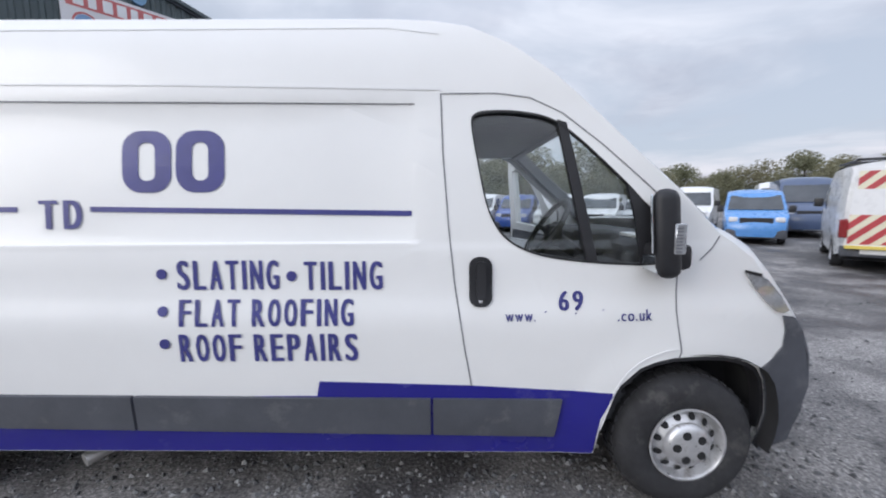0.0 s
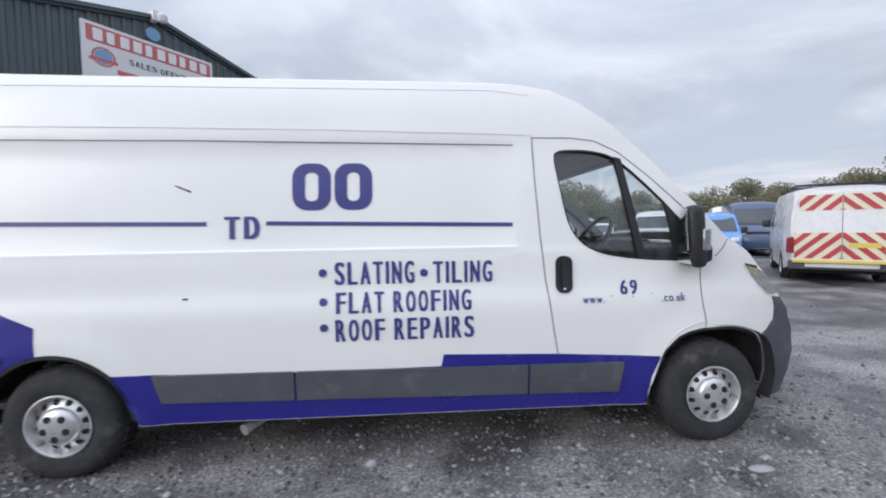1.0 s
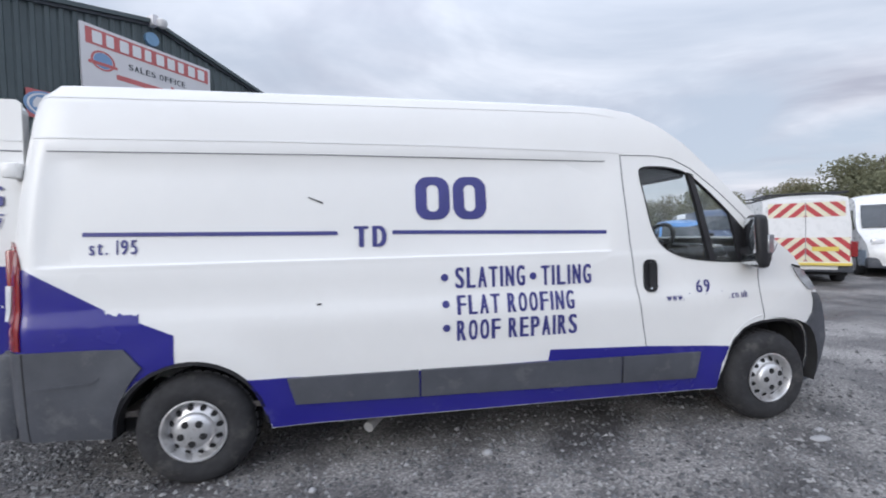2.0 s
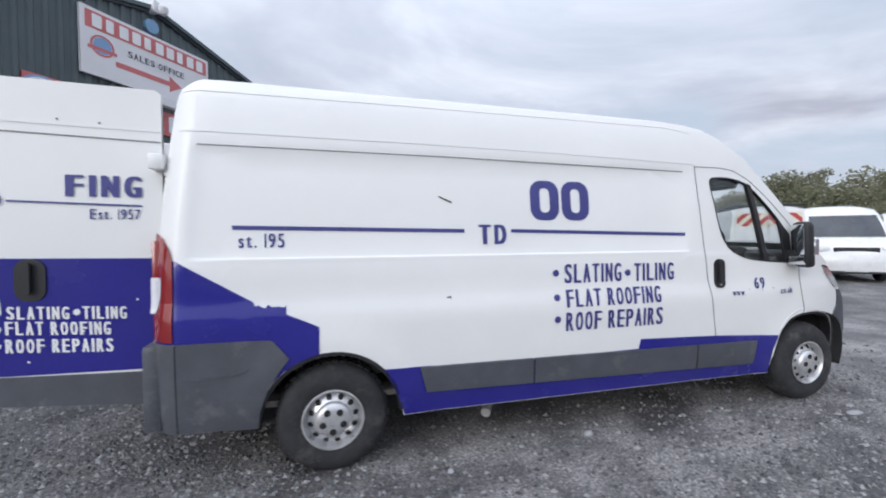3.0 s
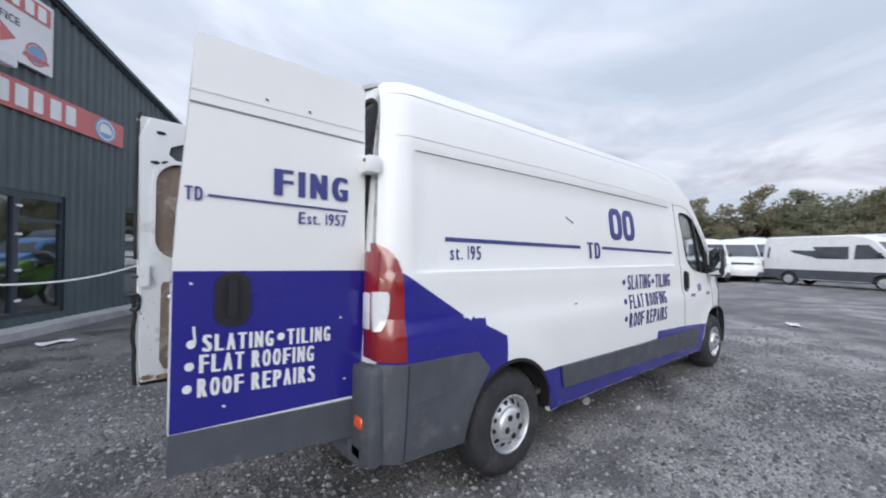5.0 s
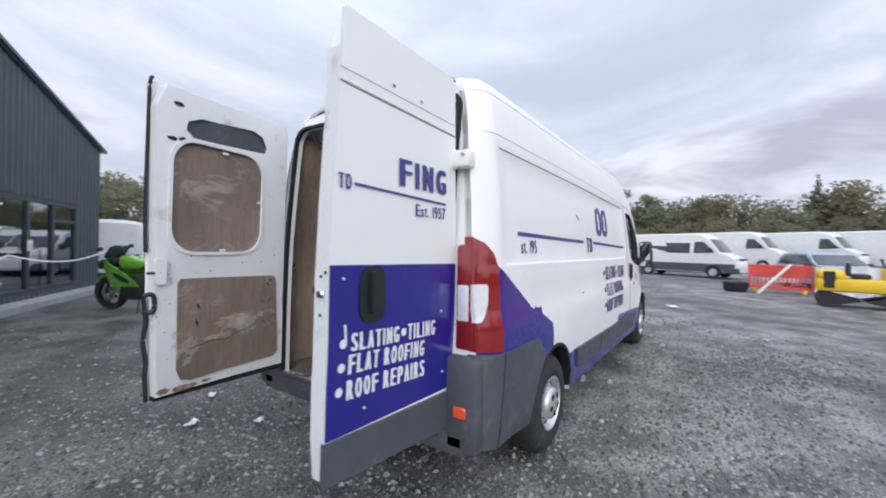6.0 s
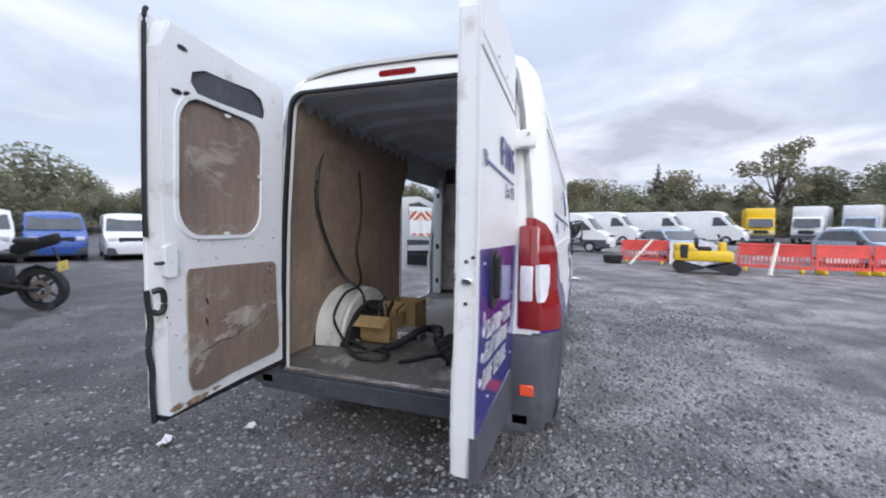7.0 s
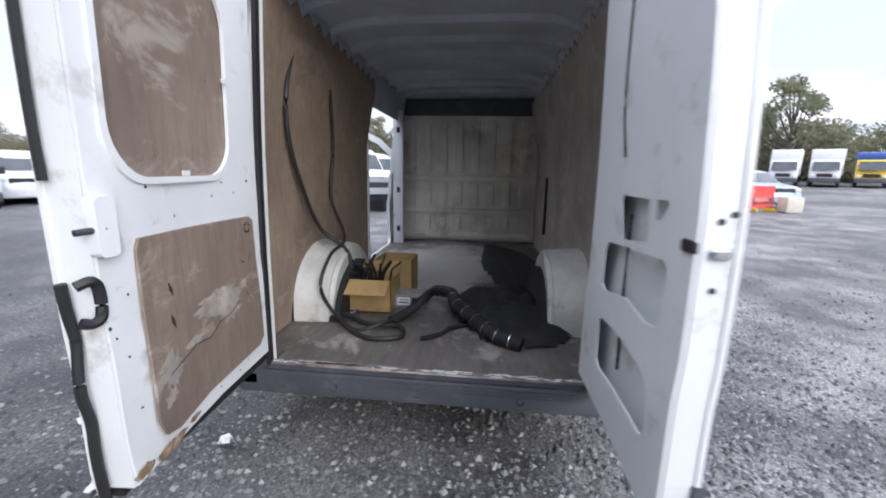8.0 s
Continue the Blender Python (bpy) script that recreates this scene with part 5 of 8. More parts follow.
# wheel boxes
for s in (-1, 1):
    bm = bmesh.new()
    pr = [(-0.43, FZ - 0.01)] + [(0.43 * math.cos(radians(a)), 0.55 + 0.36 * math.sin(radians(a))) for a in range(180, -1, -12)] + [(0.43, FZ - 0.01)]
    ya, yb = YC + s * 0.90, YC + s * 0.655
    r0 = [bm.verts.new((x, ya, z)) for x, z in pr]
    r1 = [bm.verts.new((x * 0.97, yb, FZ + (z - FZ) * 0.95)) for x, z in pr]
    for i in range(len(pr) - 1):
        bm.faces.new((r0[i], r0[i + 1], r1[i + 1], r1[i]))
    bm.faces.new(r1)
    bmesh.ops.bevel(bm, geom=[e for e in bm.edges if e.verts[0] in r1 and e.verts[1] in r1], offset=0.03, segments=2, affect="EDGES")
    part("wheel_box", bm, M_ARCH, van, "scuffed white inner wheel box")
part("rope_hook", lathe(bmesh.new(), [(0.03, 0), (0.03, 0.012), (0.012, 0.02), (0.0, 0.02)], 14, "y", (-0.80, yl - 0.03, 1.245)), M_CHROME, van)
# sliding door pushed back along the passenger's flank
part("sliding_door", bent(rr(-0.10, 1.18, 0.42, 2.14, 0.1), skin(PAS, 0.075), (), CU, CV, 0.05), M_WHITE, van, "white sliding door pushed open")

# ---- cab ----
bm = bmesh.new()
box(bm, 3.62, 4.15, YC - 0.82, YC + 0.82, 0.75, 1.22, 0.06, 2)
box(bm, 3.75, 4.3, YC - 0.80, YC + 0.80, 1.12, 1.32, 0.07, 2)
dash = part("dashboard", bm, M_DASH, van)
part("instrument_hood", nbox(3.66, 3.85, -0.58, -0.22, 1.22, 1.36, 0.05, 2), M_DASH, dash)
part("cab_floor", nbox(2.72, 4.2, YC - 0.9, YC + 0.9, 0.42, 0.56), M_DASH, van)
sw = [Vector((3.46, -0.40, 1.35)) + 0.21 * (Vector((0, 1, 0)) * math.cos(a) + Vector((0.55, 0, 0.83)) * math.sin(a)) for a in [2 * math.pi * i / 28 for i in range(29)]]
whl = part("steering_wheel", tube(bmesh.new(), sw, 0.017, 8), M_BLACK, van, "black steering wheel")
part("wheel_hub", nbox(3.46, 3.55, -0.47, -0.33, 1.26, 1.39, 0.03, 2), M_BLACK, whl)
for a in (0.1, 3.04, 4.71):
    part("spoke", tube(bmesh.new(), [(3.49, -0.40, 1.33), Vector((3.46, -0.40, 1.35)) + 0.2 * (Vector((0, 1, 0)) * math.cos(a) + Vector((0.55, 0, 0.83)) * math.sin(a))], 0.018, 6), M_BLACK, whl)
part("column", tube(bmesh.new(), [(3.52, -0.40, 1.31), (3.78, -0.40, 1.12)], 0.04, 8), M_BLACK, whl)
for yc, wd in ((-0.42, 0.24), (0.30, 0.40)):
    st = part("seat", nbox(2.95, 3.45, yc - wd, yc + wd, 0.72, 0.90, 0.06, 3), M_SEAT, van, "dark fabric cab seat")
    bm = nbox(2.86, 3.0, yc - wd + 0.02, yc + wd - 0.02, 0.85, 1.46, 0.05, 3)
    for v in bm.verts:
        v.co.x -= 0.12 * (v.co.z - 0.85) - 0.05
    part("backrest", bm, M_SEAT, st)
    for hy in ((yc,) if wd < 0.3 else (yc - 0.2, yc + 0.2)):
        part("headrest", nbox(2.80, 2.90, hy - 0.13, hy + 0.13, 1.48, 1.68, 0.04, 3), M_SEAT, st)
    part("seat_base", nbox(2.98, 3.4, yc - wd + 0.05, yc + wd - 0.05, 0.55, 0.73, 0.02), M_BLACK, st)
bm = bmesh.new()
box(bm, 2.735, 2.76, YC - 0.88, YC + 0.88, 0.55, 2.2)
part("cab_back_panel", bm, M_DASH, van)
shelf = part("overhead_shelf", nbox(2.74, 3.47, YC - 0.80, YC + 0.80, 1.90, 1.98, 0.025, 2), M_DASH, van, "dark overhead shelf above the cab")
part("shelf_lip", nbox(3.44, 3.50, YC - 0.76, YC + 0.76, 1.88, 2.04, 0.02, 2), M_DASH, shelf)
part("sun_visor", nbox(3.50, 3.53, -0.66, -0.22, 1.90, 2.03, 0.012), M_GREY, van)
part("rear_view_papers", nbox(3.88, 3.95, -0.62, -0.45, 1.325, 1.345, 0.004), M_WHITEIN, van)


# passenger's cab door, hinged open
def cab_door_open(hx, hy, ang):
    a = radians(ang)
    d = Vector((-math.cos(a), math.sin(a), 0))
    n = Vector((math.sin(a), math.cos(a), 0))
    surf = lambda off: (lambda u, v, dep: Vector((hx, hy, 0)) + d * (3.93 - u) + n * (off - dep - 0.05 * smoothstep(1.2, 2.0, v)) + Vector((0, 0, v)))
    win = [(3.02, 1.28), (3.0, 1.86), (3.2, 1.90), (3.4, 1.80), (3.72, 1.50), (3.78, 1.26)]
    cd = part("cab_door", bent(CAB_DOOR, surf(0.0), [win], [3.1, 3.3, 3.5, 3.7], [0.9, 1.1, 1.4, 1.6, 1.8], 0.07), M_WHITE, van, "white passenger door swung open", smooth=30)
    part("door_card", bent([(2.98, 0.74), (2.98, 1.20), (3.80, 1.20), (3.82, 0.92), (3.6, 0.86), (3.5, 0.72)], surf(-0.072), (), (), (0.9, 1.1), 0.02), M_GREY, cd, "grey plastic door card")
    part("armrest", bent([(3.0, 1.0), (3.0, 1.10), (3.7, 1.12), (3.7, 1.02)], surf(-0.09), (), (), (), 0.05), M_WHITEIN, cd)
    part("door_pocket", bent([(3.0, 0.76), (3.0, 0.92), (3.5, 0.92), (3.48, 0.76)], surf(-0.09), (), (), (), 0.04), M_BLACK, cd)
    part("pane", bent(win, surf(-0.03), (), (), (1.4, 1.6, 1.8), 0.004), M_GLASS, cd).visible_shadow = False


cab_door_open(3.93, YC + 0.99, 79)


# ---- things in the load bay ----
hose = thing("hose", "black rubber hose hanging down the plywood and coiled on the floor", "hose")
part("tube", tube(bmesh.new(), smooth_path([(-0.40, 0.87, 2.05), (-0.46, 0.885, 1.86), (-0.46, 0.895, 1.62), (-0.36, 0.89, 1.35), (-0.14, 0.87, 1.02), (-0.10, 0.70, 0.86), (-0.16, 0.66, 0.70), (-0.30, 0.70, 0.55), (-0.50, 0.58, 0.495), (-0.66, 0.40, 0.49), (-0.62, 0.22, 0.49), (-0.50, 0.25, 0.50), (-0.48, 0.45, 0.50), (-0.40, 0.62, 0.52)]), 0.0135, 8), M_HOSE, hose)
part("tube", tube(bmesh.new(), smooth_path([(0.15, 0.88, 1.95), (0.22, 0.895, 1.55), (0.12, 0.885, 1.2), (-0.08, 0.72, 0.95), (-0.34, 0.72, 0.88), (-0.46, 0.74, 0.72), (-0.42, 0.70, 0.56), (-0.56, 0.50, 0.49), (-0.50, 0.34, 0.52), (-0.35, 0.28, 0.50), (-0.1, 0.2, 0.50)]), 0.011, 8), M_HOSE, hose)
part("coupling", lathe(bmesh.new(), [(0.025, 0), (0.034, 0.01), (0.034, 0.05), (0.022, 0.06)], 12, "z", (-0.38, 0.56, 0.48)), M_CHROME, hose)


def open_box(bm, x0, x1, y0, y1, z0, z1, t=0.006):
    box(bm, x0, x1, y0, y0 + t, z0, z1)
    box(bm, x0, x1, y1 - t, y1, z0, z1)
    box(bm, x0, x0 + t, y0, y1, z0, z1)
    box(bm, x1 - t, x1, y0, y1, z0, z1)
    box(bm, x0, x1, y0, y1, z0, z0 + t)
    return bm


crate = thing("cardboard_box", "open brown cardboard box full of loose fittings on the load floor", "box")
part("carton", open_box(bmesh.new(), -0.21, 0.06, 0.37, 0.66, FZ, FZ + 0.22), M_CARD, crate, smooth=0)
bm = nbox(-0.33, -0.205, 0.38, 0.65, FZ + 0.215, FZ + 0.221)
for v in bm.verts:
    v.co.z -= 0.5 * (-0.205 - v.co.x)
part("flap", bm, M_CARD, crate, "folded-out flap", smooth=0)
bm = nbox(0.055, 0.14, 0.37, 0.66, FZ + 0.218, FZ + 0.224)
for v in bm.verts:
    v.co.z += 0.6 * (v.co.x - 0.055)
part("flap", bm, M_CARD, crate, smooth=0)
random.seed(3)
for i in range(14):
    x, y = random.uniform(-0.15, 0.02), random.uniform(0.42, 0.62)
    a = random.uniform(0, 6.28)
    part("fitting", tube(bmesh.new(), [(x, y, FZ + 0.12), (x + 0.02 * math.cos(a), y + 0.02 * math.sin(a), FZ + 0.24), (x + 0.09 * math.cos(a), y + 0.09 * math.sin(a), FZ + 0.26 + random.uniform(0, 0.09))], random.uniform(0.006, 0.014), 6), random.choice((M_BLACK, M_HOSE, M_DARKMET)), crate)
pile = thing("cardboard_box", "second brown cardboard box behind the open one", "box")
part("carton", open_box(bmesh.new(), 0.16, 0.42, 0.30, 0.58, FZ, FZ + 0.28), M_CARD, pile, smooth=0)
carton = thing("small_carton", "small black and white printed carton on the load floor", "box")
bm = nbox(-0.09, 0.06, 0.16, 0.37, FZ, FZ + 0.095, 0.003)
part("carton", bm, mat("carton_grey", (0.30, 0.29, 0.29), 0.6, var=0.3, scale=12), carton)
for y0, y1, z0, z1, mt in ((0.18, 0.25, 0.02, 0.075, M_BLACK), (0.265, 0.355, 0.02, 0.075, M_TEXTW), (0.275, 0.345, 0.035, 0.045, M_BLACK), (0.275, 0.335, 0.055, 0.062, M_BLACK)):
    part("printed_bar", nbox(-0.0935 - (0.001 if mt is M_BLACK else 0), -0.09, y0, y1, FZ + z0, FZ + z1), mt, carton, smooth=0)
roll = thing("tape_roll", "pale roll of tape beside the boxes", "tape roll")
part("ring", lathe(bmesh.new(), [(0.035, 0), (0.055, 0), (0.055, 0.05), (0.035, 0.05), (0.035, 0)], 20, "z", (0.10, 0.24, FZ)), M_GHOST, roll)


def heap(name, label, cat, cx, cy, rx, ry, h, seed, ang=0.0):
    """A crumpled heap of cloth."""
    bm = bmesh.new()
    n, mrow = 34, 26
    grid = []
    for j in range(mrow + 1):
        v = -1 + 2 * j / mrow
        row = []
        for i in range(n + 1):
            u = -1 + 2 * i / n
            r = math.hypot(u, v)
            p = Vector((u * 2.3 + seed, v * 2.3, seed * 1.7))
            e = 1 + 0.25 * noise.noise(Vector((math.atan2(v, u) * 1.3, seed, 0)))
            k = max(0.0, 1 - (r / (0.95 * e)) ** 2)
            z = h * (k ** 0.6) * (0.55 + 0.6 * abs(noise.noise(p)) + 0.35 * abs(noise.noise(p * 2.6))) if k > 0 else 0
            x, y = u * rx, v * ry
            row.append((bm.verts.new((cx + x * math.cos(ang) - y * math.sin(ang), cy + x * math.sin(ang) + y * math.cos(ang), FZ + 0.004 + z)), k > 0))
        grid.append(row)
    for r0, r1 in zip(grid, grid[1:]):
        for i in range(n):
            q = (r0[i], r0[i + 1], r1[i + 1], r1[i])
            if sum(c[1] for c in q) >= 3:
                bm.faces.new([c[0] for c in q])
    bmesh.ops.delete(bm, geom=[v for v in bm.verts if not v.link_faces], context="VERTS")
    root = thing(name, label, cat)
    part("cloth", bm, M_CLOTH, root, smooth=70)
    return root


heap("cloth_heap", "crumpled heap of black cloth on the load floor", "cloth", -0.12, -0.40, 0.56, 0.40, 0.15, 2.0, 0.25)
heap("black_sheet", "black sheet trailing along the load floor", "cloth", 1.20, -0.50, 1.30, 0.30, 0.03, 5.0, 0.10)
cab_hose = thing("ribbed_hose", "black ribbed hose with metal rings lying on the load floor", "hose")
hp = smooth_path([(0.05, 0.10, 0.56), (-0.12, -0.02, 0.60), (-0.30, -0.08, 0.58), (-0.46, -0.20, 0.55), (-0.60, -0.32, 0.52), (-0.66, -0.45, 0.50)], 8)
part("tube", tube(bmesh.new(), hp, 0.040, 12), M_CLOTH, cab_hose)
for k in range(4, len(hp) - 2, 4):
    part("metal_ring", tube(bmesh.new(), [hp[k], hp[k] + (hp[k + 1] - hp[k]).normalized() * 0.006], 0.0425, 12), M_CHROME, cab_hose)
part("tube", tube(bmesh.new(), smooth_path([(0.05, 0.10, 0.56), (-0.15, 0.12, 0.60), (-0.30, 0.22, 0.53), (-0.42, 0.32, 0.50)]), 0.030, 10), M_HOSE, cab_hose)
rag = thing("rag", "small black strap lying on the load floor", "strap")
part("strap", tube(bmesh.new(), smooth_path([(-0.62, 0.10, 0.485), (-0.55, 0.0, 0.49), (-0.45, -0.05, 0.487), (-0.38, -0.15, 0.49)]), 0.012, 6), M_CLOTH, rag)

# ---- building ----
BP, BANG = Vector((-2.9, 7.25, 0)), 56.0
BD = Vector((math.cos(radians(BANG)), math.sin(radians(BANG)), 0))
BN = Vector((BD.y, -BD.x, 0))                     # out of the wall, towards the yard


def wallp(out=0.0):
    return lambda u, v, d: BP + BD * u + BN * (out - d) + Vector((0, 0, v))


M_CLAD = mat("green_grey_cladding", (0.082, 0.107, 0.115), 0.45, 0.1, var=0.1, scale=1.2, fine=15, dirt=(0.10, 0.12, 0.12), dirt_amt=0.2, dirt_scale=1.5)
M_FRAME = mat("window_frame_grey", (0.045, 0.055, 0.07), 0.4, var=0.1)
M_SIGNW = mat("sign_white", (0.74, 0.73, 0.75), 0.4, var=0.05, scale=1.0)
M_SIGNR = mat("sign_red", (0.56, 0.15, 0.15), 0.4, var=0.08, scale=2)
M_SIGNB = mat("sign_blue", (0.22, 0.36, 0.58), 0.4, var=0.08, scale=2)
M_CONC = mat("concrete", (0.36, 0.36, 0.37), 0.85, var=0.2, scale=2, bump=0.3)
RIDGE_U, RIDGE_Z, EAVE_Z, U_R, U_L = -1.24, 6.22, 4.16, 7.27, -9.75


def roof_at(u):
    return RIDGE_Z - (RIDGE_Z - EAVE_Z) * abs(u - RIDGE_U) / (U_R - RIDGE_U)


OPENINGS = [(-3.05, 0.43), (2.05, 5.95)]
W0, W1 = 0.28, 2.33
shed = thing("sales_building", "dark green corrugated metal sales building with glazed doors", "building")
# corrugated sheets: each trapezoid rib is its own strip between base and verge
outline_ok = lambda u: [(a, b) for a, b in OPENINGS if a < u < b]
bm = bmesh.new()
pitch = 0.20
u = U_L
while u < U_R - 0.01:
    prof_s = [(0.0, 0.0), (0.09, 0.0), (0.115, 0.032), (0.175, 0.032), (0.20, 0.0)]
    for (a, da), (b, db) in zip(prof_s, prof_s[1:]):
        ua, ub = min(u + a, U_R), min(u + b, U_R)
        mid = (ua + ub) / 2
        spans = [(W1 + 0.04, None)] + [(0.12, W0 - 0.02)] if outline_ok(mid) else [(0.12, None)]
        for z0, z1 in spans:
            za, zb = (roof_at(ua), roof_at(ub)) if z1 is None else (z1, z1)
            q = [BP + BD * ua + BN * da + Vector((0, 0, z0)), BP + BD * ub + BN * db + Vector((0, 0, z0)), BP + BD * ub + BN * db + Vector((0, 0, zb)), BP + BD * ua + BN * da + Vector((0, 0, za))]
            bm.faces.new([bm.verts.new(p) for p in q])
    u += pitch
bmesh.ops.remove_doubles(bm, verts=bm.verts, dist=0.0005)
part("wall", bm, M_CLAD, shed, "corrugated dark green metal cladding", smooth=0)
# inner lining wall with the openings cut through it
gable = [(U_L, 0.0), (U_R, 0.0), (U_R, EAVE_Z), (RIDGE_U, RIDGE_Z), (U_L, EAVE_Z)]
part("wall", bent(gable, wallp(-0.01), [rr(a, b, W0, W1, 0.01, 1) for a, b in OPENINGS], (), (), 0.12), M_CLAD, shed, smooth=0)
depth = 14.0
for ue in (U_L, U_R):
    q = [BP + BD * ue + Vector((0, 0, 0)), BP + BD * ue - BN * depth, BP + BD * ue - BN * depth + Vector((0, 0, EAVE_Z)), BP + BD * ue + Vector((0, 0, EAVE_Z))]
    bm = bmesh.new()
    bm.faces.new([bm.verts.new(p) for p in q])
    part("wall", with_depth(bm, 0.1), M_CLAD, shed)
for ue in (U_L, U_R):
    s = 0.25 if ue > 0 else -0.25
    e0, r0 = BP + BD * (ue + s) + BN * 0.12 + Vector((0, 0, EAVE_Z - 0.02)), BP + BD * RIDGE_U + BN * 0.12 + Vector((0, 0, RIDGE_Z + 0.04))
    bm = bmesh.new()
    bm.faces.new([bm.verts.new(p) for p in (e0, r0, r0 - BN * (depth + 0.2), e0 - BN * (depth + 0.2))])
    part("roof", with_depth(bm, 0.08), M_CLAD, shed)
    ua, ub = sorted((ue, RIDGE_U))
    part("barge_board", bent([(ua, roof_at(ua) - 0.10), (ub, roof_at(ub) - 0.10), (ub, roof_at(ub) + 0.06), (ua, roof_at(ua) + 0.06)], wallp(0.07), (), (), (), 0.06), M_FRAME, shed)
bm = bmesh.new()
bm.faces.new([bm.verts.new(BP + BD * a - BN * b + Vector((0, 0, 0.14))) for a, b in ((U_L, 0), (U_R, 0), (U_R, depth), (U_L, depth))])
part("inner_floor", with_depth(bm, 0.1), M_CONC, shed)
# pale wall and cabinets added close behind the glass to brighten the windows
M_SHOP = mat("showroom_wall", (0.74, 0.70, 0.62), 0.8, var=0.15, scale=1)
bm = bmesh.new()
bm.faces.new([bm.verts.new(BP + BD * a - BN * 2.5 + Vector((0, 0, b))) for a, b in ((U_L, 0.1), (U_R, 0.1), (U_R, 4.1), (U_L, 4.1))])
part("inner_wall", bm, M_SHOP, shed)
for ua, w, h, dd, mt in ((-2.6, 1.2, 0.75, 1.6, M_SHOP), (-0.9, 0.9, 1.15, 1.4, M_CONC), (0.0, 0.6, 0.8, 1.0, M_CARD), (2.5, 0.8, 0.75, 1.1, M_GHOST), (3.4, 1.0, 0.95, 1.3, M_CARD), (4.9, 0.9, 1.05, 1.2, M_GHOST)):
    desk = thing("cabinet", "pale cabinet added near the glass to brighten the showroom", "cabinet")
    bm = bmesh.new()
    box(bm, -w / 2, w / 2, 0, 0.5, 0.0, h - 0.03, 0.01)
    part("carcass", bm, mt, desk)
    part("top", nbox(-w / 2 - 0.02, w / 2 + 0.02, -0.02, 0.52, h - 0.03, h, 0.006), M_GHOST, desk)
    desk.matrix_basis = Matrix.Translation(BP + BD * ua - BN * (dd + 0.5) + Vector((0, 0, 0.145))) @ pose(0, 0, 0, 0, 0, BANG)
for (a, b), muls in zip(OPENINGS, ((-2.35, -1.43, -0.50), (2.85, 3.85, 4.85))):
    edges = [a, *muls, b]
    wf2 = part("door_frame", bent(rr(a, b, W0, W1, 0.01, 1), wallp(0.0), [rr(p + 0.05, q - 0.05, W0 + 0.07, W1 - 0.07, 0.01, 1) for p, q in zip(edges, edges[1:])], (), (), 0.09), M_FRAME, shed, "dark grey glazed door frame", smooth=0)
    for k, (p, q) in enumerate(zip(edges, edges[1:])):
        part("pane", bent(rr(p + 0.04, q - 0.04, W0 + 0.06, W1 - 0.06, 0.01, 1), wallp(-0.045), (), (), (), 0.006), M_GLASST, wf2, smooth=0).visible_shadow = False
        if k in (0, 3):
            part("transom", bent(rr(p + 0.04, q - 0.04, 1.86, 1.93, 0.01, 1), wallp(-0.005), (), (), (), 0.06), M_FRAME, wf2, smooth=0)
        else:
            s = q - 0.05 if k == 1 else p + 0.05
            part("handle", bent(rr(s - 0.025, s + 0.025, 1.18, 1.42, 0.01, 2), wallp(0.04), (), (), (), 0.03), M_TEXTW, wf2)
    for k, m_u in enumerate(muls[2:] if a < 0 else muls[:1]):
        for z in (0.55, 1.05, 1.65, 2.12):
            part("hinge", bent(rr(m_u - 0.01, m_u + 0.09, z - 0.02, z + 0.02, 0.008, 2), wallp(0.02), (), (), (), 0.03), M_TEXTW, wf2)
apron = thing("kerb", "pale concrete kerb along the foot of the building", "kerb", kind="structure")
part("kerb_slab", bent([(U_L, -0.02), (U_R, -0.02), (U_R, 0.13), (U_L, 0.13)], wallp(0.45), (), (), (), 0.5), M_CONC, apron, smooth=0)

sign = thing("sign_board", "white sign board with red title and arrow above the doors", "sign")
part("board", bent(rr(-2.57, 0.0, 4.43, 5.63, 0.01, 1), wallp(0.10), (), (), (), 0.06), M_SIGNW, sign, smooth=0)
part("title_band", bent(rr(-2.49, -0.06, 5.26, 5.57, 0.01, 1), wallp(0.104), (), (), (), 0.003), M_SIGNR, sign, "red title band", smooth=0)
for t_, u0, u1, v0, v1, mt, o, b in (("SALES OFFICE", -1.78, -0.62, 4.99, 5.11, M_FRAME, 0.106, 0.005),):
    lettering(t_, u0, u1, v0, v1, wallp(o), mt, sign, 0.05)
# the yard's name is drawn as plain white blocks
def name_blocks(u0, u1, v0, v1, out, parent, n=10):
    w = (u1 - u0) / n
    for i in range(n):
        a, b = u0 + w * (i + 0.16), u0 + w * (i + (0.72 if i % 3 == 1 else 0.86))
        part("block", bent(rr(a, b, v0, v1, 0.02, 2), wallp(out), (), (), (), 0.002), M_TEXTW, parent, smooth=0)


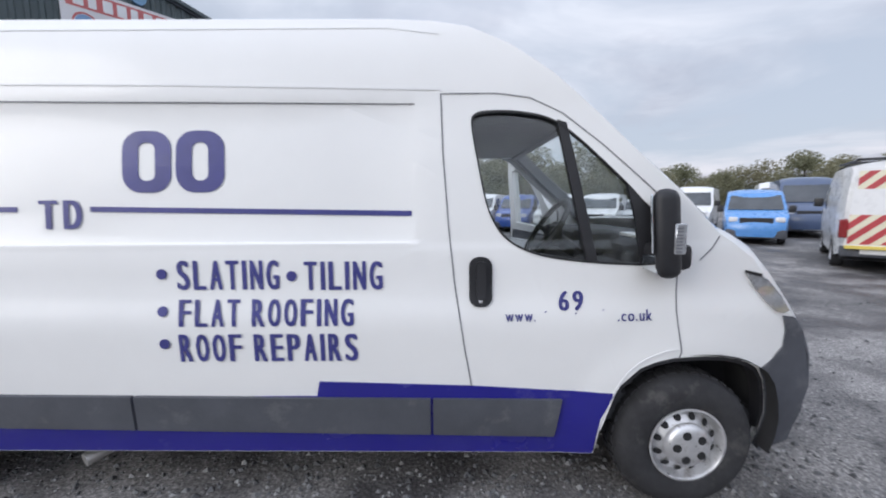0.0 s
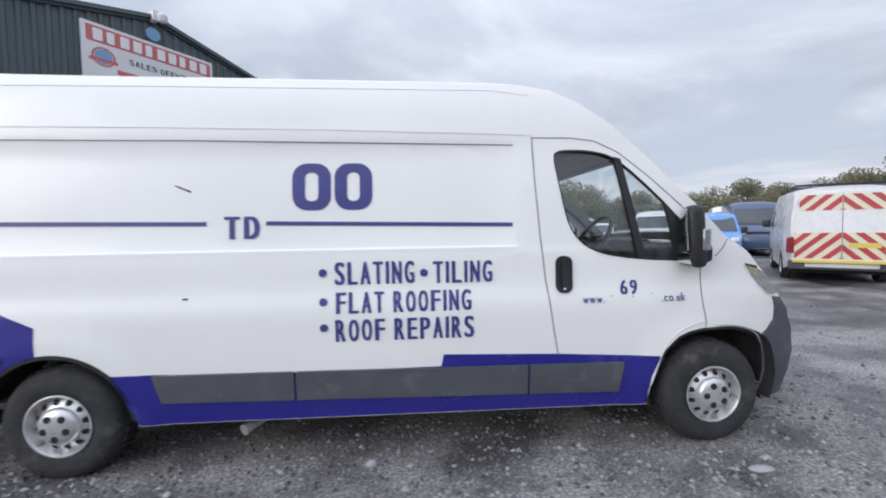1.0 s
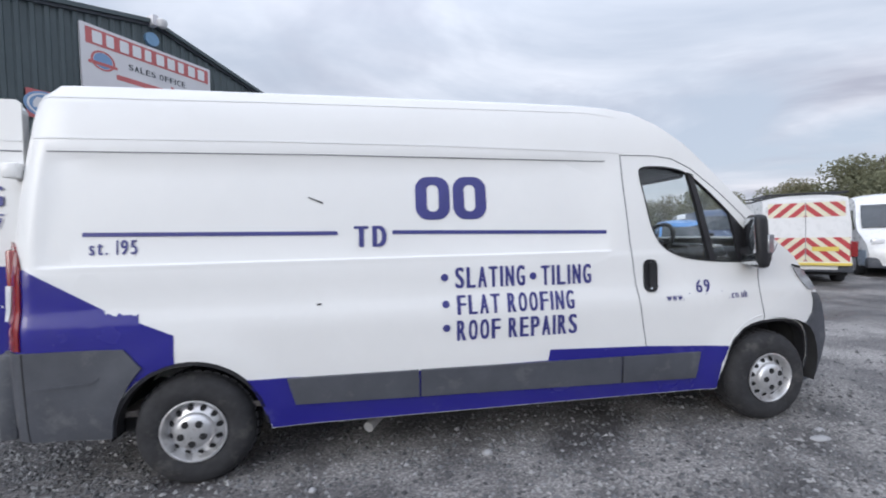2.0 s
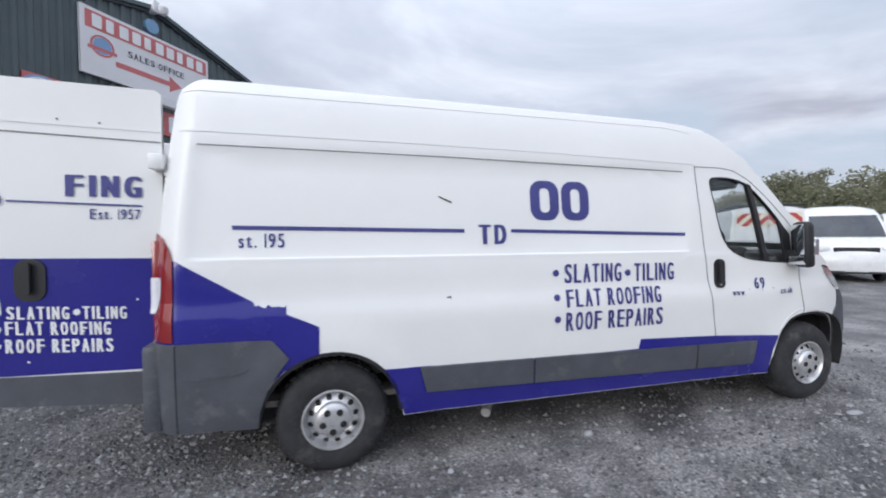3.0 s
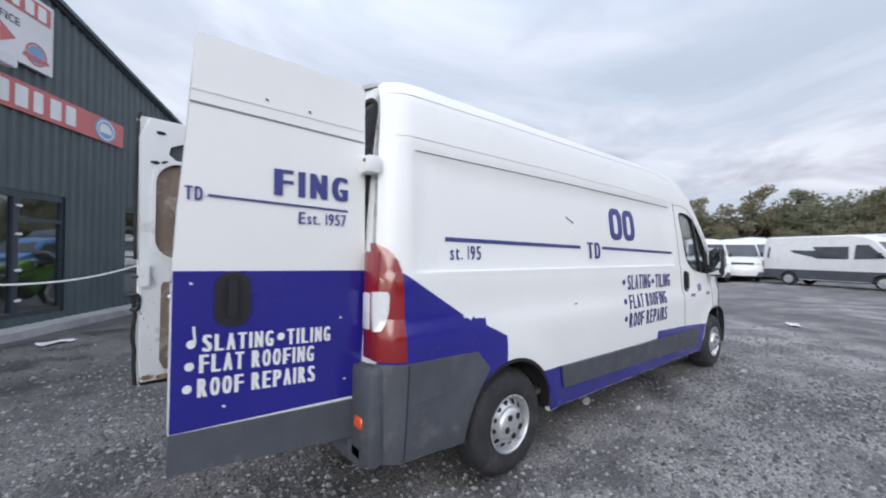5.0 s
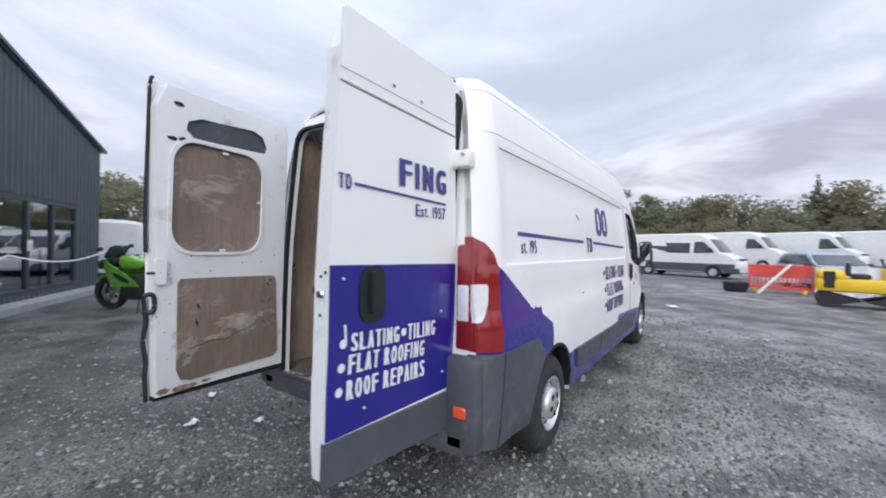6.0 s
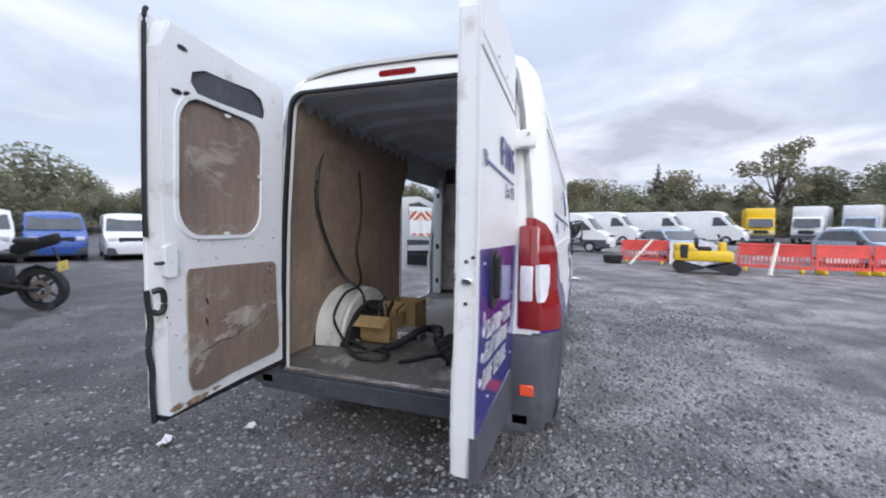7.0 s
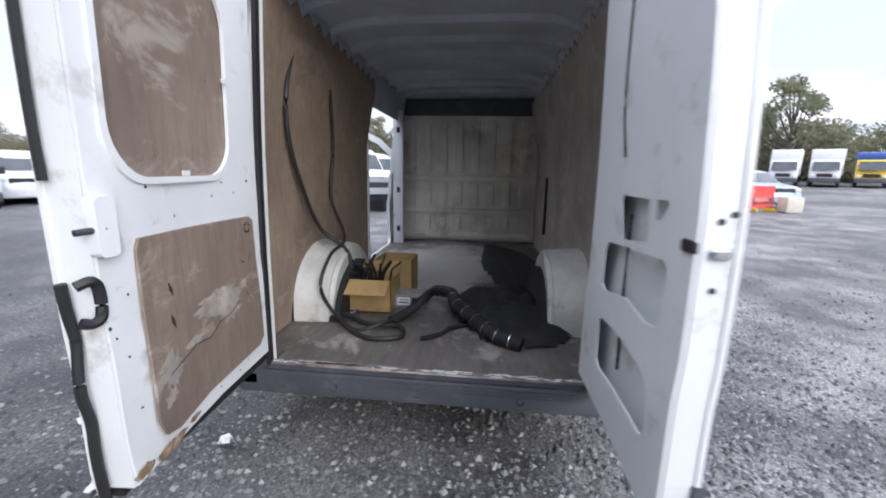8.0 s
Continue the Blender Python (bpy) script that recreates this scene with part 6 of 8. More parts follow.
name_blocks(-2.42, -0.12, 5.30, 5.53, 0.108, sign)
part("arrow", bent([(-2.0, 4.72), (-0.95, 4.72), (-0.95, 4.60), (-0.68, 4.77), (-0.95, 4.93), (-0.95, 4.82), (-2.0, 4.82)], wallp(0.104), (), (), (), 0.003), M_SIGNR, sign, "red arrow", smooth=0)
for cu_, cv_ in ((-2.22, 5.0), (-0.32, 4.68)):
    disc = lambda r, n=24: [(cu_ + r * math.cos(2 * math.pi * i / n), cv_ + r * 0.95 * math.sin(2 * math.pi * i / n)) for i in range(n)]
    part("emblem_ring", bent(disc(0.20), wallp(0.104), [disc(0.165)], (), (), 0.003), M_SIGNR, sign, smooth=0)
    part("emblem_disc", bent(disc(0.155), wallp(0.104), (), (), (), 0.003), M_SIGNB, sign, smooth=0)
    part("emblem_bar", bent(rr(cu_ - 0.24, cu_ + 0.24, cv_ - 0.10, cv_ - 0.04, 0.02), wallp(0.108), (), (), (), 0.003), M_SIGNR, sign, smooth=0)
banner = thing("banner", "long red fascia banner with blue ends above the doors", "banner")
part("band", bent(rr(-3.35, 1.89, 3.66, 4.15, 0.01, 1), wallp(0.06), (), (), (), 0.03), M_SIGNR, banner, smooth=0)
name_blocks(-2.65, 0.62, 3.73, 4.08, 0.065, banner)
for c in (-3.1, 1.35):
    el = lambda r, n=24: [(c + 1.25 * r * math.cos(2 * math.pi * i / n), 3.905 + r * math.sin(2 * math.pi * i / n)) for i in range(n)]
    part("blue_patch", bent(el(0.235), wallp(0.064), (), (), (), 0.003), M_SIGNB, banner, smooth=0)
    part("oval", bent(el(0.20), wallp(0.068), [el(0.175)], (), (), 0.003), M_TEXTW, banner, smooth=0)
    part("vehicle_shape", bent([(c - 0.17, 3.84), (c + 0.17, 3.84), (c + 0.17, 3.93), (c + 0.06, 4.02), (c - 0.12, 4.02), (c - 0.17, 3.93)], wallp(0.068), (), (), (), 0.003), M_TEXTW, banner, smooth=0)
flood = thing("floodlight", "white rectangular floodlight fixed above the banner", "lamp")
part("housing", bent(rr(-1.38, -0.90, 4.20, 4.42, 0.03), wallp(0.32), (), (), (), 0.12), M_SIGNW, flood)
part("lens", bent(rr(-1.34, -0.94, 4.22, 4.36, 0.02), wallp(0.325), (), (), (), 0.004), M_CLEAR, flood)
part("bracket", bent(rr(-1.17, -1.11, 4.25, 4.35, 0.01), wallp(0.2), (), (), (), 0.2), M_FRAME, flood)
cctv = thing("security_camera", "white security camera on the ridge of the building", "camera")
part("bracket", bent(rr(-1.32, -1.2, 6.1, 6.32, 0.02), wallp(0.2), (), (), (), 0.2), M_SIGNW, cctv)
part("dome", lathe(bmesh.new(), [(0.0, 0.0), (0.07, 0.02), (0.10, 0.08), (0.10, 0.16), (0.06, 0.2), (0, 0.2)], 16, "z", BP + BD * -1.15 + BN * 0.22 + Vector((0, 0, 6.08))), M_GHOST, cctv)
dsc = thing("alarm_box", "round pale blue alarm box under the ridge", "alarm")
part("disc", bent([(-1.29 + 0.14 * math.cos(2 * math.pi * i / 20), 5.82 + 0.14 * math.sin(2 * math.pi * i / 20)) for i in range(20)], wallp(0.10), (), (), (), 0.08), mat("alarm_blue", (0.20, 0.36, 0.55), 0.4), dsc)
tape = thing("barrier_tape", "white barrier tape sagging in front of the glazed doors", "tape")
bm = bmesh.new()
prev = None
for i in range(41):
    t = i / 40
    uu = -3.4 + 9.6 * t
    z = 1.12 + 0.10 * math.sin(t * 9) * 0.3 - 0.26 * math.sin(math.pi * ((t * 2) % 1)) + 0.10 * (t > 0.5)
    c = BP + BD * uu + BN * 0.75 + Vector((0, 0, z))
    cur = (bm.verts.new(c + Vector((0, 0, 0.014))), bm.verts.new(c + BN * 0.01 - Vector((0, 0, 0.014))))
    if prev:
        bm.faces.new((prev[0], prev[1], cur[1], cur[0]))
    prev = cur
part("ribbon", bm, M_GHOST, tape)
for uu in (-3.4, 1.35, 6.2):
    p0 = BP + BD * uu + BN * 0.75
    part("post", tube(bmesh.new(), [p0, p0 + Vector((0, 0, 1.16))], 0.018, 8), M_DARKMET, tape)


# ---- parked vehicles ----
M_VWHITE = mat("vehicle_white", (0.74, 0.74, 0.74), 0.3, var=0.03, coat=0.4, dirt=(0.52, 0.51, 0.49), dirt_amt=0.15)
M_VBLUE = mat("vehicle_light_blue", (0.10, 0.28, 0.62), 0.3, var=0.05, coat=0.4)
M_VDBLUE = mat("vehicle_blue", (0.03, 0.09, 0.36), 0.3, var=0.06, coat=0.4)
M_VNAVY = mat("vehicle_navy", (0.06, 0.09, 0.17), 0.35, var=0.06, coat=0.4)
M_VSILVER = mat("vehicle_silver_blue", (0.38, 0.45, 0.54), 0.3, 0.3, var=0.05, coat=0.4)
M_VYELLOW = mat("vehicle_yellow", (0.75, 0.50, 0.02), 0.4, var=0.08)
M_PLATEY = mat("plate_yellow", (0.70, 0.55, 0.12), 0.5, var=0.05)
M_CHEVR = mat("chevron_red", (0.45, 0.05, 0.06), 0.45, var=0.1)
M_CHEVY = mat("chevron_cream", (0.72, 0.68, 0.52), 0.45, var=0.06)
M_ORANGE = mat("barrier_red", (0.72, 0.085, 0.07), 0.5, var=0.12, scale=2)
M_CREAM = mat("cream_block", (0.62, 0.58, 0.50), 0.7, var=0.12)

# outlines from the tail's foot over the roof to the nose's foot, as fractions of length and height
SHAPES = {
    "van": dict(prof=[(-0.5, 0.18), (-0.5, 0.5), (-0.487, 0.93), (-0.465, 0.985), (0.12, 1.0), (0.20, 0.97), (0.255, 0.90), (0.36, 0.58), (0.445, 0.49), (0.485, 0.40), (0.5, 0.28), (0.495, 0.15)], screen=(6, 7), side=[[(0.14, 0.56), (0.15, 0.83), (0.225, 0.83), (0.325, 0.58)]], wb=(-0.29, 0.31), wr=0.335, light=(0.40, 0.465)),
    "bus": dict(prof=[(-0.5, 0.18), (-0.5, 0.5), (-0.487, 0.93), (-0.465, 0.985), (0.12, 1.0), (0.20, 0.97), (0.255, 0.90), (0.36, 0.58), (0.445, 0.49), (0.485, 0.40), (0.5, 0.28), (0.495, 0.15)], screen=(6, 7), side=[[(-0.46, 0.56), (-0.45, 0.80), (0.11, 0.80), (0.11, 0.56)], [(0.14, 0.56), (0.15, 0.83), (0.225, 0.83), (0.325, 0.58)]], wb=(-0.29, 0.31), wr=0.335, light=(0.40, 0.465)),
    "small_van": dict(prof=[(-0.5, 0.18), (-0.5, 0.5), (-0.485, 0.92), (-0.45, 0.985), (0.02, 1.0), (0.12, 0.97), (0.17, 0.92), (0.30, 0.62), (0.42, 0.54), (0.475, 0.46), (0.5, 0.33), (0.495, 0.15)], screen=(6, 7), side=[[(-0.02, 0.62), (0.0, 0.90), (0.13, 0.88), (0.25, 0.63)]], wb=(-0.28, 0.31), wr=0.31, light=(0.42, 0.51)),
    "car": dict(prof=[(-0.5, 0.22), (-0.5, 0.55), (-0.47, 0.66), (-0.38, 0.90), (-0.28, 0.985), (0.0, 1.0), (0.07, 0.97), (0.22, 0.68), (0.40, 0.60), (0.47, 0.52), (0.5, 0.35), (0.49, 0.16)], screen=(6, 7), side=[[(-0.40, 0.68), (-0.33, 0.90), (-0.26, 0.94), (0.02, 0.95), (0.06, 0.92), (0.19, 0.68)]], wb=(-0.30, 0.31), wr=0.31, light=(0.48, 0.56)),
}


def vehicle(name, label, category, shape, L, W, H, paint, m, group="", bumper=None, lower=None, plate=True):
    """A parked vehicle with its nose along x, built round its middle on the ground."""
    S = SHAPES[shape]
    root = thing(name, label, category, m, group)
    prof = [(x * L, z * H) for x, z in S["prof"]]
    belt = 0.55 * H

    def hw(z):
        return W / 2 * (1 - 0.10 * smoothstep(belt, H, z) ** 1.3 - 0.03 * smoothstep(0.35 * H, 0.1 * H, z))

    def hwx(x, z):
        t = max(0.0, abs(x) / (L / 2) - 0.80) / 0.20
        return hw(z) * (1 - 0.10 * t * t)

    wr = S["wr"]
    axles = [x * L for x in S["wb"]]
    low = 0.13 * H
    fl = prof[::-1]
    bottom = []
    for ax in axles:
        bottom += [(ax + (wr + 0.06) * math.cos(radians(a)), max(low, wr + (wr + 0.06) * math.sin(radians(a)))) for a in (190, 165, 140, 115, 90, 65, 40, 15, -10)]
    outline = fl + bottom
    bm = bmesh.new()
    for s in (-1, 1):
        b2 = bent(outline, lambda u, v, d: Vector((u, s * (hwx(u, v) - d), v)), (), [-0.42 * L, -0.2 * L, 0, 0.2 * L, 0.4 * L, 0.45 * L], [0.3 * H, 0.45 * H, 0.55 * H, 0.7 * H, 0.85 * H], 0.03)
        me = bpy.data.meshes.new("tmp")
        b2.to_mesh(me)
        b2.free()
        bm.from_mesh(me)
        bpy.data.meshes.remove(me)
    n = 10
    fine = []
    for (a, b) in zip(prof, prof[1:]):
        fine += [a, ((a[0] + b[0]) / 2, (a[1] + b[1]) / 2)]
    fine.append(prof[-1])
    grid = []
    for x, z in fine:
        w = hwx(x, z)
        row = []
        for i in range(n + 1):
            v = -1 + 2 * i / n
            a = 1 - abs(v) ** 3
            row.append(bm.verts.new((x + (0.05 * L * 0.5 * a if x > 0.15 * L else (-0.02 * L * a if x < -0.4 * L else 0)), w * v, z + (0.04 * H * a if z > 0.9 * H else 0))))
        grid.append(row)
    for r0, r1 in zip(grid, grid[1:]):
        for i in range(n):
            bm.faces.new((r0[i], r0[i + 1], r1[i + 1], r1[i]))
    body_ob = part("body", bm, paint, root, smooth=35)
    part("floor_pan", nbox(-0.46 * L, 0.46 * L, -0.44 * W, 0.44 * W, 0.11 * H, 0.17 * H), M_UNDER, root)
    # windscreen
    i0, i1 = S["screen"]
    (xa, za), (xb, zb) = prof[i0], prof[i1]
    bm = bmesh.new()
    grid = []
    for k in range(5):
        t = 0.06 + 0.90 * k / 4
        x, z = xa + (xb - xa) * t, za + (zb - za) * t
        w = hwx(x, z) * 0.90
        row = []
        for i in range(n + 1):
            v = (-1 + 2 * i / n)
            a = 1 - abs(v * 0.9) ** 3
            row.append(bm.verts.new((x + 0.05 * L * 0.5 * a + 0.02, w * v, z + 0.02)))
        grid.append(row)
    for r0, r1 in zip(grid, grid[1:]):
        for i in range(n):
            bm.faces.new((r0[i], r0[i + 1], r1[i + 1], r1[i]))
    part("windscreen", with_depth(bm, 0.01), M_DGLASS, root)
    for win in S["side"]:
        for s in (-1, 1):
            part("side_window", bent([(x * L, z * H) for x, z in win], lambda u, v, d: Vector((u, s * (hwx(u, v) + 0.006 - d), v)), (), [0, 0.2 * L], [0.7 * H], 0.012), M_DGLASS, root)
    # lamps, grille, bumper, plate
    z0, z1 = (S["light"][0] * H, S["light"][1] * H)
    xf = 0.5 * L
    for s in (-1, 1):
        part("headlight", nbox(xf - 0.16, xf + 0.0, s * 0.36 * W - 0.13, s * 0.36 * W + 0.13, z0, z1, 0.03, 2), M_CLEAR, root)
        part("tail_light", nbox(-0.505 * L, -0.47 * L, s * 0.43 * W - 0.06, s * 0.43 * W + 0.06, 0.36 * H, 0.50 * H, 0.02), M_RED, root)
        mz = 0.60 * H
        mx = 0.29 * L if shape != "car" else 0.17 * L
        part("door_mirror", nbox(mx - 0.06, mx + 0.06, s * (W / 2 + 0.13) - 0.10, s * (W / 2 + 0.13) + 0.10, mz - 0.02, mz + 0.22, 0.03, 2), M_BLACK, root)
    part("grille", nbox(xf - 0.05, xf + 0.035, -0.26 * W, 0.26 * W, z0 - 0.06 * H, z1 - 0.02, 0.02), M_BLACK, root)
    part("bumper", nbox(xf - 0.22, xf + 0.055, -0.47 * W, 0.47 * W, 0.12 * H, 0.12 * H + 0.30, 0.05, 2), bumper or M_GREY, root)
    part("rear_bumper", nbox(-xf - 0.06, -xf + 0.12, -0.47 * W, 0.47 * W, 0.15 * H, 0.15 * H + 0.22, 0.04, 2), bumper or M_GREY, root)
    if plate:
        part("number_plate", nbox(xf + 0.05, xf + 0.066, -0.26, 0.26, 0.33, 0.44, 0.004), M_GHOST, root)
    if lower is not None:
        for s in (-1, 1):
            part("lower_panel", bent([(-0.49 * L, 0.14 * H), (0.48 * L, 0.14 * H), (0.48 * L, 0.33 * H), (-0.49 * L, 0.33 * H)], lambda u, v, d: Vector((u, s * (hwx(u, v) + 0.008 - d), v)), [[(ax + (wr + 0.05) * math.cos(radians(a)), wr + (wr + 0.05) * math.sin(radians(a))) for a in range(0, 360, 24)] for ax in axles] if 0.33 * H > wr * 2 + 0.1 else (), [-0.42 * L, 0, 0.4 * L, 0.45 * L], (), 0.01), lower, root)
    for ax in axles:
        for s in (-1, 1):
            wh = part("wheel", lathe(bmesh.new(), [(0.20, 0.0), (wr - 0.03, 0.012), (wr, -0.03), (wr, -0.17), (wr - 0.04, -0.2), (0.2, -0.2)], 24), M_TYRE, root)
            part("rim", lathe(bmesh.new(), [(0.205, 0.004), (0.19, -0.02), (0.10, -0.005), (0.0, 0.0)], 20), M_RIM, wh)
            wh.matrix_basis = Matrix.LocRotScale((ax, s * (W / 2 - 0.015), wr), None, (1, s, 1))
    return root


def parked(x, y, heading, dz=0.0):
    return pose(x, y, ground_z(x, y) + dz, 0, 0, heading)


def by_front(fx, fy, heading, L):
    a = radians(heading)
    return parked(fx - math.cos(a) * L / 2, fy - math.sin(a) * L / 2, heading)


# the highways van with chevrons on its doors
TRL, TRW, TRH = 4.9, 1.95, 2.22
transit = vehicle("works_van", "white works van with red and cream chevrons on its rear doors", "van", "van", TRL, TRW, TRH, M_VWHITE, by_front(11.85 + 0.643 * TRL, 5.0 + 0.766 * TRL, 50, TRL), bumper=M_GREY)


def clip_poly(poly, x0, x1, z0, z1):
    for axis, lim, keep in ((0, x0, 1), (0, x1, -1), (1, z0, 1), (1, z1, -1)):
        out = []
        for i, p in enumerate(poly):
            q = poly[(i + 1) % len(poly)]
            pi, qi = keep * (p[axis] - lim) >= 0, keep * (q[axis] - lim) >= 0
            if pi:
                out.append(p)
            if pi != qi:
                t = (lim - p[axis]) / (q[axis] - p[axis])
                out.append((p[0] + (q[0] - p[0]) * t, p[1] + (q[1] - p[1]) * t))
        poly = out
        if len(poly) < 3:
            return []
    return poly


def tail_face(out):
    # the tail leans forward a little towards the roof
    return lambda u, v, d: Vector((-TRL * interp(v / TRH, [(0.18, 0.5), (0.5, 0.5), (0.93, 0.487)]) - 0.10 - out + d, u, v))


part("tail_panel", bent([(-0.86, 0.55), (0.86, 0.55), (0.83, 1.2), (0.76, 2.13), (-0.76, 2.13), (-0.83, 1.2)], tail_face(0.0), (), (), (1.0, 1.2, 1.6), 0.03), M_VWHITE, transit)
for side in (-1, 1):
    for z0, z1 in ((1.72, 2.08), (0.60, 1.20)):
        ua, ub = (0.01, 0.74) if z0 > 1.5 else (0.01, 0.82)
        part("chevron_base", bent(rr(side * ua if side > 0 else -ub, side * ub if side > 0 else -ua, z0, z1, 0.005, 1), tail_face(0.004), (), (), (1.0,), 0.004), M_CHEVY, transit, smooth=0)
        for k in range(-4, 6):
            c = k * 0.30
            quad = [(c, z0 - 0.1), (c + 0.15, z0 - 0.1), (c + 0.15 - (z1 - z0 + 0.2) * 1.0, z1 + 0.1), (c - (z1 - z0 + 0.2) * 1.0, z1 + 0.1)]
            poly = clip_poly(quad, ua, ub, z0, z1)
            if len(poly) >= 3:
                part("chevron", bent([(side * u, v) for u, v in poly], tail_face(0.009), (), (), (1.0,), 0.004), M_CHEVR, transit, smooth=0)
part("number_plate", bent(rr(-0.62, -0.12, 0.86, 0.97, 0.01), tail_face(0.016), (), (), (), 0.006), M_PLATEY, transit)
part("door_gap", bent([(-0.006, 0.6), (0.006, 0.6), (0.006, 2.1), (-0.006, 2.1)], tail_face(0.014), (), (), (1.0,), 0.003), M_GAP, transit, smooth=0)
part("yellow_strip", nbox(-TRL / 2 - 0.16, -TRL / 2 - 0.06, -0.85, 0.85, 0.50, 0.57, 0.01), M_PLATEY, transit)
for s in (-1, 1):
    part("lamp_cluster", nbox(-TRL / 2 - 0.13, -TRL / 2 - 0.02, s * 0.89 - 0.07, s * 0.89 + 0.07, 0.72, 1.10, 0.02), M_RED, transit)
rack = part("roof_rack", tube(bmesh.new(), [(-2.45, -0.78, 2.30), (1.0, -0.78, 2.40)], 0.025, 6), M_DARKMET, transit, "dark metal roof rack")
part("rack_rail", tube(bmesh.new(), [(-2.45, 0.78, 2.30), (1.0, 0.78, 2.40)], 0.025, 6), M_DARKMET, rack)
for x in (-2.45, -1.4, -0.3, 0.9):
    part("rack_bar", tube(bmesh.new(), [(x, -0.80, 2.31), (x, 0.80, 2.31)], 0.03, 6), M_DARKMET, rack)

G1 = "parked vehicles in the yard"
vehicle("small_van", "light blue small van facing the yard", "van", "small_van", 4.3, 1.75, 1.82, M_VBLUE, by_front(13.3, 10.65, 236, 4.3), G1)
vehicle("panel_van", "white panel van parked beside a blue one", "van", "van", 5.2, 1.95, 2.1, M_VWHITE, by_front(14.3, 16.2, 232, 5.2), G1)
vehicle("minibus", "dark blue minibus parked nose out", "minibus", "bus", 5.4, 1.95, 2.35, M_VNAVY, by_front(17.0, 12.6, 238, 5.4), G1)
vehicle("minibus", "white minibus parked in the row", "minibus", "bus", 5.4, 1.95, 2.3, M_VWHITE, by_front(18.2, 15.4, 235, 5.4), G1)
vehicle("minibus", "pale grey minibus with a white roof", "minibus", "bus", 5.4, 1.98, 2.35, M_VWHITE, by_front(15.3, 4.9, 226, 5.4), G1, lower=M_VSILVER)
vehicle("panel_van", "white panel van parked in the row", "van", "van", 5.4, 1.98, 2.3, M_VWHITE, by_front(20.6, 5.8, 214, 5.4), G1)
for fx, fy, hd in ((22.9, 4.55, 206), (25.0, 3.6, 204), (28.4, 2.9, 200)):
    vehicle("panel_van", "white panel van parked nose out in the row", "van", "van", 5.5, 1.98, 2.35, M_VWHITE, by_front(fx, fy, hd, 5.5), G1)
vehicle("minibus", "white minibus with dark windows and grey lower panels", "minibus", "bus", 5.9, 2.0, 2.45, M_VWHITE, parked(25.4, -0.3, 252), G1, lower=M_GREY)
for px, py, hd, ln, ht in ((35.5, -3.2, 248, 6.2, 2.7), (37.5, -7.6, 244, 6.0, 2.7), (38.0, -11.6, 240, 6.2, 2.75), (39.5, 1.5, 250, 6.0, 2.6), (33.5, 5.2, 215, 5.6, 2.5)):
    vehicle("panel_van", "white long panel van at the far side of the yard", "van", "van", ln, 2.0, ht, M_VWHITE, parked(px, py, hd), G1)
vehicle("car", "silver-blue car behind the red barriers", "car", "car", 4.2, 1.75, 1.48, M_VSILVER, parked(19.6, -5.6, 200), G1)
vehicle("car", "pale blue people carrier behind the red barriers", "car", "car", 4.4, 1.8, 1.62, M_VSILVER, parked(18.6, -12.8, 190), G1)
# beside the building
vehicle("small_van", "bright blue small van facing the yard", "van", "small_van", 4.2, 1.75, 1.8, M_VDBLUE, by_front(6.1, 16.9, 246, 4.2), G1)
vehicle("small_van", "white small van with a dark bumper", "van", "small_van", 4.2, 1.72, 1.78, M_VWHITE, by_front(7.6, 15.2, 242, 4.2), G1)
vehicle("small_van", "white small van with a painted bumper", "van", "small_van", 4.4, 1.78, 1.8, M_VWHITE, by_front(9.7, 15.6, 238, 4.4), G1, bumper=M_VWHITE)
vehicle("car", "white hatchback beside the small vans", "car", "car", 4.1, 1.74, 1.5, M_VWHITE, by_front(11.6, 16.9, 238, 4.1), G1)
vehicle("small_van", "white small van near the motorcycles", "van", "small_van", 4.3, 1.76, 1.85, M_VWHITE, by_front(4.2, 17.4, 246, 4.3), G1)
vehicle("panel_van", "white van seen from its red tail lamps", "van", "van", 4.8, 1.9, 2.1, M_VWHITE, parked(1.9, 17.2, 95), G1)


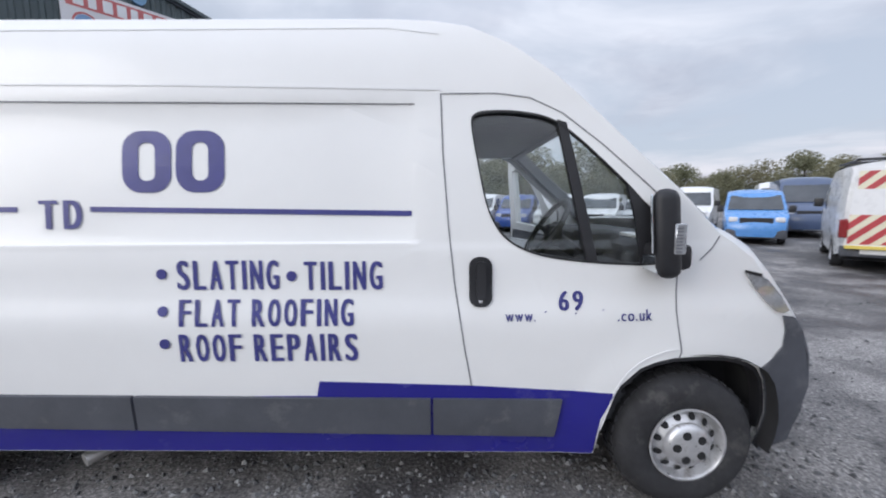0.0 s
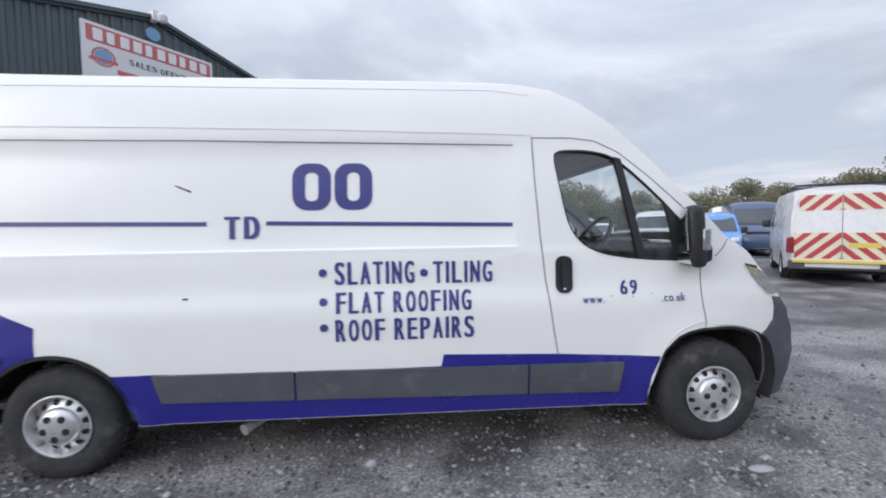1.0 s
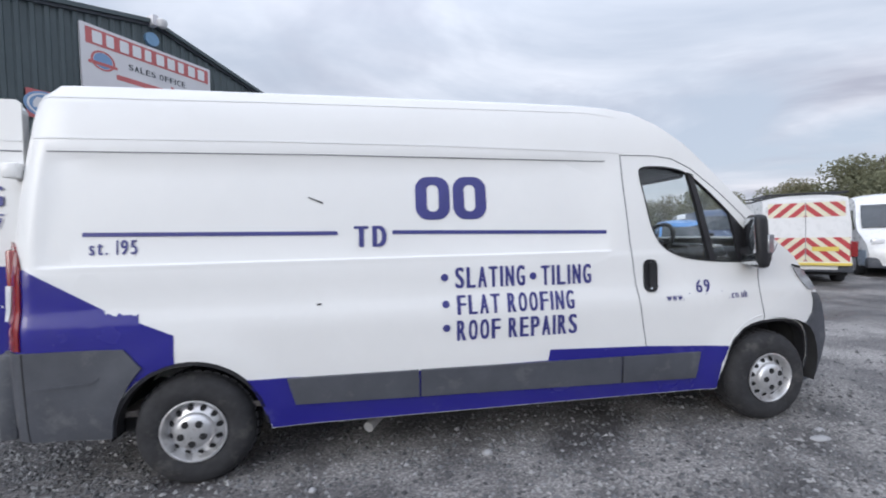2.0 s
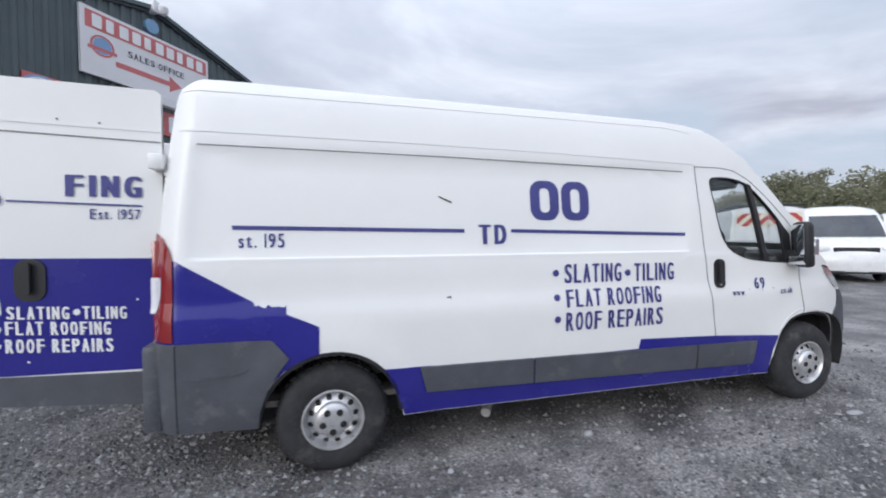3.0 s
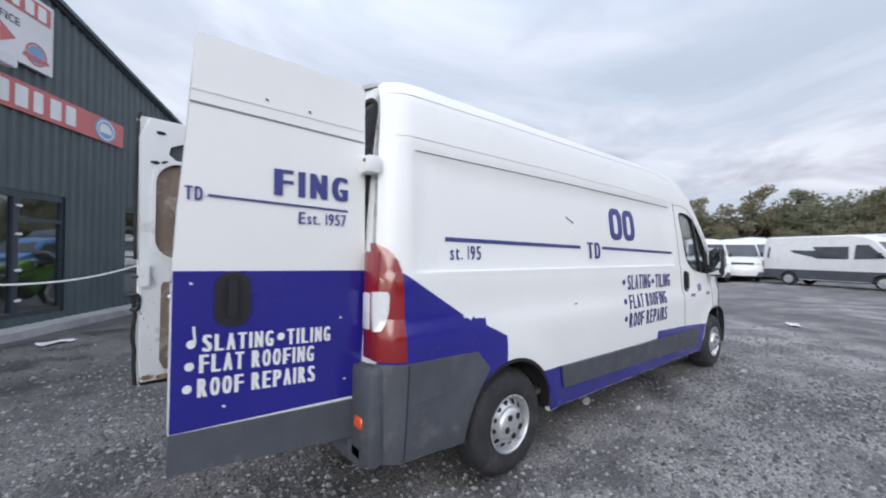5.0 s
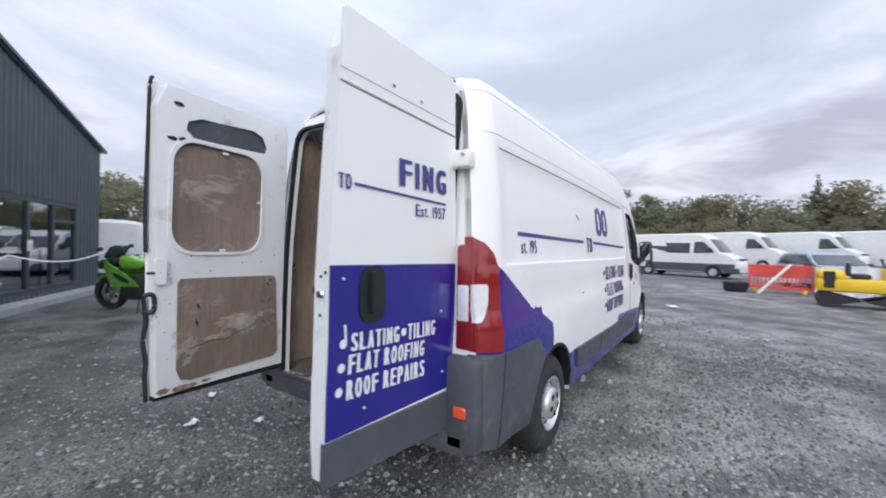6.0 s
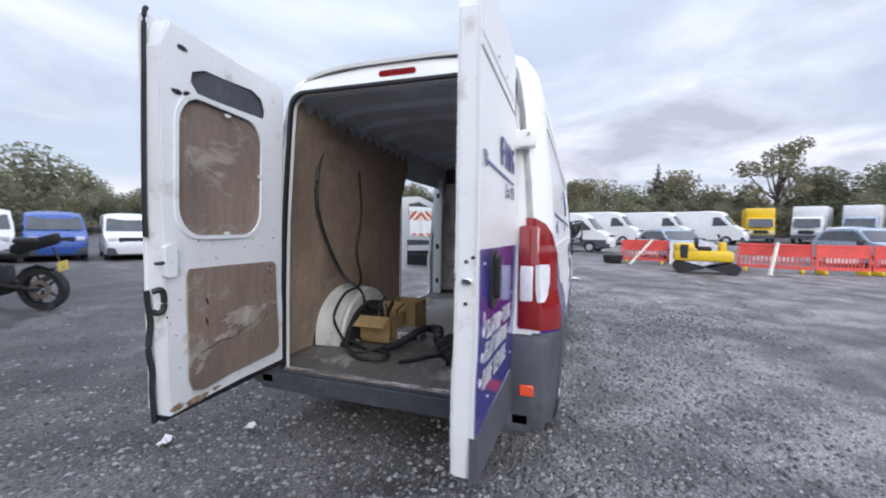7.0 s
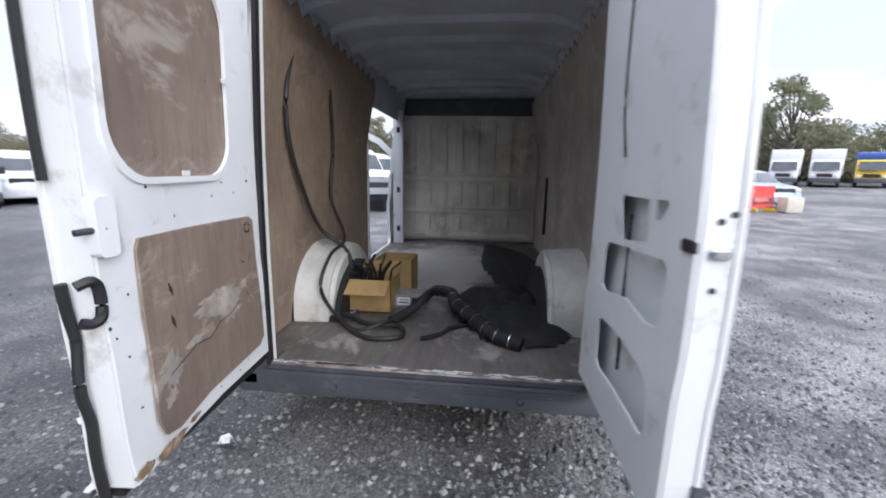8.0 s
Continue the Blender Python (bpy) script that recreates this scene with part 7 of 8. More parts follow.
def box_truck(label, x, y, heading, cab, body_m, L=6.0, W=2.2, H=3.2, low=0.9):
    root = thing("box_truck", label, "truck", parked(x, y, heading), G1)
    part("box_body", nbox(-L / 2, L / 2 - 1.6, -W / 2, W / 2, low, H, 0.04, 2), body_m, root)
    bm = nbox(L / 2 - 1.75, L / 2, -W / 2 + 0.1, W / 2 - 0.1, 0.45, 2.25, 0.10, 2)
    for v in bm.verts:
        if v.co.z > 1.3 and v.co.x > L / 2 - 0.6:
            v.co.x -= 0.55 * (v.co.z - 1.2)
    cabp = part("cab", bm, cab, root)
    bm = bmesh.new()
    q = [bm.verts.new(p) for p in ((L / 2 - 0.02, -W / 2 + 0.22, 1.38), (L / 2 - 0.02, W / 2 - 0.22, 1.38), (L / 2 - 0.46, W / 2 - 0.26, 2.10), (L / 2 - 0.46, -W / 2 + 0.26, 2.10))]
    bm.faces.new(q)
    part("windscreen", with_depth(bm, 0.02), M_DGLASS, cabp)
    part("wind_deflector", nbox(L / 2 - 1.6, L / 2 - 0.9, -W / 2 + 0.05, W / 2 - 0.05, 2.2, H - 0.05, 0.15, 2), body_m, root)
    part("bumper", nbox(L / 2 - 0.15, L / 2 + 0.06, -W / 2 + 0.1, W / 2 - 0.1, 0.35, 0.72, 0.04, 2), M_GREY, root)
    part("grille", nbox(L / 2 - 0.1, L / 2 + 0.02, -0.5, 0.5, 0.8, 1.1, 0.02), M_BLACK, root)
    for s in (-1, 1):
        part("headlight", nbox(L / 2 - 0.1, L / 2 + 0.03, s * 0.72 - 0.13, s * 0.72 + 0.13, 0.80, 1.02, 0.03), M_CLEAR, root)
    part("chassis", nbox(-L / 2, L / 2 - 0.2, -0.5, 0.5, 0.45, 0.9), M_UNDER, root)
    for ax in (-L / 2 + 1.1, L / 2 - 0.95):
        for s in (-1, 1):
            wh = part("wheel", lathe(bmesh.new(), [(0.2, 0), (0.36, 0.01), (0.38, -0.03), (0.38, -0.22), (0.2, -0.24)], 20), M_TYRE, root)
            part("rim", lathe(bmesh.new(), [(0.2, 0.004), (0.1, -0.02), (0.0, -0.02)], 16), M_RIM, wh)
            wh.matrix_basis = Matrix.LocRotScale((ax, s * (W / 2 - 0.08), 0.38), None, (1, s, 1))
    return root


box_truck("yellow box truck at the far side of the yard", 42.0, -17.0, 165, M_VYELLOW, M_VYELLOW, 5.6, 2.2, 3.1)
box_truck("white box truck at the far side of the yard", 41.0, -20.6, 150, M_VWHITE, M_VWHITE)
box_truck("white box truck with a blue-grey cab", 39.5, -23.4, 148, M_VSILVER, M_VWHITE)
box_truck("white box truck parked in the far row", 38.5, -27.8, 144, M_VWHITE, M_VWHITE)
box_truck("white box truck parked nose out in the far row", 37.6, -30.6, 142, M_VWHITE, M_VWHITE)
box_truck("blue and yellow truck parked in the far row", 36.2, -33.2, 140, M_VYELLOW, M_VDBLUE, 5.6, 2.2, 2.9)
box_truck("white truck at the end of the far row", 35.2, -36.4, 138, M_VWHITE, M_VWHITE)
vehicle("car", "silver car in the far row", "car", "car", 4.2, 1.75, 1.5, M_VSILVER, parked(36.5, -21.2, 150), G1)
vehicle("car", "white car in the far row", "car", "car", 4.2, 1.75, 1.5, M_VWHITE, parked(33.4, -19.0, 155), G1)


# ---- motorcycle ----
def motorcycle(m, paint, label):
    root = thing("motorcycle", label, "motorcycle", m)
    for x, nm in ((0.70, "front_wheel"), (-0.70, "rear_wheel")):
        bm = lathe(bmesh.new(), [(0.22, -0.05), (0.30, -0.06), (0.315, 0.0), (0.30, 0.06), (0.22, 0.05)], 28)
        wh = part(nm, bm, M_TYRE, root)
        part("rim", lathe(bmesh.new(), [(0.235, -0.02), (0.215, -0.025), (0.205, 0.0), (0.215, 0.025), (0.235, 0.02)], 28), M_BLACK, wh)
        for k in range(5):
            a = 2 * math.pi * k / 5
            part("spoke", tube(bmesh.new(), [(0.03 * math.cos(a), 0, 0.03 * math.sin(a)), (0.22 * math.cos(a), 0, 0.22 * math.sin(a))], 0.016, 6), M_BLACK, wh)
        part("brake_disc", lathe(bmesh.new(), [(0.08, 0.055), (0.14, 0.055), (0.14, 0.06), (0.08, 0.06)], 20), M_STEEL, wh)
        wh.matrix_basis = Matrix.Translation((x, 0, 0.315))
    # swept side fairing with a dark vent, tapered tank, dark nose and a high tail
    fairing = [(0.02, 0.36), (0.22, 0.26), (0.40, 0.34), (0.52, 0.58), (0.70, 0.80), (0.74, 0.93), (0.60, 0.97), (0.40, 0.84), (0.20, 0.74), (0.02, 0.60), (-0.10, 0.50)]
    for s in (-1, 1):
        surf = lambda o: (lambda u, v, d: Vector((u, s * (0.21 + o - 0.12 * smoothstep(0.45, 0.8, u) - 0.06 * smoothstep(0.6, 0.28, v) - d), v)))
        fa = part("fairing", bent(fairing, surf(0.0), (), (0.2, 0.4, 0.5, 0.6, 0.7), (0.4, 0.5, 0.6, 0.7, 0.8, 0.9), 0.02), paint, root)
        part("vent", bent([(0.10, 0.52), (0.34, 0.62), (0.44, 0.74), (0.30, 0.70), (0.08, 0.60)], surf(0.006), (), (0.2, 0.3), (0.6,), 0.01), M_BLACK, fa)
    bm = nbox(-0.16, 0.36, -0.16, 0.16, 0.76, 1.03, 0.09, 3)
    for v in bm.verts:
        k = smoothstep(0.36, -0.16, v.co.x)
        v.co.y *= 1 - 0.45 * k
        v.co.z -= 0.10 * k * smoothstep(0.85, 1.03, v.co.z)
    part("fuel_tank", bm, paint, root)
    bm = nbox(0.40, 0.84, -0.16, 0.16, 0.82, 1.00, 0.07, 3)
    for v in bm.verts:
        v.co.z -= 0.25 * max(0.0, v.co.x - 0.5)
        v.co.y *= 1 - 0.9 * max(0.0, v.co.x - 0.5)
    nose = part("nose", bm, M_BLACK, root)
    for s in (-1, 1):
        part("headlight", nbox(0.74, 0.80, s * 0.06 - 0.04, s * 0.06 + 0.04, 0.80, 0.87, 0.015), M_LAMP, nose)
    bm = nbox(0.46, 0.74, -0.12, 0.12, 0.96, 1.20, 0.05, 2)
    for v in bm.verts:
        v.co.x -= 0.8 * (v.co.z - 0.96)
        v.co.y *= 1 - 0.9 * (v.co.z - 0.96)
    part("wind_shield", bm, M_DGLASS, root)
    bm = nbox(-0.50, -0.08, -0.13, 0.13, 0.76, 0.85, 0.04, 2)
    part("seat", bm, M_BLACK, root)
    bm = nbox(-0.98, -0.40, -0.11, 0.11, 0.80, 0.96, 0.05, 2)
    for v in bm.verts:
        v.co.z += 0.30 * (-0.40 - v.co.x)
        v.co.y *= 1 + 0.9 * (v.co.x + 0.40)
    part("tail", bm, M_BLACK, root)
    part("pillion_seat", nbox(-0.78, -0.45, -0.10, 0.10, 0.98, 1.05, 0.03, 2), M_SEAT, root)
    part("rear_hugger", bent([(-0.86, 0.62), (-0.70, 0.68), (-0.52, 0.62), (-0.40, 0.48), (-0.44, 0.46), (-0.55, 0.58), (-0.70, 0.645), (-0.85, 0.595)], lambda u, v, d: Vector((u, 0.06 - d, v)), (), (), (), 0.12), M_BLACK, root)
    part("front_mudguard", bent([(0.50, 0.60), (0.66, 0.68), (0.84, 0.63), (0.95, 0.50), (0.92, 0.49), (0.82, 0.60), (0.66, 0.645), (0.52, 0.57)], lambda u, v, d: Vector((u, 0.07 - d, v)), (), (), (), 0.14), paint, root)
    part("engine", nbox(-0.25, 0.35, -0.19, 0.19, 0.22, 0.66, 0.07, 2), M_DARKMET, root)
    for s in (-1, 1):
        part("fork", tube(bmesh.new(), [(0.70, s * 0.10, 0.315), (0.46, s * 0.10, 1.0)], 0.026, 8), M_BLACK, root)
        part("swing_arm", tube(bmesh.new(), [(-0.70, s * 0.10, 0.315), (-0.1, s * 0.10, 0.42)], 0.03, 8), M_DARKMET, root)
        part("handlebar", tube(bmesh.new(), [(0.44, s * 0.12, 1.0), (0.36, s * 0.32, 0.98)], 0.016, 8), M_BLACK, root)
        part("mirror", nbox(0.50, 0.56, s * 0.30 - 0.06, s * 0.30 + 0.06, 1.12, 1.19, 0.02), M_BLACK, root)
    part("exhaust", tube(bmesh.new(), [(0.1, -0.16, 0.24), (-0.35, -0.17, 0.28), (-0.75, -0.18, 0.50)], 0.045, 10), M_STEEL, root)
    part("number_plate", nbox(-0.99, -0.98, -0.09, 0.09, 0.58, 0.72, 0.003), M_PLATEY, root)
    part("plate_bracket", tube(bmesh.new(), [(-0.88, 0, 0.92), (-0.985, 0, 0.62)], 0.015, 6), M_BLACK, root)
    part("side_stand", tube(bmesh.new(), [(-0.05, 0.15, 0.3), (-0.12, 0.30, 0.01)], 0.014, 6), M_DARKMET, root)


M_BIKE = mat("motorcycle_green", (0.16, 0.42, 0.04), 0.3, var=0.08, coat=0.5)
motorcycle(pose(0.56, 7.86, 0.0, -6, 0, 116) @ Matrix.Scale(1.13, 4), M_BIKE, "green sports motorcycle leaning on its stand")


# ---- works barriers and machine ----
def barrier(x0, y0, x1, y1, label):
    d = Vector((x1 - x0, y1 - y0, 0))
    L = d.length
    root = thing("plastic_barrier", label, "barrier", pose(x0, y0, 0.0, 0, 0, math.degrees(math.atan2(d.y, d.x))), "red barriers")
    bm = bmesh.new()
    for z0, z1 in ((0.14, 0.24), (0.58, 0.62), (0.94, 1.02)):
        box(bm, 0, L, -0.025, 0.025, z0, z1, 0.008)
    for x in (0, L - 0.06):
        box(bm, x, x + 0.06, -0.024, 0.024, 0.12, 1.01, 0.008)
    frame_ob = part("frame", bm, M_ORANGE, root)
    nsl = int(L / 0.12)
    slat = None
    for i in range(nsl):
        if slat is None:
            slat = part("slat", nbox(-0.022, 0.022, -0.014, 0.014, 0.24, 0.60), M_ORANGE, root, smooth=0)
        else:
            o2 = new("slat", slat.data)
            o2.parent = root
            o2.location = (0.10 + i * 0.12, 0, 0)
    part("sheet", nbox(0.07, L - 0.07, -0.008, 0.008, 0.62, 0.94), M_ORANGE, root)
    part("white_panel", nbox(0.22 * L, 0.80 * L, -0.03, -0.010, 0.40, 0.86, 0.004), M_SIGNW, root, "weathered white notice panel")
    for x in (0.12 * L, 0.88 * L):
        part("foot", nbox(x - 0.05, x + 0.05, -0.24, 0.24, 0.0, 0.14, 0.02), M_VYELLOW, root, "yellow rubber foot")
    return root


barrier(15.95, -4.7, 16.3, -2.9, "red plastic barrier with an old notice panel")
barrier(14.0, -8.75, 14.6, -6.75, "red plastic barrier with a white notice panel")
barrier(14.45, -10.55, 14.05, -8.85, "red plastic barrier with a torn notice")
barrier(14.9, -11.75, 14.5, -10.65, "short red plastic barrier at the end of the row")
sheet = thing("white_sheet", "white plastic sheet hung over a barrier", "sheet")
bm = bmesh.new()
prev = None
for i in range(21):
    t = i / 20
    x, y = 15.7 - 0.3 * t, -4.7 - 1.5 * t
    o = 0.05 * math.sin(t * 22)
    cur = [bm.verts.new((x + o * k, y, z)) for k, z in ((0.3, 1.0), (0.8, 0.5), (1.4, 0.03))]
    if prev:
        for k in range(2):
            bm.faces.new((prev[k], prev[k + 1], cur[k + 1], cur[k]))
    prev = cur
part("sheet", bm, M_SIGNW, sheet, smooth=60)
for (xa, ya), (xb, yb) in (((12.4, -6.95), (14.3, -7.85)), ((15.0, -3.1), (16.1, -4.1))):
    prop = thing("timber_prop", "pale timber plank propping up a barrier", "plank")
    d = Vector((xb - xa, yb - ya, 1.05)).normalized()
    part("plank", tube(bmesh.new(), [(xa, ya, 0.02), (xa + (xb - xa), yb, 1.05)], 0.06, 4), M_CREAM, prop)
blockm = thing("cream_block", "cream plastic block at the end of the barriers", "block")
part("block", nbox(14.2, 14.8, -12.45, -11.85, 0.0, 0.62, 0.05, 2), M_CREAM, blockm)
tub = thing("black_tub", "low black rubber tub beside the barriers", "tub")
part("tub", lathe(bmesh.new(), [(0.28, 0.0), (0.36, 0.05), (0.42, 0.34), (0.38, 0.36), (0.33, 0.10), (0.0, 0.08)], 20, "z", (15.7, -2.5, 0)), M_BLACK, tub)

roller = thing("road_roller", "small yellow ride-on machine with a black seat and tracks", "machine", pose(12.65, -5.2, 0, 0, 0, -97))
bm = nbox(-0.95, 0.75, -0.42, 0.42, 0.42, 0.78, 0.08, 2)
part("chassis", bm, M_VYELLOW, roller, "yellow painted body")
part("engine_cover", nbox(-0.95, -0.35, -0.40, 0.40, 0.72, 1.02, 0.12, 3), M_VYELLOW, roller)
part("side_grille", nbox(-0.80, -0.55, -0.425, 0.425, 0.50, 0.98, 0.02), M_BLACK, roller)
for s in (-1, 1):
    trk = [( -0.95 + 0.2 - 0.2 * math.sin(a), 0.2 - 0.2 * math.cos(a)) for a in [math.pi * i / 8 for i in range(9)]][::-1] + [(0.72 + 0.2 * math.sin(a), 0.2 + 0.2 * math.cos(a)) for a in [math.pi * i / 8 for i in range(9)]]
    part("track", bent(trk, lambda u, v, d: Vector((u, s * (0.50 - d), v + 0.005)), (), (), (), 0.22), M_BLACK, roller)
    part("track_wheel", lathe(bmesh.new(), [(0.13, 0.0), (0.13, 0.03), (0.0, 0.03)], 16, "y", (0.70, s * 0.49 - 0.015, 0.21)), M_DARKMET, roller)
part("seat", nbox(-0.25, 0.15, -0.22, 0.22, 0.78, 0.92, 0.05, 2), M_BLACK, roller)
part("backrest", nbox(-0.34, -0.24, -0.22, 0.22, 0.85, 1.22, 0.05, 2), M_BLACK, roller)
part("console", nbox(0.35, 0.55, -0.25, 0.25, 0.75, 1.08, 0.05, 2), M_VYELLOW, roller)
for y in (-0.12, 0.12):
    part("lever", tube(bmesh.new(), [(0.42, y, 1.05), (0.34, y, 1.30)], 0.014, 6), M_BLACK, roller)
    part("lever_knob", lathe(bmesh.new(), [(0.0, 0), (0.03, 0.02), (0.03, 0.05), (0, 0.07)], 10, "z", (0.34, y, 1.28)), M_BLACK, roller)


# ---- trees ----
def leaf_material(name, a, b, c):
    m = bpy.data.materials.new(name)
    m.use_nodes = True
    nt = m.node_tree
    bs = nt.nodes["Principled BSDF"]
    g, oi = nt.nodes.new("ShaderNodeNewGeometry"), nt.nodes.new("ShaderNodeObjectInfo")
    r = nt.nodes.new("ShaderNodeValToRGB")
    r.color_ramp.elements[0].color, r.color_ramp.elements[1].color = (*a, 1), (*b, 1)
    nt.links.new(g.outputs["Random Per Island"], r.inputs[0])
    mx = nt.nodes.new("ShaderNodeMix")
    mx.data_type = "RGBA"
    mp = nt.nodes.new("ShaderNodeMapRange")
    mp.inputs[1].default_value, mp.inputs[2].default_value, mp.inputs[3].default_value, mp.inputs[4].default_value = 0.3, 1.0, 0.0, 0.7
    nt.links.new(oi.outputs["Random"], mp.inputs[0])
    nt.links.new(mp.outputs[0], mx.inputs[0])
    nt.links.new(r.outputs[0], mx.inputs[6])
    mx.inputs[7].default_value = (*c, 1)
    nt.links.new(mx.outputs[2], bs.inputs["Base Color"])
    bs.inputs["Roughness"].default_value = 0.8
    bs.inputs["Specular IOR Level"].default_value = 0.2
    tl, ms = nt.nodes.new("ShaderNodeBsdfTranslucent"), nt.nodes.new("ShaderNodeMixShader")
    ms.inputs[0].default_value = 0.45
    nt.links.new(mx.outputs[2], tl.inputs[0])
    nt.links.new(bs.outputs[0], ms.inputs[1])
    nt.links.new(tl.outputs[0], ms.inputs[2])
    nt.links.new(ms.outputs[0], nt.nodes["Material Output"].inputs[0])
    return m


# leaf colours are lifted and greyed, so distant haze sits in the colour
M_LEAF = leaf_material("leaves_hazed_green", (0.18, 0.19, 0.125), (0.28, 0.28, 0.18), (0.29, 0.25, 0.165))
M_LEAFD = leaf_material("conifer_hazed_green", (0.16, 0.175, 0.15), (0.23, 0.24, 0.195), (0.22, 0.225, 0.19))
M_BARK = mat("bark", (0.10, 0.085, 0.07), 0.9, var=0.3, scale=6, bump=0.5, bump_scale=30)


def tree(label, kind, seed, H, spread, leaves, size):
    rng = random.Random(seed)
    root = thing("tree", label, "tree", group="trees round the yard")
    bm = bmesh.new()
    tube(bm, smooth_path([(0, 0, -0.3), (0.05 * H * rng.uniform(-0.4, 0.4), 0, 0.25 * H), (0.04 * H * rng.uniform(-1, 1), 0.03 * H, 0.6 * H), (0, 0, 0.92 * H)], 3), 0.028 * H, 7, 0.006 * H)
    blobs = []
    if kind == "conifer":
        for k in range(26):
            z = H * (0.18 + 0.80 * k / 25)
            rad = spread * (1.02 - k / 25) * rng.uniform(0.6, 1.1)
            for j in range(3):
                a = rng.uniform(0, 6.28)
                p = Vector((rad * math.cos(a), rad * math.sin(a), z))
                tube(bm, [(0, 0, z - 0.1 * rad), p * 0.9 + Vector((0, 0, 0.1 * z))], 0.03, 4, 0.01)
                blobs.append((p * Vector((0.6, 0.6, 1)), spread * 0.26 * (1.15 - k / 26), 0.4))
    else:
        nb = 15 if kind == "airy" else 17
        z_lo = 0.42 if kind == "airy" else 0.22
        for k in range(nb):
            a, r = 2.4 * k + rng.uniform(-0.4, 0.4), spread * math.sqrt(rng.uniform(0.02, 1)) * 0.85
            z = H * rng.uniform(z_lo, 0.94) - 0.20 * H * (r / spread) ** 2
            p = Vector((r * math.cos(a), r * math.sin(a), z))
            tube(bm, smooth_path([(0, 0, z * 0.55), p * 0.5 + Vector((0, 0, 0.22 * z)), p], 3), 0.012 * H, 5, 0.003 * H)
            blobs.append((p, spread * rng.uniform(0.22, 0.34) * (0.85 if kind == "airy" else 1.75), 0.75))
    part("trunk", bm, M_BARK, root, smooth=60)
    n = leaves
    tot = sum(b[1] ** 2 for b in blobs)
    vs, fs = [], []
    for p, r, fl in blobs:
        for _ in range(int(n * r * r / tot)):
            d = Vector((rng.gauss(0, 1), rng.gauss(0, 1), rng.gauss(0, 1))).normalized() * r * (rng.random() ** 0.45)
            c = p + Vector((d.x, d.y, d.z * fl))
            s = size * rng.uniform(0.5, 1.3)
            e1 = Vector((rng.gauss(0, 1), rng.gauss(0, 1), rng.gauss(0, 0.6))).normalized()
            e2 = e1.cross(Vector((rng.gauss(0, 1), rng.gauss(0, 1), rng.gauss(0, 1)))).normalized()
            i = len(vs)
            vs += [c - e1 * s, c + e2 * s * 0.55, c + e1 * s, c - e2 * s * 0.55]
            fs.append((i, i + 1, i + 2, i + 3))
    me = bpy.data.meshes.new("crown")
    me.from_pydata([tuple(v) for v in vs], [], fs)
    me.materials.append(M_LEAFD if kind == "conifer" else M_LEAF)
    cr = new("crown", me)
    cr.parent = root
    return root


protos = [tree("broad tree in dull autumn green", "bush", 11, 9.0, 4.6, 5200, 0.27), tree("rounded tree in dull autumn green", "bush", 12, 8.0, 4.2, 5000, 0.26), tree("dense tree turning brown", "bush", 13, 7.0, 4.4, 5000, 0.26), tree("tall open tree with gaps in its crown", "airy", 14, 12.0, 5.4, 2600, 0.24), tree("dark conifer above the tree line", "conifer", 15, 11.5, 2.8, 3200, 0.24)]


def tree_at(k, az, r, sc, turn):
    x, y = r * math.cos(radians(az)), r * math.sin(radians(az))
    m = pose(x, y, ground_z(x, y) - 0.1, 0, 0, turn) @ Matrix.Diagonal((sc, sc, sc, 1))
    t = copy_thing(protos[k], m)
    t.scale = (sc, sc, sc)
    return t


rng = random.Random(21)
az = -128.0
while az < 92:
    r = rng.uniform(62, 72) if az < 66 else rng.uniform(44, 52)
    sc = rng.uniform(0.80, 1.05) if az < 66 else rng.uniform(0.78, 0.95)
    if 34 < az < 66:
        sc *= 0.68
    if az < -17:
        sc *= 0.88
    tree_at(rng.choice((0, 1, 2)), az, r, sc, rng.uniform(0, 360))
    az += rng.uniform(2.6, 3.6) * (0.9 if az < 66 else 1.1)
az = -125.0
while az < 90:                                   # lower growth closing the gaps
    r = rng.uniform(56, 60) if az < 64 else 42
    tree_at(rng.choice((1, 2)), az, r, rng.uniform(0.42, 0.58), rng.uniform(0, 360))
    az += rng.uniform(3.2, 4.4)
for k, az_, r, sc in ((4, -10.6, 66, 0.92), (3, -22.8, 62, 1.04), (3, -35.5, 58, 1.02), (3, 10.5, 64, 0.84), (3, 5.0, 66, 0.80), (3, 16.5, 66, 0.78), (3, 1.0, 62, 0.70), (3, 30.0, 70, 0.78)):
    tree_at(k, az_, r, sc, rng.uniform(0, 360))
for p in protos[1:]:
    p.location = (62 * math.cos(radians(100 + 4 * protos.index(p))), 62 * math.sin(radians(100 + 4 * protos.index(p))), 0.9)
protos[0].location = (-70, 40, 1.4)

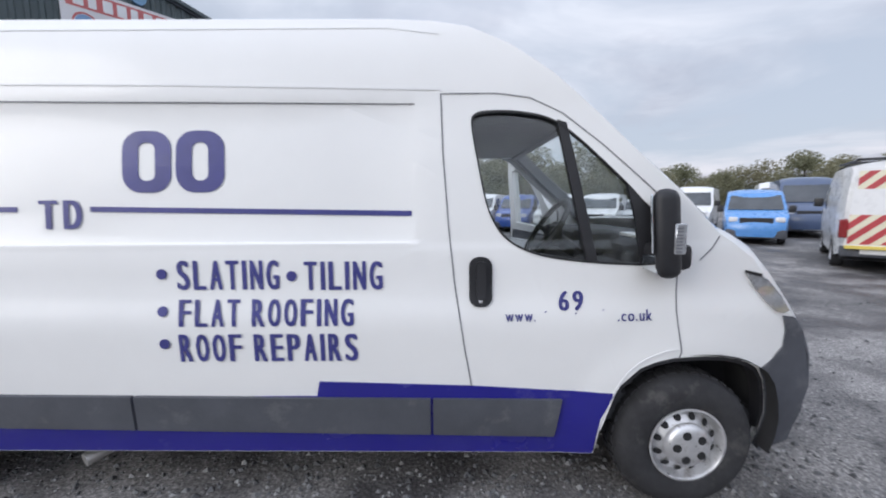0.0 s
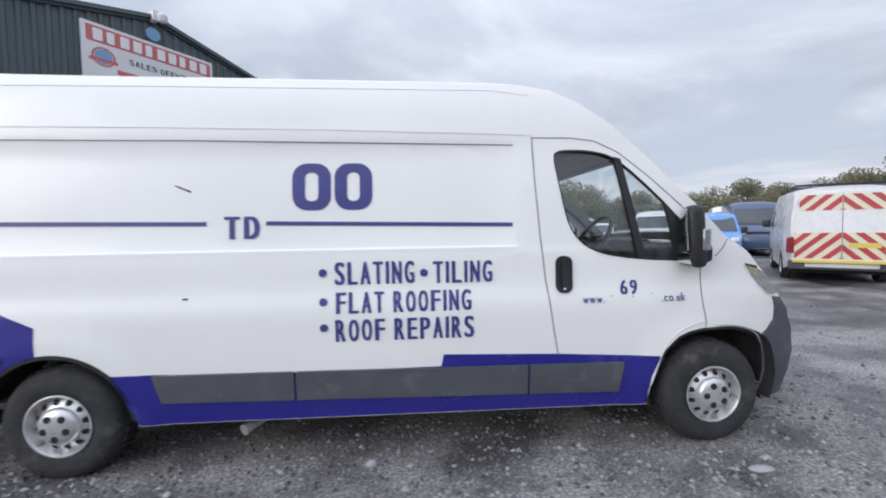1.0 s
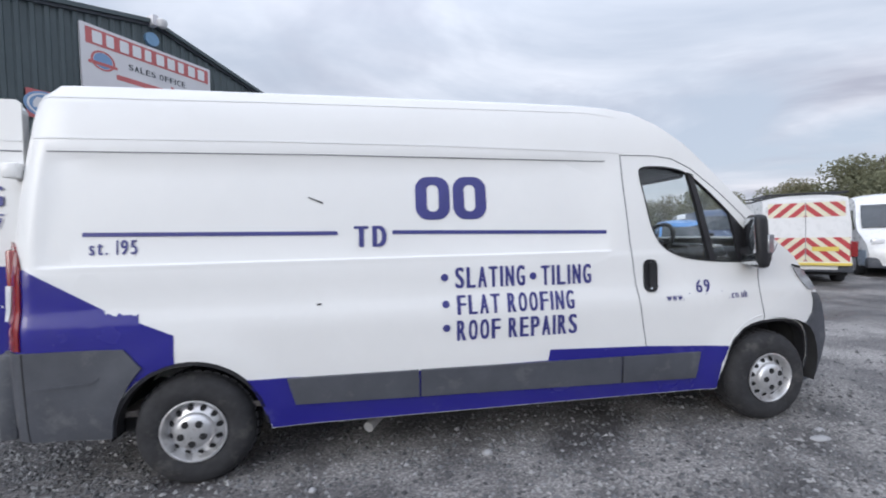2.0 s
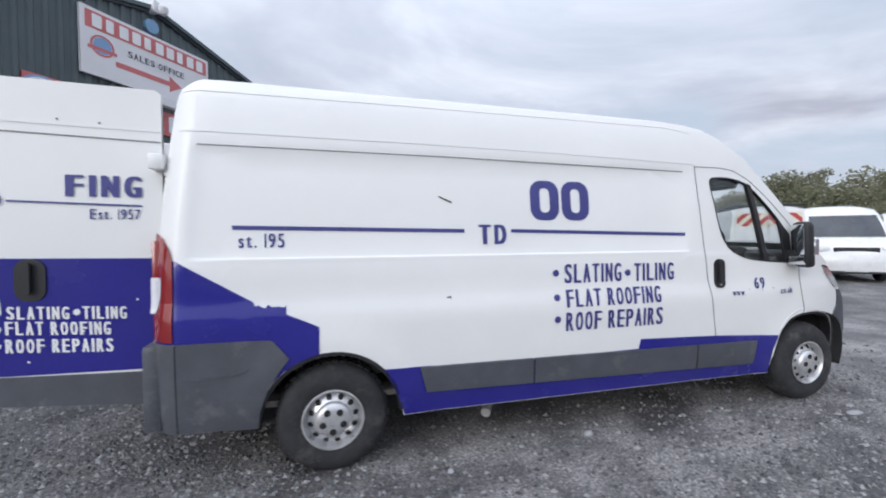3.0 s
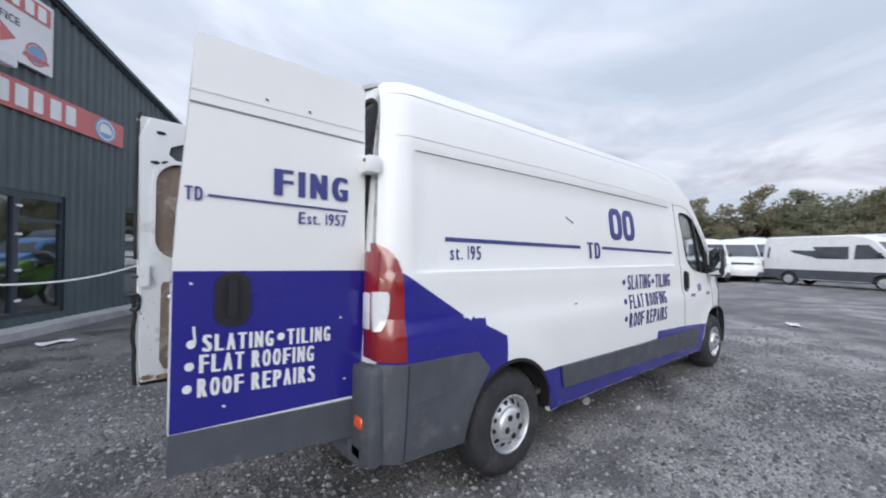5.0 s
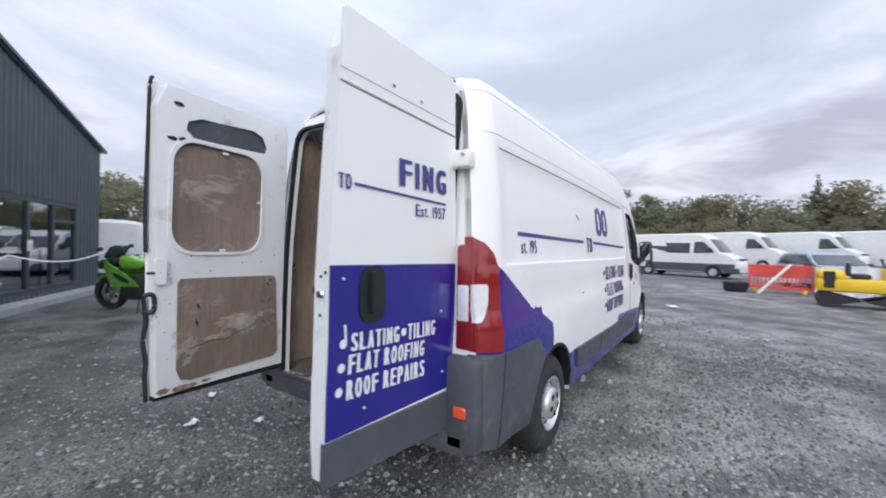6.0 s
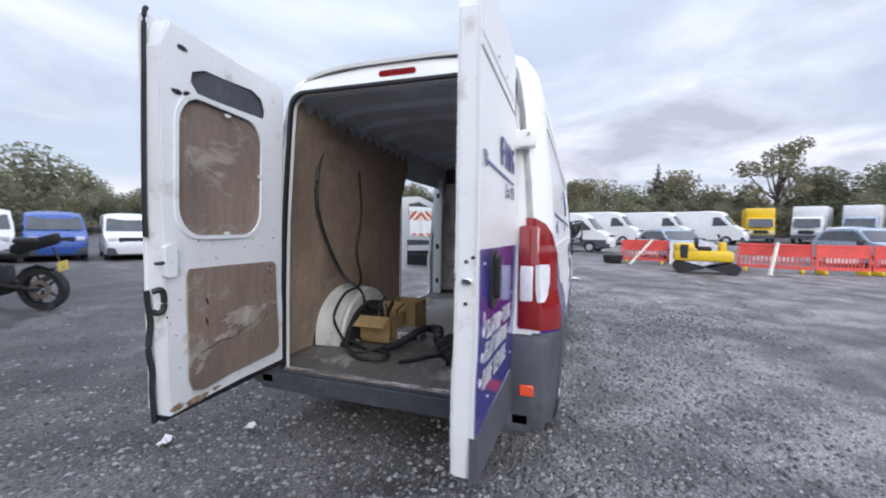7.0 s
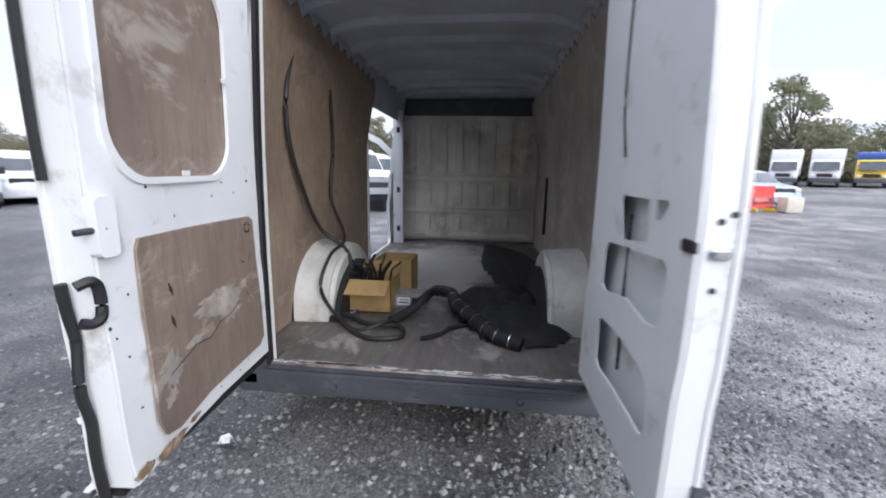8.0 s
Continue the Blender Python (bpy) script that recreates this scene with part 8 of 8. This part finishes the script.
# ---- loose stones, litter ----
def stones(name, count, seed, rmin, rmax, spots):
    rs = np.random.RandomState(seed)
    base = np.array([(1, 0, 0), (0, 1, 0), (-1, 0, 0), (0, -1, 0), (0, 0, 1), (0, 0, -0.6)], float)
    tri = np.array([(0, 1, 4), (1, 2, 4), (2, 3, 4), (3, 0, 4), (1, 0, 5), (2, 1, 5), (3, 2, 5), (0, 3, 5)])
    pos = []
    for (cx, cy, sx, sy, share) in spots:
        k = int(count * share)
        pos.append(np.stack([rs.normal(cx, sx, k), rs.normal(cy, sy, k)], 1))
    pos = np.concatenate(pos)
    n = len(pos)
    rad = rmin + (rmax - rmin) * rs.random_sample(n) ** 4
    ang = rs.random_sample(n) * 6.283
    jit = 1 + 0.35 * (rs.random_sample((n, 6, 3)) - 0.5) * 2
    v = base[None] * jit * rad[:, None, None]
    v[:, :, 2] *= 0.7
    x = v[:, :, 0] * np.cos(ang)[:, None] - v[:, :, 1] * np.sin(ang)[:, None] + pos[:, 0:1]
    y = v[:, :, 0] * np.sin(ang)[:, None] + v[:, :, 1] * np.cos(ang)[:, None] + pos[:, 1:2]
    z = v[:, :, 2] + 0.12 * rad[:, None]
    verts = np.stack([x, y, z], 2).reshape(-1, 3)
    faces = (tri[None] + (np.arange(n) * 6)[:, None, None]).reshape(-1, 3)
    me = bpy.data.meshes.new(name)
    me.from_pydata(verts.tolist(), [], faces.tolist())
    me.materials.append(M_STONE)
    return tagged(new(name, me), "loose grey gravel stones strewn over the yard", "gravel", kind="stuff")


stones("gravel", 60000, 4, 0.006, 0.024, [(1.5, -2.0, 2.2, 0.8, 0.26), (-1.6, -1.3, 1.0, 1.0, 0.24), (-1.6, 1.2, 0.9, 1.2, 0.16), (4.2, -1.6, 1.6, 1.3, 0.14), (2.0, -2.5, 4.5, 3.5, 0.12), (-1.5, 3.5, 2.2, 2.0, 0.08)])
random.seed(9)
for x, y, sx, sy, sz, lab in ((1.80, -0.98, 0.05, 0.035, 0.03, "pale rounded stone lying by the sill"), (4.11, -1.26, 0.10, 0.05, 0.02, "flat pale stone lying on the gravel"), (4.23, -1.16, 0.05, 0.03, 0.02, "small pale stone on the gravel"), (5.6, -2.6, 0.08, 0.05, 0.03, "pale stone on the gravel"), (0.7, -1.15, 0.03, 0.03, 0.02, "small pale stone by the rear wheel")):
    bm = bmesh.new()
    bmesh.ops.create_icosphere(bm, subdivisions=2, radius=1.0)
    for v in bm.verts:
        k = 1 + 0.25 * noise.noise(v.co * 1.4 + Vector((x, y, 0)))
        v.co = Vector((x + v.co.x * sx * 0.75 * k, y + v.co.y * sy * 0.75 * k, sz * 0.5 + v.co.z * sz * 0.8 * k))
    st = thing("stone", lab, "stone", group="loose stones")
    part("stone", bm, M_CONC, st, smooth=60)
for x, y, w, h, a in ((-1.33, 1.42, 0.045, 0.035, 0.3), (-0.95, 1.9, 0.05, 0.03, 1.0), (-2.58, 5.6, 0.22, 0.10, 0.5), (-1.0, 1.05, 0.03, 0.03, 0.2), (9.0, -1.0, 0.2, 0.1, 0.4)):
    lp = thing("paper_scrap", "crumpled white scrap of paper on the gravel", "litter", group="litter")
    bm = bmesh.new()
    vs = [[bm.verts.new((x + w * (i - 2) * 0.5 * math.cos(a) - h * (j - 1.5) * 0.6 * math.sin(a), y + w * (i - 2) * 0.5 * math.sin(a) + h * (j - 1.5) * 0.6 * math.cos(a), 0.02 + random.uniform(0, 0.03))) for i in range(5)] for j in range(4)]
    for j in range(3):
        for i in range(4):
            bm.faces.new((vs[j][i], vs[j][i + 1], vs[j + 1][i + 1], vs[j + 1][i]))
    part("scrap", with_depth(bm, 0.004), M_SIGNW, lp, smooth=0)
